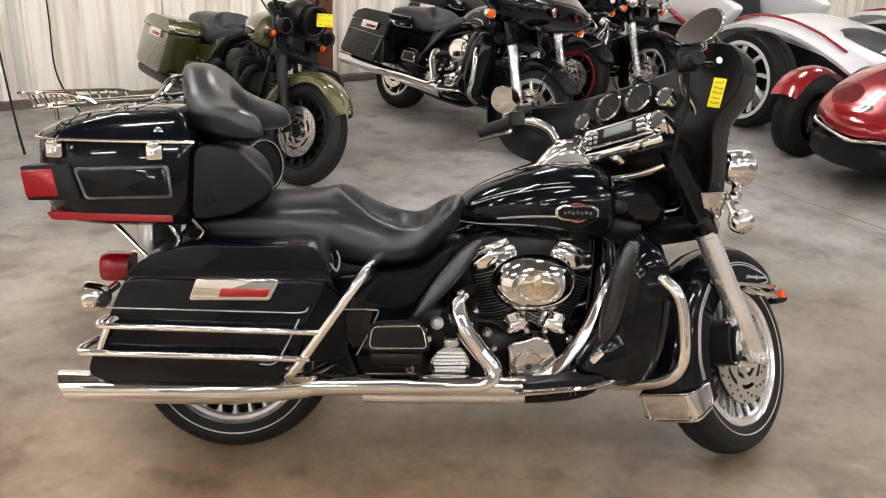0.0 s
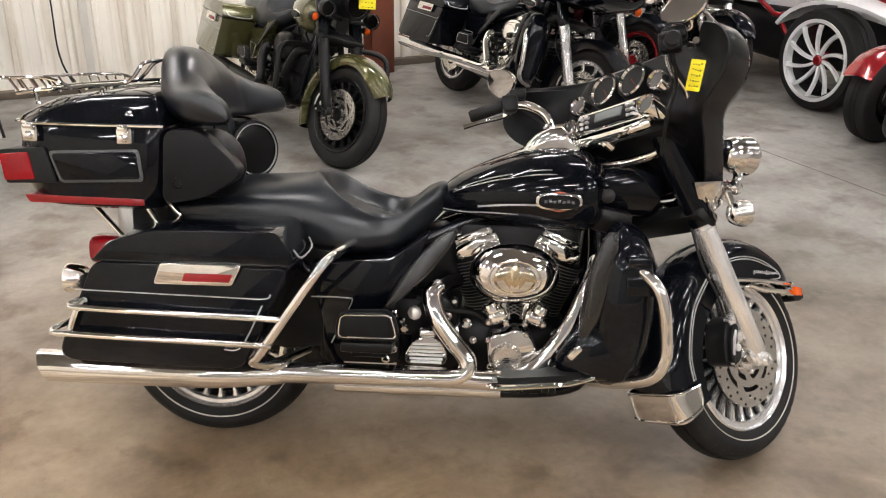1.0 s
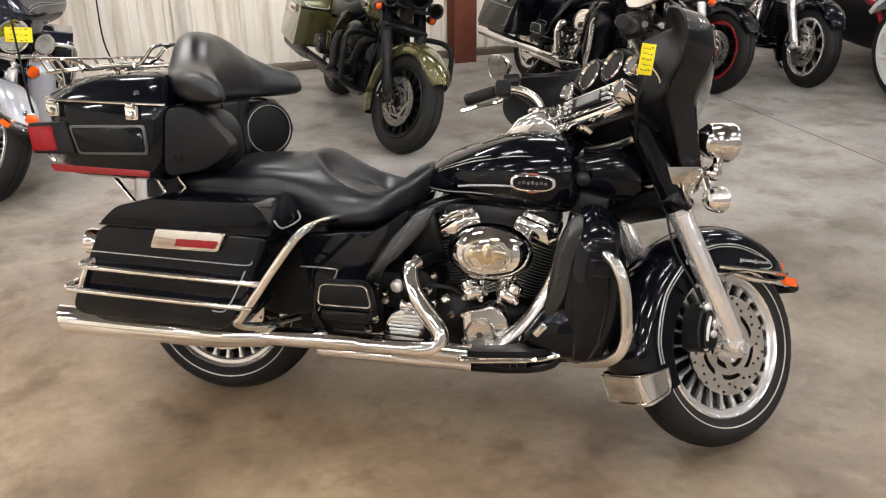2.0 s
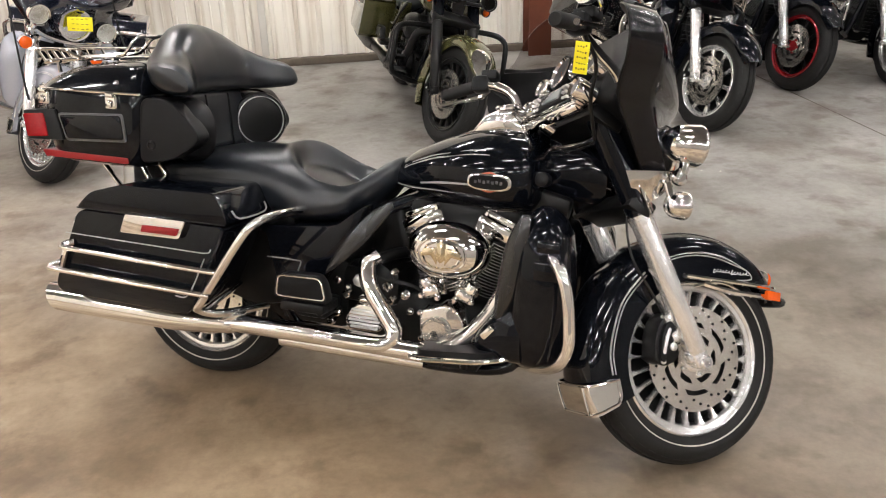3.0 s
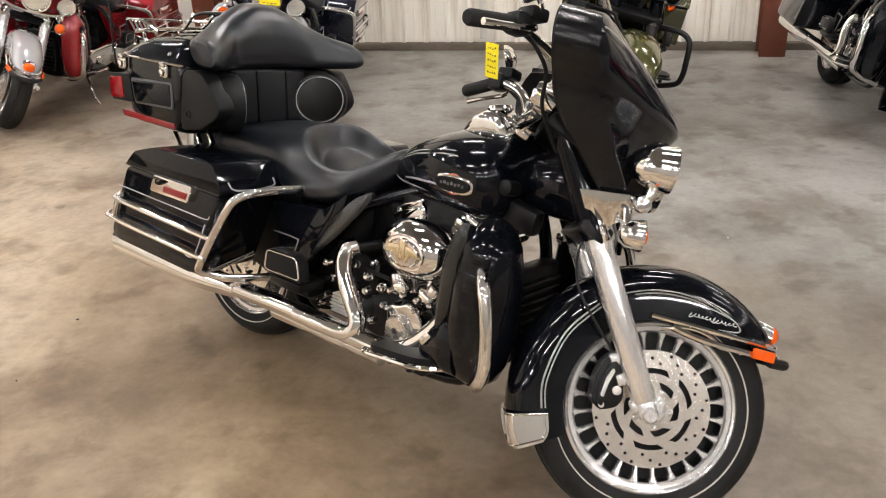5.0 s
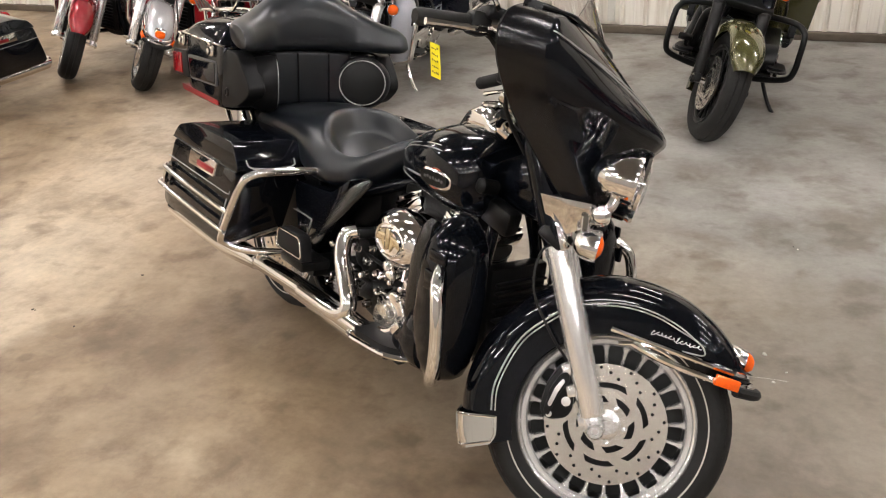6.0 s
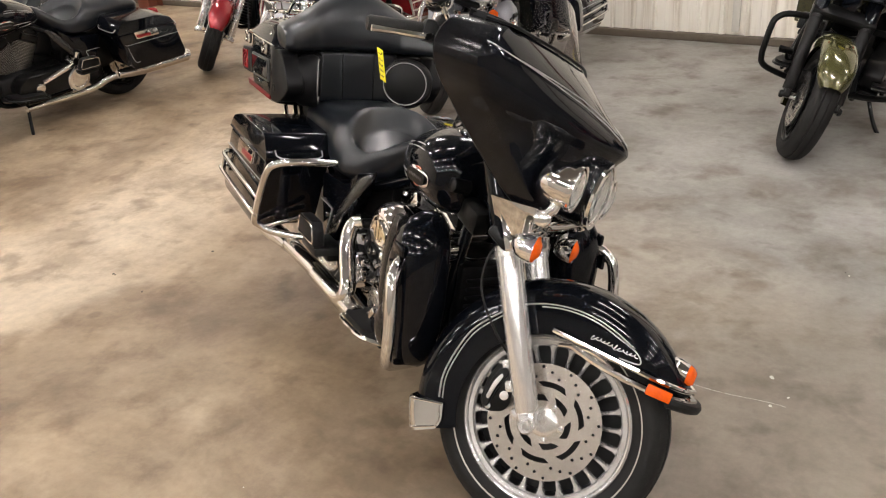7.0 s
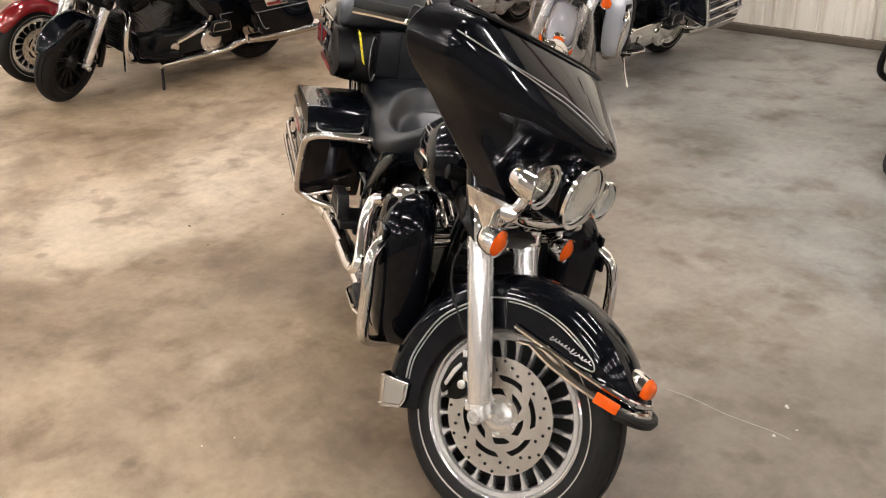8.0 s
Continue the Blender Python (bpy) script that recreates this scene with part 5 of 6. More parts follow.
            prism(bm, rounded([(-0.405, 0.735), (-0.085, 0.735), (-0.085, 0.753), (-0.42, 0.755)], 0.005), s * 0.2, s * 0.2685, 0.003)
            part("lower_reflector", bm, REDREFLECT, tp, "long red reflector strip")
        bm = B()
        block(bm, (-0.428, 0, 0.746), (0.05, 0.34, 0.02), 0.006)
        part("rear_reflector", bm, REDREFLECT, tp, "red reflector strip")
        stripe(tp, [(-0.47, -0.19, 0.943), (-0.385, -0.279, 0.943), (-0.02, -0.28, 0.944)], 0.004, material=CHROME, name="lid_seam", label="bright lid seam", per=2)
        # rack
        for s in (-1, 1):
            for yy, zz in ((0.20, 1.03), (0.13, 1.036)):
                bm = B()
                tube(bm, [(-0.47, s * yy * 0.95, 1.012), (-0.40, s * yy, zz - 0.008), (-0.25, s * yy, zz + 0.008), (-0.16, s * yy, zz + 0.016), (-0.13, s * yy, zz + 0.034), (-0.11, s * yy * 0.95, 1.095), (-0.10, s * yy * 0.8, 1.105)], 0.0055, 8)
                part("rack_rail", bm, CHROME, tp, "chrome rack rail")
            for x in (-0.41, -0.22):
                bm = B()
                tube(bm, [(x, s * 0.19, 0.985), (x - 0.003, s * 0.195, 1.028)], 0.006, 8)
                part("rack_post", bm, CHROME, tp)
        bm = B()
        tube(bm, [(-0.10, -0.16, 1.105), (-0.095, 0, 1.108), (-0.10, 0.16, 1.105)], 0.0055, 8)
        part("rack_rail", bm, CHROME, tp)
        for x in (-0.47, -0.41, -0.34, -0.27, -0.20):
            bm = B()
            tube(bm, [(x, -0.19, 1.018 + 0.06 * (x + 0.47)), (x, 0, 1.022 + 0.06 * (x + 0.47)), (x, 0.19, 1.018 + 0.06 * (x + 0.47))], 0.0045, 8)
            part("rack_bar", bm, CHROME, tp)
        bm = B()
        tube(bm, [(-0.30, -0.205, 1.03), (-0.37, -0.215, 1.055), (-0.49, -0.20, 1.052), (-0.50, -0.17, 1.052), (-0.50, 0.17, 1.052), (-0.49, 0.20, 1.052), (-0.37, 0.215, 1.055), (-0.30, 0.205, 1.03)], 0.0048, 8)
        fence = part("rack_fence", bm, CHROME, tp, "low chrome fence round the rack")
        for s in (-1, 1):
            for x in (-0.48, -0.45, -0.42, -0.39, -0.36):
                bm = B()
                tube(bm, [(x + 0.02, s * 0.198, 1.018), (x, s * 0.208, 1.053)], 0.0035, 6)
                part("fence_bar", bm, CHROME, fence)
        for y in (-0.14, -0.07, 0, 0.07, 0.14):
            bm = B()
            tube(bm, [(-0.475, y, 1.015), (-0.50, y, 1.052)], 0.0035, 6)
            part("fence_bar", bm, CHROME, fence)
        bm = B()
        tube(bm, [(-0.47, -0.26, 0.9), (-0.50, -0.262, 1.05), (-0.62, -0.265, 1.75)], [0.004, 0.003, 0.0018], 6)
        part("antenna", bm, PLASTIC, tp, "thin black whip antenna")
        bm = B()
        tube(bm, [(-0.47, 0.25, 0.92), (-0.595, 0.265, 1.08), (-0.60, 0.22, 1.3), (-0.60, 0.12, 1.73)], [0.004, 0.003, 0.0025, 0.0018], 6)
        part("antenna", bm, PLASTIC, tp, "thin black whip antenna")
        # struts
        for s in (-1, 1):
            for a, b in (((-0.30, 0.735), (-0.17, 0.60)), ((-0.135, 0.735), (-0.06, 0.62)), ((-0.06, 0.735), (0.02, 0.64))):
                bm = B()
                tube(bm, [(a[0], s * 0.17, a[1]), (b[0], s * 0.17, b[1])], 0.0085, 10)
                part("strut", bm, CHROME, tp, "chrome trunk strut")
        bm = B()
        block(bm, (-0.2, 0, 0.66), (0.05, 0.30, 0.14), 0.01)
        part("mount", bm, SATIN, tp)
        # backrest with side wings
        bm = B()
        rows = []
        for u in lin(-1, 1, 57):
            q = abs(u)
            x = 0.012 + 0.12 * q ** 2.4
            y = 0.288 * (u if q < 0.9 else math.copysign(0.9 + 0.1 * math.sin((q - 0.9) / 0.1 * math.pi / 2), u))
            end = 1 if q < 0.88 else math.sqrt(max(0.05, 1 - ((q - 0.88) / 0.12) ** 2))
            top = 1.028 + 0.118 * math.exp(-(q / 0.62) ** 2.4)
            bot = 0.942 + 0.01 * q ** 5
            th = (0.072 - 0.008 * q + 0.014 * smooth((q - 0.45) / 0.3)) * end
            zc, h = (top + bot) / 2, (top - bot) / 2 * (0.25 + 0.75 * end)
            rows.append([Vector((x - 0.085 * (math.sin(a) * 0.5 + 0.5) * (1 - 0.4 * q) + th * math.copysign(abs(math.cos(a)) ** 0.8, math.cos(a)) - 0.006 * math.exp(-((q - 0.5) / 0.1) ** 2) * max(0, math.cos(a)), y, zc + h * math.copysign(abs(math.sin(a)) ** 0.75, math.sin(a)))) for a in lin(0, 2 * math.pi, 33)[:-1]])
        rings(bm, rows)
        part("backrest", bm, LEATHER, tp, "winged black vinyl backrest")
        bm = B()
        block(bm, (0.01, 0, 0.85), (0.07, 0.30, 0.2), 0.028, (0, -8, 0), 4)
        part("lower_pad", bm, LEATHER, tp, "black vinyl lower pad")
        bm = B()
        for yy in (-0.055, 0.055):
            block(bm, (0.045, yy, 0.85), (0.012, 0.004, 0.17), 0.002, (0, -8, 0))
        part("pad_seam", bm, PLASTIC, tp, "stitched seam")
        for s in (-1, 1):
            bm = B()
            q = 1.0 if s < 0 else 0.7
            prism(bm, rounded([(-0.02, 0.937), (0.075 * q, 0.937), (0.12 * q, 0.905), (0.185 * q, 0.845), (0.18 * q, 0.815), (0.09 * q, 0.762), (-0.03, 0.742)], 0.035, 5), s * 0.225, s * 0.279, 0.02, 4)
            prism(bm, rounded([(-0.02, 0.93), (0.05, 0.93), (0.055, 0.775), (-0.03, 0.745)], 0.016), s * 0.13, s * 0.25, 0.012, 3)
            pod = part("speaker_pod", bm, PLASTIC, tp, "matt black speaker pod")
            ax = Vector((1, -0.8 if s > 0 else 3.0, 0.12)).normalized()
            o = Vector((0.088, s * 0.16, 0.84))
            bm = B()
            lathe(bm, [(0.06, -0.09), (0.088, -0.05), (0.093, -0.006), (0.088, 0.006), (0.078, 0.008), (0.075, 0.0), (0.072, 0.0)], o, ax, 40)
            part("speaker_ring", bm, PLASTIC, pod, "", None)
            bm = B()
            lathe(bm, [(0.074, 0.004), (0.05, 0.008), (0.01, 0.009)], o, ax, 36)
            part("speaker_grille", bm, WRINKLE, pod, "black mesh grille")
            bm = B()
            lathe(bm, [(0.0795, 0.006), (0.0795, 0.0105), (0.0765, 0.0105), (0.0765, 0.006)], o, ax, 40, loop=True)
            part("grille_ring", bm, SILVER, pod, "thin bright ring")
            bm = B()
            lathe(bm, [(0.016, -0.002), (0.015, 0.002), (0.011, 0.0035), (0.01, 0.001)], (0.015, s * 0.279, 0.80), (0, s, 0), 18)
            part("pod_control", bm, WRINKLE, pod, "small oval socket")

        TP = Matrix.Translation((0.033, 0, 0.018)) @ Matrix.Diagonal((0.954, 1.1, 1.0, 1.0))
        for o in tp.children_recursive:
            if o.type == "MESH":
                o.data.transform(TP)

    # crash bar and fairing lowers
    for s in (-1, 1):
        bm = B()
        tube(bm, [(1.19, s * 0.12, 0.63), (1.215, s * 0.2, 0.637), (1.245, s * 0.29, 0.632), (1.28, s * 0.333, 0.605), (1.30, s * 0.343, 0.56), (1.312, s * 0.345, 0.49), (1.315, s * 0.345, 0.41), (1.285, s * 0.325, 0.352), (1.21, s * 0.24, 0.305), (1.14, s * 0.13, 0.27)], 0.0165, 14)
        part("crash_bar", bm, guard, root, "tubular crash bar")
    if lowers:
        for s in (-1, 1):
            lw = thing("fairing_lower", ID, "", "")
            lw.parent = root
            bm = B()
            rows = []
            for z, xa, xb, yi, yo in ((0.30, 1.15, 1.235, 0.19, 0.25), (0.325, 1.135, 1.265, 0.18, 0.285), (0.37, 1.125, 1.285, 0.172, 0.306), (0.43, 1.12, 1.297, 0.168, 0.316), (0.50, 1.122, 1.303, 0.165, 0.32), (0.57, 1.128, 1.303, 0.165, 0.321), (0.63, 1.135, 1.298, 0.165, 0.317), (0.675, 1.143, 1.288, 0.165, 0.307), (0.705, 1.155, 1.272, 0.17, 0.292), (0.727, 1.168, 1.252, 0.18, 0.27), (0.739, 1.183, 1.235, 0.195, 0.248), (0.743, 1.195, 1.222, 0.205, 0.232)):
                rows.append([Vector((x, s * y, z)) for x, y in rounded([(xa, yi), (xb - 0.01, yi), (xb, (yi + yo) / 2), (xb - 0.03, yo), (xa + 0.015, yo - 0.01)], 0.09, 7)])
            rings(bm, rows)
            part("lower_shell", bm, lowermat or paint, lw, "gloss black leg shield")
            bm = B()
            loft(bm, [(1.10, s * 0.27, 0.45, 0.012, 0.06, 0.02, 2.5), (1.12, s * 0.28, 0.52, 0.02, 0.12, 0.08, 2.5), (1.155, s * 0.28, 0.60, 0.022, 0.12, 0.10, 2.5), (1.185, s * 0.275, 0.685, 0.018, 0.04, 0.06, 2.5)], 16)
            part("shield_edge", bm, SHEEN, lw, "matt black inner edge")
            bm = B()
            block(bm, (1.245, s * 0.314, 0.595), (0.075, 0.012, 0.05), 0.005)
            block(bm, (1.24, s * 0.306, 0.655), (0.06, 0.012, 0.03), 0.005)
            part("vent", bm, BLACK, lw, "small vent and latch")
            bm = B()
            loft(bm, [(1.045, s * 0.25, 0.362, 0.018, 0.016, 0.016, 2.2), (1.065, s * 0.245, 0.368, 0.045, 0.04, 0.035, 2.3), (1.10, s * 0.24, 0.378, 0.06, 0.075, 0.058, 2.4), (1.14, s * 0.24, 0.388, 0.068, 0.098, 0.072, 2.5), (1.18, s * 0.235, 0.395, 0.07, 0.105, 0.08, 2.6)], 28)
            part("glove_box", bm, BLACK, lw, "black storage box")

    # headlight group
    if fairing == "bat":
        fg = thing("front_fairing", ID, "", "")
        fg.parent = root
        # outer shell
        keys = [  # v: centre x, z; edge x, y, z
            (1.41, 0.785, 1.36, 0.165, 0.80), (1.43, 0.81, 1.325, 0.195, 0.83), (1.465, 0.885, 1.265, 0.245, 0.89), (1.53, 0.965, 1.20, 0.30, 0.96),
            (1.545, 1.008, 1.168, 0.392, 1.02), (1.465, 1.075, 1.155, 0.425, 1.08), (1.39, 1.14, 1.16, 0.40, 1.135), (1.36, 1.165, 1.175, 0.345, 1.165)]
        rows = []
        fine = [curve_points([(k[i], 0, 0) for k in keys], 4) for i in range(5)]
        for v in range(len(fine[0])):
            cx, cz, ex, ey, ez = (fine[i][v].x for i in range(5))
            row = []
            for u in lin(-1, 1, 41):
                q = abs(u)
                w = math.sin(q * math.pi / 2) ** 0.92
                bow = float(np.interp(cz, (0.9, 1.01, 1.1), (1.7, 1.55, 2.1)))
                x = ex + 0.085 + (cx - ex - 0.085) * (1 - w ** bow) - 0.008 * math.sin(math.pi * min(1, w / 0.95)) - 0.085 * smooth((q - 0.74) / 0.26) ** 1.3
                y = ey * w
                z = cz + (ez - cz) * q ** 1.4
                row.append(Vector((x, math.copysign(y, u), z)))
            rows.append(row)
        bm = sheet(B(), [r[4:37] for r in rows], 0.006)
        sh = part("outer_shell", bm, paint, fg, "gloss batwing fairing shell", S, 60)
        for a, b in ((0, 5), (36, 41)):
            part("wing_rim", sheet(B(), [r[a:b] for r in rows], 0.006), RIMBLACK, fg, "satin black rounded wing rim", S, 60)
        # stripes running up from the lamp to the wing tips
        for s in (-1, 1):
            for off in (0, 1):
                pts = []
                for u in lin(0.05, 0.79, 40):
                    v = float(np.interp(u, (0.05, 0.1, 0.2, 0.35, 0.5, 0.65, 0.8, 0.93), (0.60, 0.645, 0.69, 0.725, 0.755, 0.775, 0.79, 0.80)))
                    vi = (v + 0.03 * off * smooth((0.6 - u) / 0.5)) * (len(rows) - 1)
                    ui = 20 + s * u * 20
                    a, b = int(vi), int(ui)
                    p = rows[a][b].lerp(rows[min(a + 1, len(rows) - 1)][b], vi - a)
                    p2 = rows[a][min(b + 1, 40)].lerp(rows[min(a + 1, len(rows) - 1)][min(b + 1, 40)], vi - a)
                    q = p.lerp(p2, ui - b)
                    pts.append(q + Vector((0.0045, s * 0.001, 0.002)))
                stripe(sh, pts, 0.0016, S, per=1)
        # inner shell: from the wing edges to the dash
        irows = []
        N = len(rows)
        for v in range(N):
            e = rows[v][40]
            zc = 0.80 + 0.352 * v / (N - 1)
            row = []
            for u in lin(-1, 1, 41):
                q = abs(u)
                z = zc + (e.z - zc) * q * q
                xd = 1.262 + 0.35 * (z - 1.10) if z > 0.97 else 1.2165 + 1.1 * (0.97 - z)
                x = xd + (e.x - xd) * smooth((q - 0.5) / 0.5) + 0.035 * math.sin(math.pi * min(1, max(0, (q - 0.45) / 0.55)))
                row.append(Vector((x, e.y * u, z)))
            irows.append(row)
        part("inner_shell", sheet(B(), irows, 0.005), PLASTIC, fg, "matt black inner fairing", S, 60)
        # roll joining the dash to the shell's upper edge
        top, oy = irows[-1], [p.y for p in rows[-1]]
        lip = [Vector((float(np.interp(p.y, oy, [r.x for r in rows[-1]])), p.y, float(np.interp(p.y, oy, [r.z for r in rows[-1]])))) for p in top]
        part("dash_top", sheet(B(), [[a.lerp(b, f) + Vector((0, 0, 0.014 * math.sin(math.pi * f))) for a, b in zip(top, lip)] for f in lin(0, 1, 7)], 0.004), PLASTIC, fg, "black padded dash top", S, 60)
        for s in (-1, 1):
            o, ax = Vector((1.23, s * 0.054, 1.098)), Vector((-1, 0, 0.35)).normalized()
            bm = B()
            lathe(bm, [(0.056, -0.05), (0.053, 0.0), (0.05, 0.012), (0.047, 0.006)], o, ax, 36)
            hd = part("gauge_hood", bm, PLASTIC, fg, "black gauge hood", S)
            bm = B()
            lathe(bm, [(0.047, -0.01), (0.048, 0.008), (0.043, 0.014), (0.039, 0.004), (0.037, 0.0)], o, ax, 36)
            gg = part("gauge", bm, CHROME, hd, "round gauge in a chrome bezel", S)
            bm = B()
            lathe(bm, [(0.04, 0.002), (0.02, 0.0025), (0.003, 0.003)], o, ax, 32)
            part("dial", bm, DIAL, gg, "black dial", S)
            e1, e2 = Vector((0, 1, 0)), ax.cross(Vector((0, 1, 0)))
            bm = B()
            for k in range(16):
                a = radians(-50 + 280 * k / 15)
                d = e1 * math.cos(a) + e2 * -math.sin(a)
                tube(bm, [o + ax * 0.004 + d * 0.03, o + ax * 0.004 + d * 0.036], 0.0011, 4, 1)
            part("dial_scale", bm, SILVER, gg, "pale scale marks", S)
            bm = B()
            d = (e1 * -0.6 + e2 * 0.8)
            tube(bm, [o + ax * 0.005 - d * 0.008, o + ax * 0.005 + d * 0.034], 0.0012, 5, 1)
            part("needle", bm, AMBER, gg, "needle", S)
            for xx, yy, zz in ((1.213, 0.148, 1.074), (1.166, 0.148, 1.003)):
                bm = B()
                lathe(bm, [(0.029, -0.05), (0.03, 0.003), (0.026, 0.009), (0.022, 0.002)], (xx, s * yy, zz), ax, 24)
                sg = part("small_gauge", bm, CHROME, fg, "small chrome-ringed gauge", S)
                bm = B()
                lathe(bm, [(0.023, 0.002), (0.004, 0.003)], (xx, s * yy, zz), ax, 24)
                part("dial", bm, DIAL, sg, "", S)
        bm = B()
        block(bm, (1.20, 0, 1.0), (0.06, 0.27, 0.075), 0.02, (0, 19, 0), 4)
        rd = part("radio_surround", bm, CHROME, fg, "chrome radio surround", S)
        bm = B()
        block(bm, (1.181, 0, 1.003), (0.03, 0.215, 0.05), 0.008, (0, 19, 0))
        part("radio", bm, PLASTIC, rd, "black radio face", S)
        bm = B()
        block(bm, (1.168, -0.01, 1.009), (0.012, 0.10, 0.028), 0.003, (0, 19, 0))
        part("display", bm, LCD, rd, "grey radio display", S)
        for k in range(6):
            for yy in ((-0.085, -0.1) if k < 3 else (0.07, 0.09)):
                bm = B()
                block(bm, (1.164, yy, 0.99 + 0.014 * (k % 3)), (0.012, 0.012, 0.008), 0.002, (0, 19, 0))
                part("radio_button", bm, SATIN, rd, "small key", S)
        bm = B()
        tube(bm, [(1.175, -0.15, 0.957), (1.155, -0.08, 0.945), (1.155, 0.08, 0.945), (1.175, 0.15, 0.957)], 0.016, 12)
        sw = part("switch_panel", bm, CHROME, fg, "chrome switch panel", S)
        for k in (-0.10, -0.06, 0.06, 0.10):
            bm = B()
            tube(bm, [(1.155, k, 0.95), (1.135, k, 0.93)], [0.009, 0.006], 8, 1)
            part("switch", bm, CHROME, sw, "small toggle", S)
        bm = B()
        lathe(bm, [(0.018, -0.03), (0.019, 0.0), (0.014, 0.006), (0.012, 0.003)], (1.15, 0, 0.935), (-1, 0, 0.5), 18)
        part("ignition_switch", bm, CHROME, sw, "", S)
        if screen:
            rr = rows[-1]
            bm = sheet(B(), [[p + Vector((-0.085 * f * (1 - 0.3 * abs(i - 20) / 20), 0, (0.15 * f) * (1 - (abs(i - 20) / 17.2) ** 3))) for i, p in enumerate(rr) if 3 <= i <= 37] for f in (-0.15, 0.2, 0.6, 1.0)], 0.004)
            part("windscreen", bm, SMOKE, fg, "short smoked windscreen", S, 60)
            bm = B()
            tube(bm, [p + Vector((0.004, 0, 0.004)) for i, p in enumerate(rr) if 2 <= i <= 38 and i % 3 == 2], 0.0035, 8, 3)
            part("screen_trim", bm, PLASTIC, fg, "black trim under the screen", S)
        # headlamp nacelle and lamps
        lamp(fg, "headlamp", (1.510, 0, 0.882), 0.086, 0.13, S, (1, 0, -0.05), label="large round chrome headlamp")
        bm = B()
        loft(bm, [(1.37, 0, 0.885, 0.11, 0.11, 0.09, 2.3), (1.44, 0, 0.885, 0.106, 0.106, 0.09, 2.2), (1.485, 0, 0.884, 0.098, 0.098, 0.09, 2.1), (1.50, 0, 0.883, 0.092, 0.092, 0.09, 2)], 28)
        part("lamp_nacelle", bm, paint, fg, "", S)
        for s in (-1, 1):
            lamp(fg, "passing_lamp", (1.492, s * 0.186, 0.880), 0.055, 0.085, S, (1, 0, -0.03), label="small chrome passing lamp")
            lamp(fg, "turn_signal", (1.450, s * 0.197, 0.717), 0.036, 0.042, S, (1, 0, 0), AMBER, label="chrome bullet signal with amber lens")
            bm = B()
            tube(bm, [(1.42, s * 0.185, 0.775), (1.43, s * 0.195, 0.715)], 0.011, 10)
            part("signal_stem", bm, CHROME, fg, "chrome signal stem", S)
        bm = B()
        tube(bm, [(1.45, -0.17, 0.80), (1.425, -0.10, 0.775), (1.415, 0, 0.765), (1.425, 0.10, 0.775), (1.45, 0.17, 0.80)], 0.016, 10)
        for s in (-1, 1):
            sheet(bm, [[Vector((x, s * y, z)) for x, y, z in ((1.305, 0.168, 0.80), (1.36, 0.186, 0.802), (1.42, 0.184, 0.806), (1.452, 0.165, 0.806))],
                       [Vector((x, s * y, z)) for x, y, z in ((1.325, 0.160, 0.762), (1.37, 0.176, 0.766), (1.425, 0.176, 0.775), (1.458, 0.160, 0.785))],
                       [Vector((x, s * y, z)) for x, y, z in ((1.35, 0.146, 0.715), (1.385, 0.160, 0.725), (1.43, 0.168, 0.757), (1.46, 0.155, 0.772))]], 0.004)
            tube(bm, [(1.44, s * 0.182, 0.79), (1.462, s * 0.188, 0.81), (1.468, s * 0.188, 0.835)], 0.014, 12)
            lathe(bm, [(0.02, -0.008), (0.022, 0.0), (0.02, 0.01), (0.012, 0.014)], (1.45, s * 0.19, 0.79), (0.2, s, 0), 16)
        part("lamp_bracket", bm, CHROME, fg, "chrome lamp bracket plates", S)
        for s in (-1, 1):
            d = Vector((-0.46, 0, 0.888)).normalized()
            foot = Vector((1.572, s * 0.125, 0.315))
            bm = B()
            fwd = Vector((0.888, 0, 0.46))
            half = [[foot + d * h + (fwd * math.cos(a) + Vector((0, 1, 0)) * math.sin(a)) * r for a in lin(-1.45, 1.45, 15)] for h, r in ((0.415, 0.038), (0.425, 0.042), (0.48, 0.0435), (0.53, 0.043), (0.545, 0.039))]
            sheet(bm, half, 0.003)
            block(bm, (1.395, s * 0.07, 0.757), (0.04, 0.10, 0.05), 0.015, (0, 27, 0), 3)
            part("fork_shroud", bm, CHROME, fg, "chrome fork shroud", S)
    elif fairing == "shark":
        fg = thing("front_fairing", ID, "", "")
        fg.parent = root
        bm = B()
        loft(bm, [(1.66, 0, 0.94, 0.16, 0.03, 0.04, 2.6), (1.62, 0, 0.94, 0.25, 0.06, 0.08, 2.8), (1.52, 0, 0.95, 0.34, 0.10, 0.13, 2.6), (1.38, 0, 0.97, 0.39, 0.15, 0.16, 2.6), (1.24, 0, 1.0, 0.36, 0.16, 0.13, 2.6), (1.18, 0, 1.02, 0.28, 0.11, 0.1, 2.6)], 32, 5)
        part("outer_shell", bm, paint, fg, "gloss shark-nosed fairing shell")
        for s in (-1, 1):
            bm = B()
            loft(bm, [(1.60, s * 0.11, 0.945, 0.075, 0.03, 0.035, 2.6), (1.65, s * 0.105, 0.94, 0.07, 0.028, 0.03, 2.6), (1.668, s * 0.10, 0.94, 0.055, 0.02, 0.022, 2.4)], 18)
            hl = part("headlamp", bm, GLASS, fg, "clear twin headlamp")
            bm = B()
            lathe(bm, [(0.03, 0.0), (0.02, -0.02), (0.004, -0.03)], (1.66, s * 0.10, 0.94), (1, 0, 0), 18)
            part("reflector", bm, CHROME, hl)
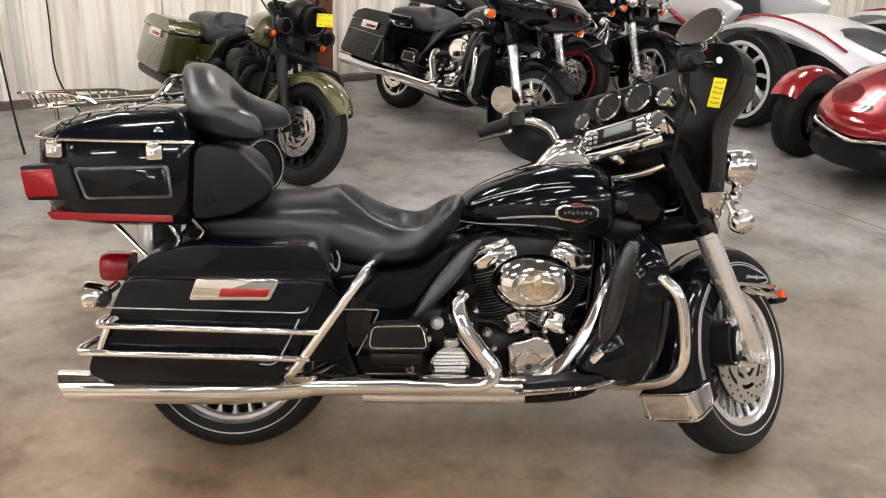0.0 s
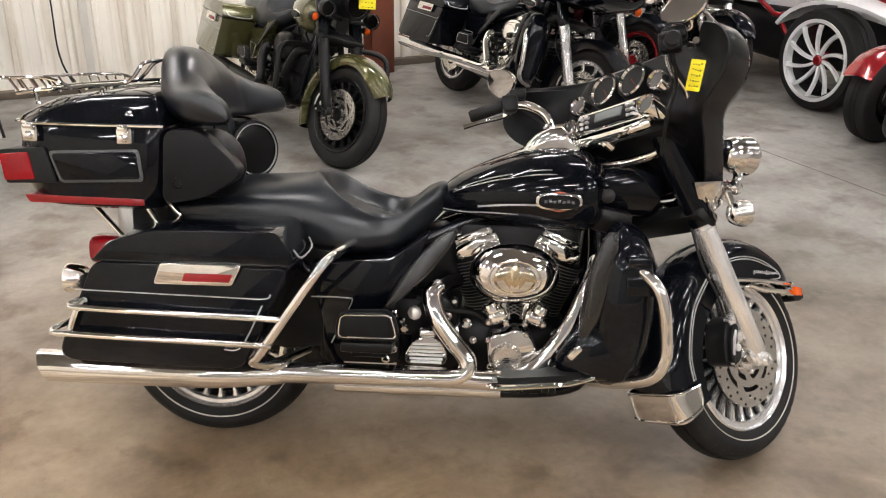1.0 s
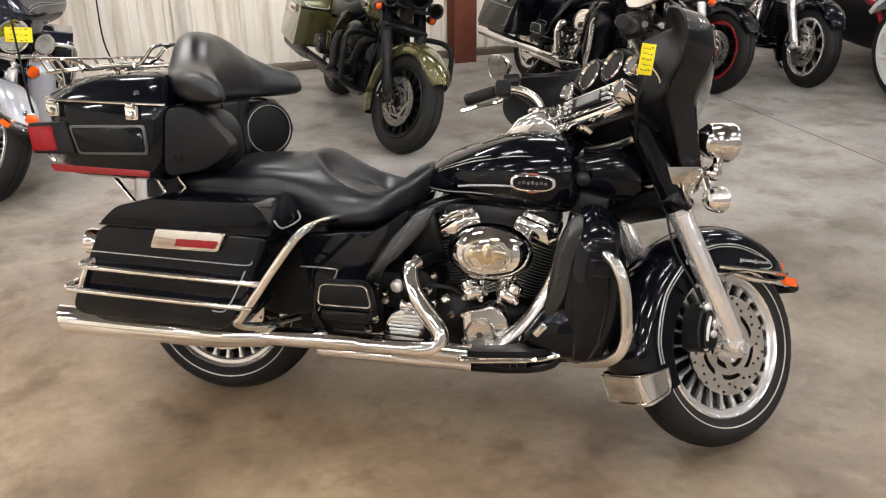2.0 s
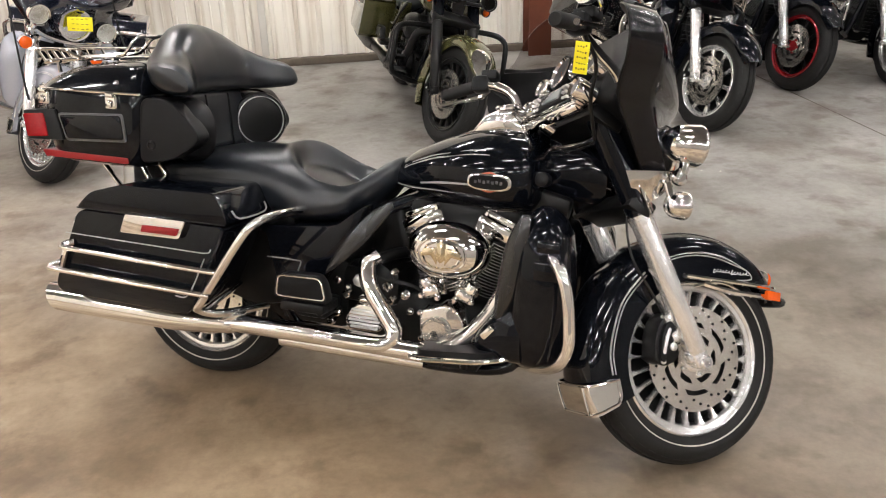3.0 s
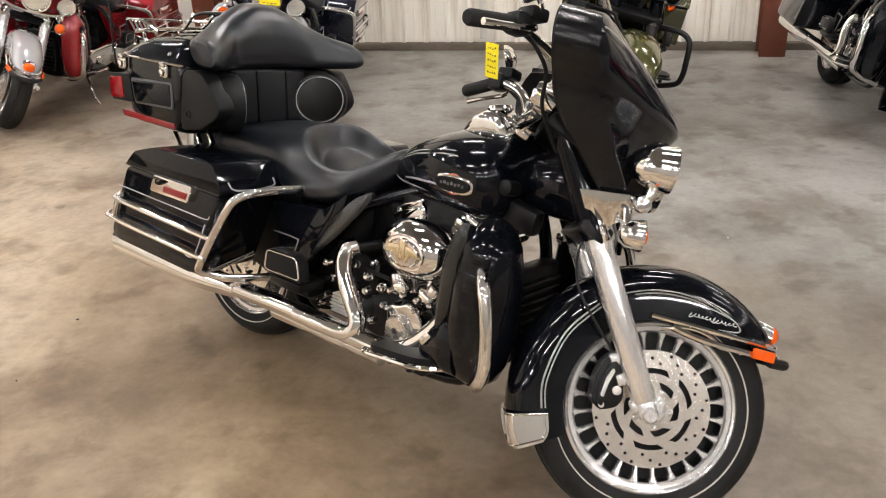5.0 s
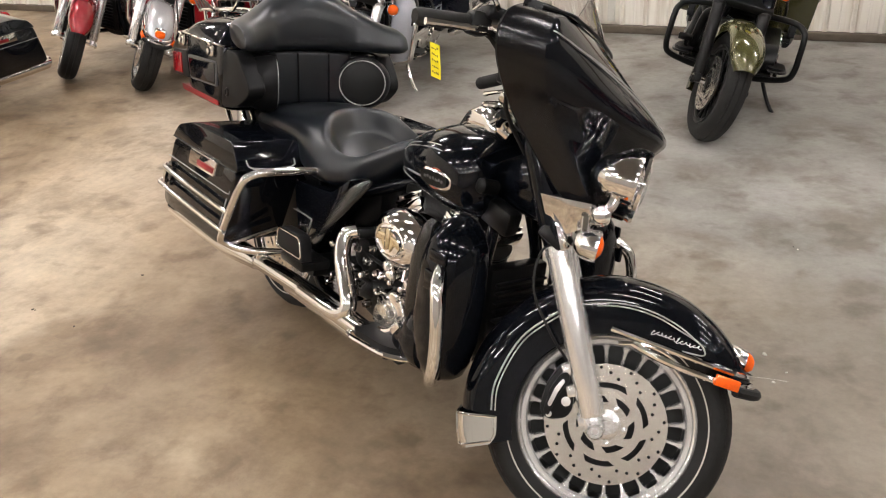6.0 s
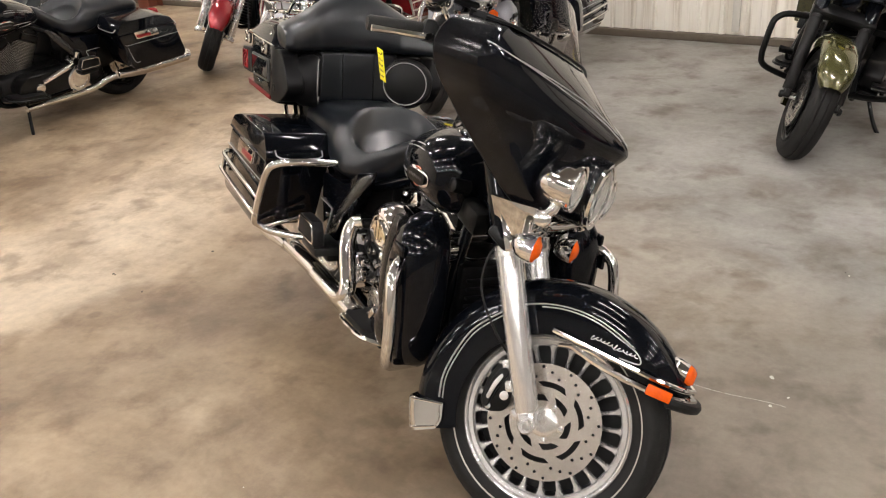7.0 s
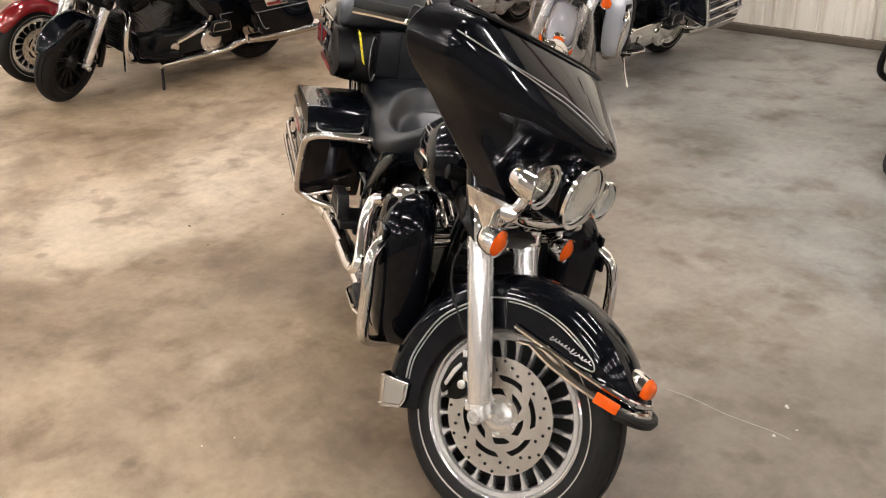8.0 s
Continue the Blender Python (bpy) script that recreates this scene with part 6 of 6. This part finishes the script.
            lamp(fg, "turn_signal", (1.42, s * 0.40, 0.86), 0.032, 0.05, None, (1, 0, 0), AMBER, label="amber turn signal")
        bm = B()
        rings(bm, [[Vector((1.40 - 0.05 * v - 0.10 * (y / 0.3) ** 2, y, 1.105 + 0.12 * v * (1 - (y / 0.34) ** 4))) for y in lin(-0.3, 0.3, 21)] for v in (0, 0.33, 0.66, 1)], closed=False, cap=False)
        bmesh.ops.solidify(bm, geom=bm.faces[:], thickness=0.004)
        part("windscreen", bm, SMOKE, fg, "short smoked windscreen")
    else:
        lamp(root, "headlamp", (1.44, 0, 0.93), 0.085, 0.12, S, (1, 0, -0.05), label="round headlamp", shell=CHROME if trim is CHROME else WRINKLE)
        bm = B()
        loft(bm, [(1.24, 0, 0.94, 0.08, 0.06, 0.08, 2.4), (1.32, 0, 0.935, 0.1, 0.1, 0.1, 2.2), (1.40, 0, 0.93, 0.092, 0.092, 0.092, 2)], 24)
        part("lamp_nacelle", bm, WRINKLE if trim is not CHROME else CHROME, root, "", S)
        for s in (-1, 1):
            lamp(root, "fog_lamp", (1.40, s * 0.17, 0.86), 0.045, 0.06, S, (1, 0, 0), label="small fog lamp", shell=trim)
            lamp(root, "turn_signal", (1.34, s * 0.20, 0.80), 0.026, 0.04, S, (1, 0, 0), AMBER, label="amber turn signal", shell=trim)
        bm = B()
        tube(bm, [(1.38, -0.17, 0.84), (1.34, 0, 0.82), (1.38, 0.17, 0.84)], 0.012, 8)
        part("lamp_bracket", bm, trim, root, "", S)
        bm = B()
        for s in (-1, 1):
            block(bm, (1.44, s * 0.125, 0.545), (0.012, 0.02, 0.06), 0.003, (0, 29, 0))
        part("fork_reflector", bm, AMBER, root, "amber fork reflector", S)

    # handlebar, grips, levers, mirrors
    hb = B()
    tube(hb, [(0.985, -0.395, 1.077), (1.075, -0.315, 1.105), (1.122, -0.268, 1.098), (1.18, -0.235, 1.07), (1.25, -0.215, 1.02), (1.28, -0.16, 0.95), (1.27, -0.10, 0.90), (1.25, 0, 0.885), (1.20, 0.12, 0.885), (1.195, 0.19, 0.91), (1.185, 0.215, 0.98), (1.165, 0.235, 1.06), (1.122, 0.268, 1.098), (1.075, 0.315, 1.105), (1.005, 0.377, 1.083)], 0.0135, 12, 5)
    bar = part("handlebar", hb, trim, root, "bent handlebar", S)
    for s in (-1, 1):
        bm = B()
        d = Vector((-0.09, s * 0.08, -0.028)).normalized()
        o = Vector((1.07, s * 0.32, 1.104))
        gl = 0.132 if s < 0 else 0.105
        tube(bm, [o, o + d * 0.005, o + d * (gl - 0.007), o + d * gl], [0.014, 0.018, 0.0185, 0.015], 16, 1)
        part("grip", bm, RUBBER, bar, "black rubber grip", S)
        bm = B()
        block(bm, o - d * 0.02, (0.05, 0.055, 0.05), 0.012, (0, 0, -s * 35))
        block(bm, o - d * 0.03 + Vector((0.02, 0, 0.025)), (0.05, 0.06, 0.03), 0.008, (0, 0, -s * 35))
        part("switchgear", bm, PLASTIC, bar, "black switch housing", S)
        bm = B()
        lv = Vector((0.06, s * 0.03, -0.01))
        tube(bm, [o - d * 0.01 + lv * 0.7, o + d * 0.03 + lv, o + d * 0.10 + lv * 0.85, o + d * 0.15 + lv * 0.8], [0.008, 0.0075, 0.006, 0.008], 8)
        part("lever", bm, trim, bar, "hand lever", S)
        bm = B()
        if fairing == "bat":
            mp = Vector((1.095, s * 0.35, 1.188))
            tube(bm, [o - d * 0.03 + Vector((0.02, 0, 0.03)), mp + Vector((0.03, -s * 0.01, -0.045)), mp + Vector((0.012, 0, -0.02))], 0.006, 8)
            st = part("mirror_stem", bm, CHROME, bar, "chrome mirror stem", S)
        else:
            mp = Vector((1.06, s * 0.40, 1.25))
            tube(bm, [o - d * 0.02, mp + Vector((0.03, -s * 0.03, -0.09)), mp + Vector((0.012, 0, -0.02))], 0.006, 8)
            st = part("mirror_stem", bm, trim, bar, "mirror stem", S)
        n = Vector((1, -s * 0.1, 0.3 if s > 0 else -0.22)).normalized()
        ey = Vector((0, 0, 1)).cross(n).normalized()
        ez = n.cross(ey)
        egg = lambda f, d: [mp + n * d + ey * (s * 0.068 * f * math.cos(a)) + ez * (0.044 * f * math.sin(a) * (1 + 0.22 * math.cos(a)) + 0.006 * math.cos(a)) for a in (2 * math.pi * k / 32 for k in range(32))]
        bm = B()
        rings(bm, [egg(0.2, 0.03), egg(0.6, 0.024), egg(0.92, 0.01), egg(1.0, 0.0), egg(0.96, -0.004), egg(0.92, -0.002)])
        mh = part("mirror_shell", bm, trim, st, "teardrop mirror", S)
        bm = B()
        rings(bm, [egg(0.94, -0.0025), egg(0.5, -0.003), egg(0.05, -0.0032)])
        part("mirror_glass", bm, MIRROR, mh, "mirror glass", S)
        # cables
        bm = B()
        tube(bm, [o - d * 0.03, (1.165, s * 0.25, 1.04), (1.18, s * 0.2, 0.96), (1.24, s * 0.12, 0.88)], 0.005, 8)
        part("cable", bm, RUBBER, bar, "black control cable", S)
    if stand:
        bm = B()
        tube(bm, [(0.98, 0.20, 0.26), (1.02, 0.27, 0.14), (1.05, 0.33, 0.075), (1.06, 0.39, 0.075)], 0.011, 8)
        block(bm, (1.06, 0.40, 0.077), (0.07, 0.04, 0.008), 0.003, (-11, 0, 0))
        part("side_stand", bm, accent, root, "side stand swung down")
    flatten(root)
    return root, S

# ---- the motorcycles in the hall ----
PARKED = "motorcycles parked in the hall"
touring, S = motorcycle("touring_motorcycle", (-0.5638, 2.24), 8.5, "gloss black touring motorcycle with chrome trim, leaning on its stand", spokes=24)
olive, S_olive = motorcycle("bagger_motorcycle", (-2.05, 6.08), -49.5, "olive green cruiser with black engine and panniers", steer=18, paint=GREEN, trim=WRINKLE, forkmat=WRINKLE, fairing=None, tourpak=False, lowers=False, rails=False,
           spokes=16, rim=WRINKLE, spoke=WRINKLE, pipe=WRINKLE, accent=WRINKLE, whiteline=False, guard=WRINKLE, slim=False, group=PARKED)
motorcycle("bagger_motorcycle", (-0.74, 6.95), -48.0, "gloss black bagger with chrome fork and exhaust", steer=10, fairing="shark", tourpak=False, lowers=True, rails=False, spokes=10, whiteline=False, slim=False, group=PARKED)
motorcycle("cruiser_motorcycle", (0.2, 8.5), -46, "dark cruiser with chrome forks and alloy wheels", steer=-12, fairing=None, tourpak=False, lowers=False, rails=False, spokes=9, whiteline=False, slim=False, group=PARKED)
motorcycle("cruiser_motorcycle", (-0.45, 8.12), -46, "black cruiser with a red front rim", steer=5, fairing="shark", tourpak=False, lowers=False, rails=False, spokes=9, rim=REDPAINT, spoke=WRINKLE, whiteline=False, slim=False, group=PARKED)
blue, S_blue = motorcycle("touring_motorcycle", (-3.87, 4.55), -47, "midnight blue touring motorcycle with pale silver front mudguard", steer=34, paint=BLUEBLACK, fendermat=ICE, lowermat=ICE, group=PARKED)
motorcycle("touring_motorcycle", (-5.30, 3.63), -47, "red touring motorcycle with a grey front mudguard", steer=40, paint=REDPAINT, fendermat=GREYPAINT, tourpak=False, group=PARKED)
motorcycle("cruiser_motorcycle", (-6.04, 3.21), -47, "red cruiser with chrome forks", steer=40, paint=REDPAINT, tourpak=False, fairing=None, lowers=False, rails=False, spokes=20, group=PARKED)
motorcycle("bagger_motorcycle", (-4.6, 1.3), -49, "gloss black bagger with black wheels and round chrome engine cover", steer=30, tourpak=False, fairing="shark", lowers=False, rails=False, spokes=12, whiteline=False, slim=False, rim=WRINKLE, spoke=WRINKLE, accent=WRINKLE, discs=False, group=PARKED)
motorcycle("cruiser_motorcycle", (-5.25, 0.87), -49, "red cruiser with chrome forks beside a black bagger", steer=8, paint=REDPAINT, tourpak=False, fairing=None, lowers=False, rails=False, spokes=20, group=PARKED)
tag_at = touring.matrix_world @ S @ Vector((1.042, -0.405, 0.995))
card(Matrix.Translation(tag_at) @ pose(0, 0, 0, 2, 5, 8), 0.034, 0.076, 5)

for bike, turn, p, size in ((olive, S_olive, (1.475, 0.03, 0.955), (0.11, 0.075)), (blue, S_blue, (1.56, 0.0, 0.90), (0.13, 0.075))):
    card(Matrix.Translation(bike.matrix_world @ turn @ Vector(p)) @ pose(0, 0, 0, -6, 6, 43), *size, 3)


# ---- three-wheelers ----
def car_wheel(root, c, R, rim_r, width, out, n, rim_mat, cap_mat):
    """A broad wheel with twisted spokes; out is the way its face looks."""
    o, a = Vector(c), Vector(out).normalized()
    h = width / 2
    g = thing("wheel", ID, "", "")
    g.parent = root
    bm = B()
    prof = [(rim_r, -h), (rim_r + 0.01, -h), (R - 0.02, -h * 0.98), (R - 0.006, -h * 0.85), (R, -h * 0.6), (R, -h * 0.25), (R - 0.006, -h * 0.23), (R - 0.006, -h * 0.17), (R, -h * 0.15)]
    lathe(bm, prof + [(r, -y) for r, y in prof[::-1]], o, a, 56, cap=False)
    part("tyre", bm, RUBBER, g, "black tyre")
    bm = B()
    lathe(bm, [(rim_r + 0.008, h * 0.98), (rim_r + 0.006, h * 1.04), (rim_r - 0.020, h * 1.02), (rim_r - 0.032, h * 0.6)], o, a, 56, cap=False)
    rm = part("rim", bm, rim_mat, g)
    bm = B()
    lathe(bm, [(rim_r - 0.032, h * 0.6), (rim_r - 0.05, -h)], o, a, 56, cap=False)
    part("barrel", bm, SHEEN, rm, "dark inner barrel")
    u = a.cross(Vector((0, 0, 1))).normalized()
    w = u.cross(a)
    for k in range(n):
        t0 = 2 * math.pi * k / n
        bm = B()
        rows = []
        for t in lin(0, 1, 5):
            r = 0.04 + (rim_r - 0.07) * t
            an = t0 + 0.35 * t
            e = math.cos(an) * u + math.sin(an) * w
            tn = -math.sin(an) * u + math.cos(an) * w
            hw = 0.012 + 0.005 * t
            c0 = o + e * r + a * (h * (0.55 + 0.35 * t))
            rows.append([c0 - tn * hw, c0 + tn * hw, c0 + tn * hw * 0.8 + a * 0.022, c0 - tn * hw * 0.8 + a * 0.022])
        rings(bm, rows)
        part("spoke", bm, rim_mat, rm)
    bm = B()
    lathe(bm, [(0.045, h * 0.3), (0.042, h * 0.75), (0.03, h * 0.85), (0.005, h * 0.87)], o, a, 20)
    part("hub_cap", bm, cap_mat, g, "hub cap")
    return g


def open_three_wheeler(m):
    """White open roadster on three wheels with red tubing and white rims."""
    root = thing("three_wheeler", m, "white and black open three-wheeler with white rims and red stripes", "three-wheeler")
    for s in (-1, 1):
        car_wheel(root, (0, s * 0.78, 0.37), 0.37, 0.295, 0.25, (0, s, 0), 10, WHITEPAINT, REDPAINT)
    car_wheel(root, (-2.4, 0, 0.37), 0.37, 0.30, 0.3, (0, -1, 0), 10, WHITEPAINT, REDPAINT)
    bm = B()
    loft(bm, [(-2.0, 0, 0.45, 0.25, 0.2, 0.2, 3), (-1.5, 0, 0.48, 0.52, 0.25, 0.3, 3.5), (-0.7, 0, 0.45, 0.58, 0.2, 0.3, 3.5), (0.1, 0, 0.5, 0.5, 0.28, 0.3, 3), (0.75, 0, 0.46, 0.36, 0.2, 0.22, 3), (1.05, 0, 0.42, 0.2, 0.08, 0.1, 3)], 28)
    part("tub", bm, PLASTIC, root, "black lower body")
    bm = B()
    loft(bm, [(-0.25, 0, 0.72, 0.5, 0.10, 0.1, 3), (0.2, 0, 0.68, 0.48, 0.10, 0.12, 3), (0.7, 0, 0.58, 0.40, 0.08, 0.10, 3), (1.0, 0, 0.52, 0.22, 0.05, 0.06, 3), (1.12, 0, 0.5, 0.1, 0.03, 0.03, 3)], 24)
    part("hood", bm, WHITEPAINT, root, "white pointed hood")
    for s in (-1, 1):
        rows = []
        for t in lin(0, 1, 13):
            a = radians(150 - 118 * t)
            x = 0.50 * math.cos(a) + 0.46 * t * t
            z = 0.40 + 0.47 * math.sin(a) - 0.02 * t
            rows.append([Vector((x, s * (0.62 + 0.30 * v - 0.30 * t * t * v * 0.4), z - 0.05 * v * v)) for v in lin(0, 1, 7)])
        fd = part("front_fender", sheet(B(), rows, 0.03), WHITEPAINT, root, "white swept fender")
        stripe(fd, [rows[i][3] + Vector((0, 0, 0.022)) for i in range(3, 12, 2)], 0.012, material=REDPAINT, name="red_stripe", label="red stripe")
        bm = B()
        prism(bm, rounded([(-1.6, 0.62), (-0.55, 0.66), (-0.4, 0.86), (-0.62, 0.92), (-1.2, 0.84), (-1.7, 0.8)], 0.06), s * 0.5, s * 0.62, 0.03)
        part("side_panel", bm, WHITEPAINT, root, "white side panel")
        bm = B()
        tube(bm, [(-0.35, s * 0.66, 0.72), (-0.62, s * 0.70, 0.60), (-0.80, s * 0.70, 0.66), (-1.25, s * 0.62, 0.80)], 0.022, 10, 3)
        tube(bm, [(-0.62, s * 0.70, 0.60), (-0.5, s * 0.66, 0.42), (-0.15, s * 0.6, 0.36)], 0.02, 10, 3)
        part("side_bar", bm, REDPAINT, root, "red tubular side bar")
        bm = B()
        block(bm, (-1.15, s * 0.27, 0.78), (0.16, 0.46, 0.5), 0.06, (0, -14, 0), 3)
        block(bm, (-0.9, s * 0.27, 0.56), (0.5, 0.46, 0.14), 0.05, None, 3)
        part("seat", bm, LEATHER, root, "black bucket seat")
        bm = B()
        tube(bm, [(-1.35, s * 0.12, 0.7), (-1.38, s * 0.14, 1.1), (-1.36, s * 0.27, 1.2), (-1.38, s * 0.40, 1.1), (-1.35, s * 0.42, 0.7)], 0.028, 10)
        part("roll_hoop", bm, WRINKLE, root, "black roll hoop")
        bm = B()
        loft(bm, [(0.86, s * 0.18, 0.57, 0.05, 0.03, 0.03, 2.4), (0.93, s * 0.175, 0.555, 0.05, 0.025, 0.025, 2.4), (0.97, s * 0.17, 0.545, 0.03, 0.015, 0.015, 2.4)], 16)
        part("headlamp", bm, GLASS, root, "clear headlamp")
    return root


def sport_trike(m):
    """Red roadster with two front wheels and a bright bumper line."""
    root = thing("sport_trike", m, "metallic red three-wheeled roadster with a black bumper", "three-wheeler")
    for s in (-1, 1):
        car_wheel(root, (0, s * 0.71, 0.29), 0.29, 0.17, 0.17, (0, s, 0), 7, WRINKLE, WRINKLE)
        rows = []
        for t in lin(0, 1, 11):
            a = radians(160 - 130 * t)
            rows.append([Vector((0.345 * math.cos(a), s * (0.61 + 0.21 * v), 0.29 + (0.345 - 0.03 * (2 * v - 1) ** 2) * math.sin(a))) for v in lin(0, 1, 7)])
        part("wheel_fender", sheet(B(), rows, 0.015), REDPAINT, root, "red wheel fender")
        bm = B()
        for z in (0.24, 0.36):
            tube(bm, [(0.12, s * 0.2, z + 0.02), (0.02, s * 0.61, z)], 0.018, 8)
            tube(bm, [(-0.16, s * 0.2, z + 0.02), (-0.02, s * 0.61, z)], 0.018, 8)
        part("suspension_arm", bm, WRINKLE, root, "black suspension arms")
        bm = B()
        loft(bm, [(0.28, s * 0.2, 0.60, 0.10, 0.03, 0.05, 2.5), (0.40, s * 0.2, 0.565, 0.10, 0.03, 0.045, 2.5), (0.47, s * 0.18, 0.53, 0.07, 0.02, 0.03, 2.5)], 18)
        part("headlamp", bm, GLASS, root, "clear headlamp")
        bm = B()
        tube(bm, [(0.36, s * 0.39, 0.405), (0.47, s * 0.33, 0.39), (0.61, s * 0.05, 0.362), (0.615, 0, 0.36)], 0.013, 10)
        part("bumper_trim", bm, CHROME, root, "bright bumper trim")
    bm = B()
    loft(bm, [(-1.5, 0, 0.62, 0.10, 0.08, 0.08, 2.5), (-1.1, 0, 0.62, 0.2, 0.14, 0.14, 2.6), (-0.6, 0, 0.60, 0.24, 0.16, 0.25, 2.8), (-0.2, 0, 0.60, 0.34, 0.18, 0.24, 2.8), (0.15, 0, 0.54, 0.41, 0.15, 0.16, 2.8), (0.42, 0, 0.47, 0.37, 0.10, 0.09, 2.6), (0.55, 0, 0.43, 0.24, 0.07, 0.05, 2.4), (0.60, 0, 0.41, 0.12, 0.03, 0.03, 2.4)], 30)
    part("body", bm, REDPAINT, root, "metallic red bodywork")
    bm = B()
    loft(bm, [(-0.5, 0, 0.3, 0.3, 0.1, 0.14, 3), (0.1, 0, 0.27, 0.42, 0.12, 0.14, 3), (0.42, 0, 0.26, 0.38, 0.1, 0.12, 3), (0.57, 0, 0.27, 0.2, 0.08, 0.09, 3)], 24)
    part("lower_body", bm, PLASTIC, root, "black lower bumper")
    bm = B()
    loft(bm, [(-1.1, 0, 0.80, 0.15, 0.05, 0.06, 2.6), (-0.8, 0, 0.78, 0.19, 0.04, 0.06, 2.6), (-0.5, 0, 0.80, 0.13, 0.05, 0.06, 2.6)], 18)
    part("seat", bm, LEATHER, root, "black saddle")
    car_wheel(root, (-1.7, 0, 0.29), 0.29, 0.2, 0.2, (0, -1, 0), 7, WRINKLE, WRINKLE)
    bm = B()
    tube(bm, [(-0.55, -0.4, 0.98), (-0.35, -0.3, 1.0), (-0.25, 0, 0.92), (-0.35, 0.3, 1.0), (-0.55, 0.4, 0.98)], 0.014, 10)
    part("handlebar", bm, WRINKLE, root, "black handlebar")
    bm = B()
    rings(bm, [[Vector((0.02 - 0.22 * v, y, 0.80 + 0.22 * v * (1 - (y / 0.3) ** 4))) for y in lin(-0.26, 0.26, 13)] for v in (0, 0.5, 1)], closed=False, cap=False)
    bmesh.ops.solidify(bm, geom=bm.faces[:], thickness=0.004)
    part("windscreen", bm, SMOKE, root, "small smoked windscreen")
    flatten(root)
    bm = B()
    lathe(bm, [(0.035, 0), (0.035, 0.006), (0.01, 0.008)], (0.485, 0, 0.535), (0.5, 0, 1), 20)
    part("nose_badge", bm, CHROME, root, "round bright badge")
    return root


HEAD = radians(-54)
open_three_wheeler(Matrix.Translation((2.095 + 0.78 * 0.81, 7.075 + 0.78 * 0.588, FLOOR)) @ Matrix.Rotation(HEAD, 4, "Z"))
sport_trike(Matrix.Translation((2.78, 5.735, FLOOR)) @ Matrix.Rotation(radians(-140), 4, "Z"))


# ---- small things on the floor ----
CHIP = mat("pale_paper_scrap", (0.7, 0.68, 0.62), 0.8, vary=0.1, scale=90)
GRIT = mat("dark_grit", (0.05, 0.045, 0.04), 0.9, vary=0.2, scale=90)
rnd = random.Random(11)


def scrap(name, x, y, size, material, label, category):
    """A crumpled crumb lying on the concrete."""
    bm = B()
    n = 7
    low = [Vector((size * rnd.uniform(0.6, 1.1) * math.cos(2 * math.pi * k / n), size * rnd.uniform(0.35, 0.7) * math.sin(2 * math.pi * k / n), 0)) for k in range(n)]
    rings(bm, [low, [v * 0.8 + Vector((0, 0, size * rnd.uniform(0.15, 0.5))) for v in low]])
    root = thing(name, Matrix.Translation((x, y, FLOOR)) @ Matrix.Rotation(rnd.uniform(0, 6), 4, "Z"), label, category)
    part("crumb", bm, material, root)


for x, y, size in ((0.748, 3.461, 0.011), (0.877, 3.362, 0.008), (0.861, 3.439, 0.006), (0.672, 1.647, 0.005), (0.645, 1.743, 0.004), (0.64, 5.015, 0.008), (0.543, 4.981, 0.006), (0.266, 4.165, 0.006)):
    scrap("paper_scrap", x, y, size, CHIP, "small pale paper scrap lying on the concrete", "litter")
for x, y, size in ((-1.093, 1.764, 0.009), (-1.042, 1.322, 0.008), (-0.803, 1.447, 0.007), (-1.029, 1.329, 0.006), (0.238, 4.171, 0.006)):
    scrap("dirt_crumb", x, y, size, GRIT, "small dark crumb of dirt on the concrete", "litter")

# a hairline scratch in the concrete
bm = B()
line = [Vector((0.60 + 0.30 * t, 3.13 + 0.27 * t + 0.006 * math.sin(9 * t), FLOOR + 0.0006)) for t in lin(0, 1, 14)]
side = Vector((-0.66, 0.75, 0)) * 0.0007
rings(bm, [[p - side, p + side] for p in line], closed=False, cap=False)
bmesh.ops.solidify(bm, geom=bm.faces[:], thickness=0.0005)
structure("floor_scratch", bm, CHIP, ID, "thin pale scratch in the concrete floor")
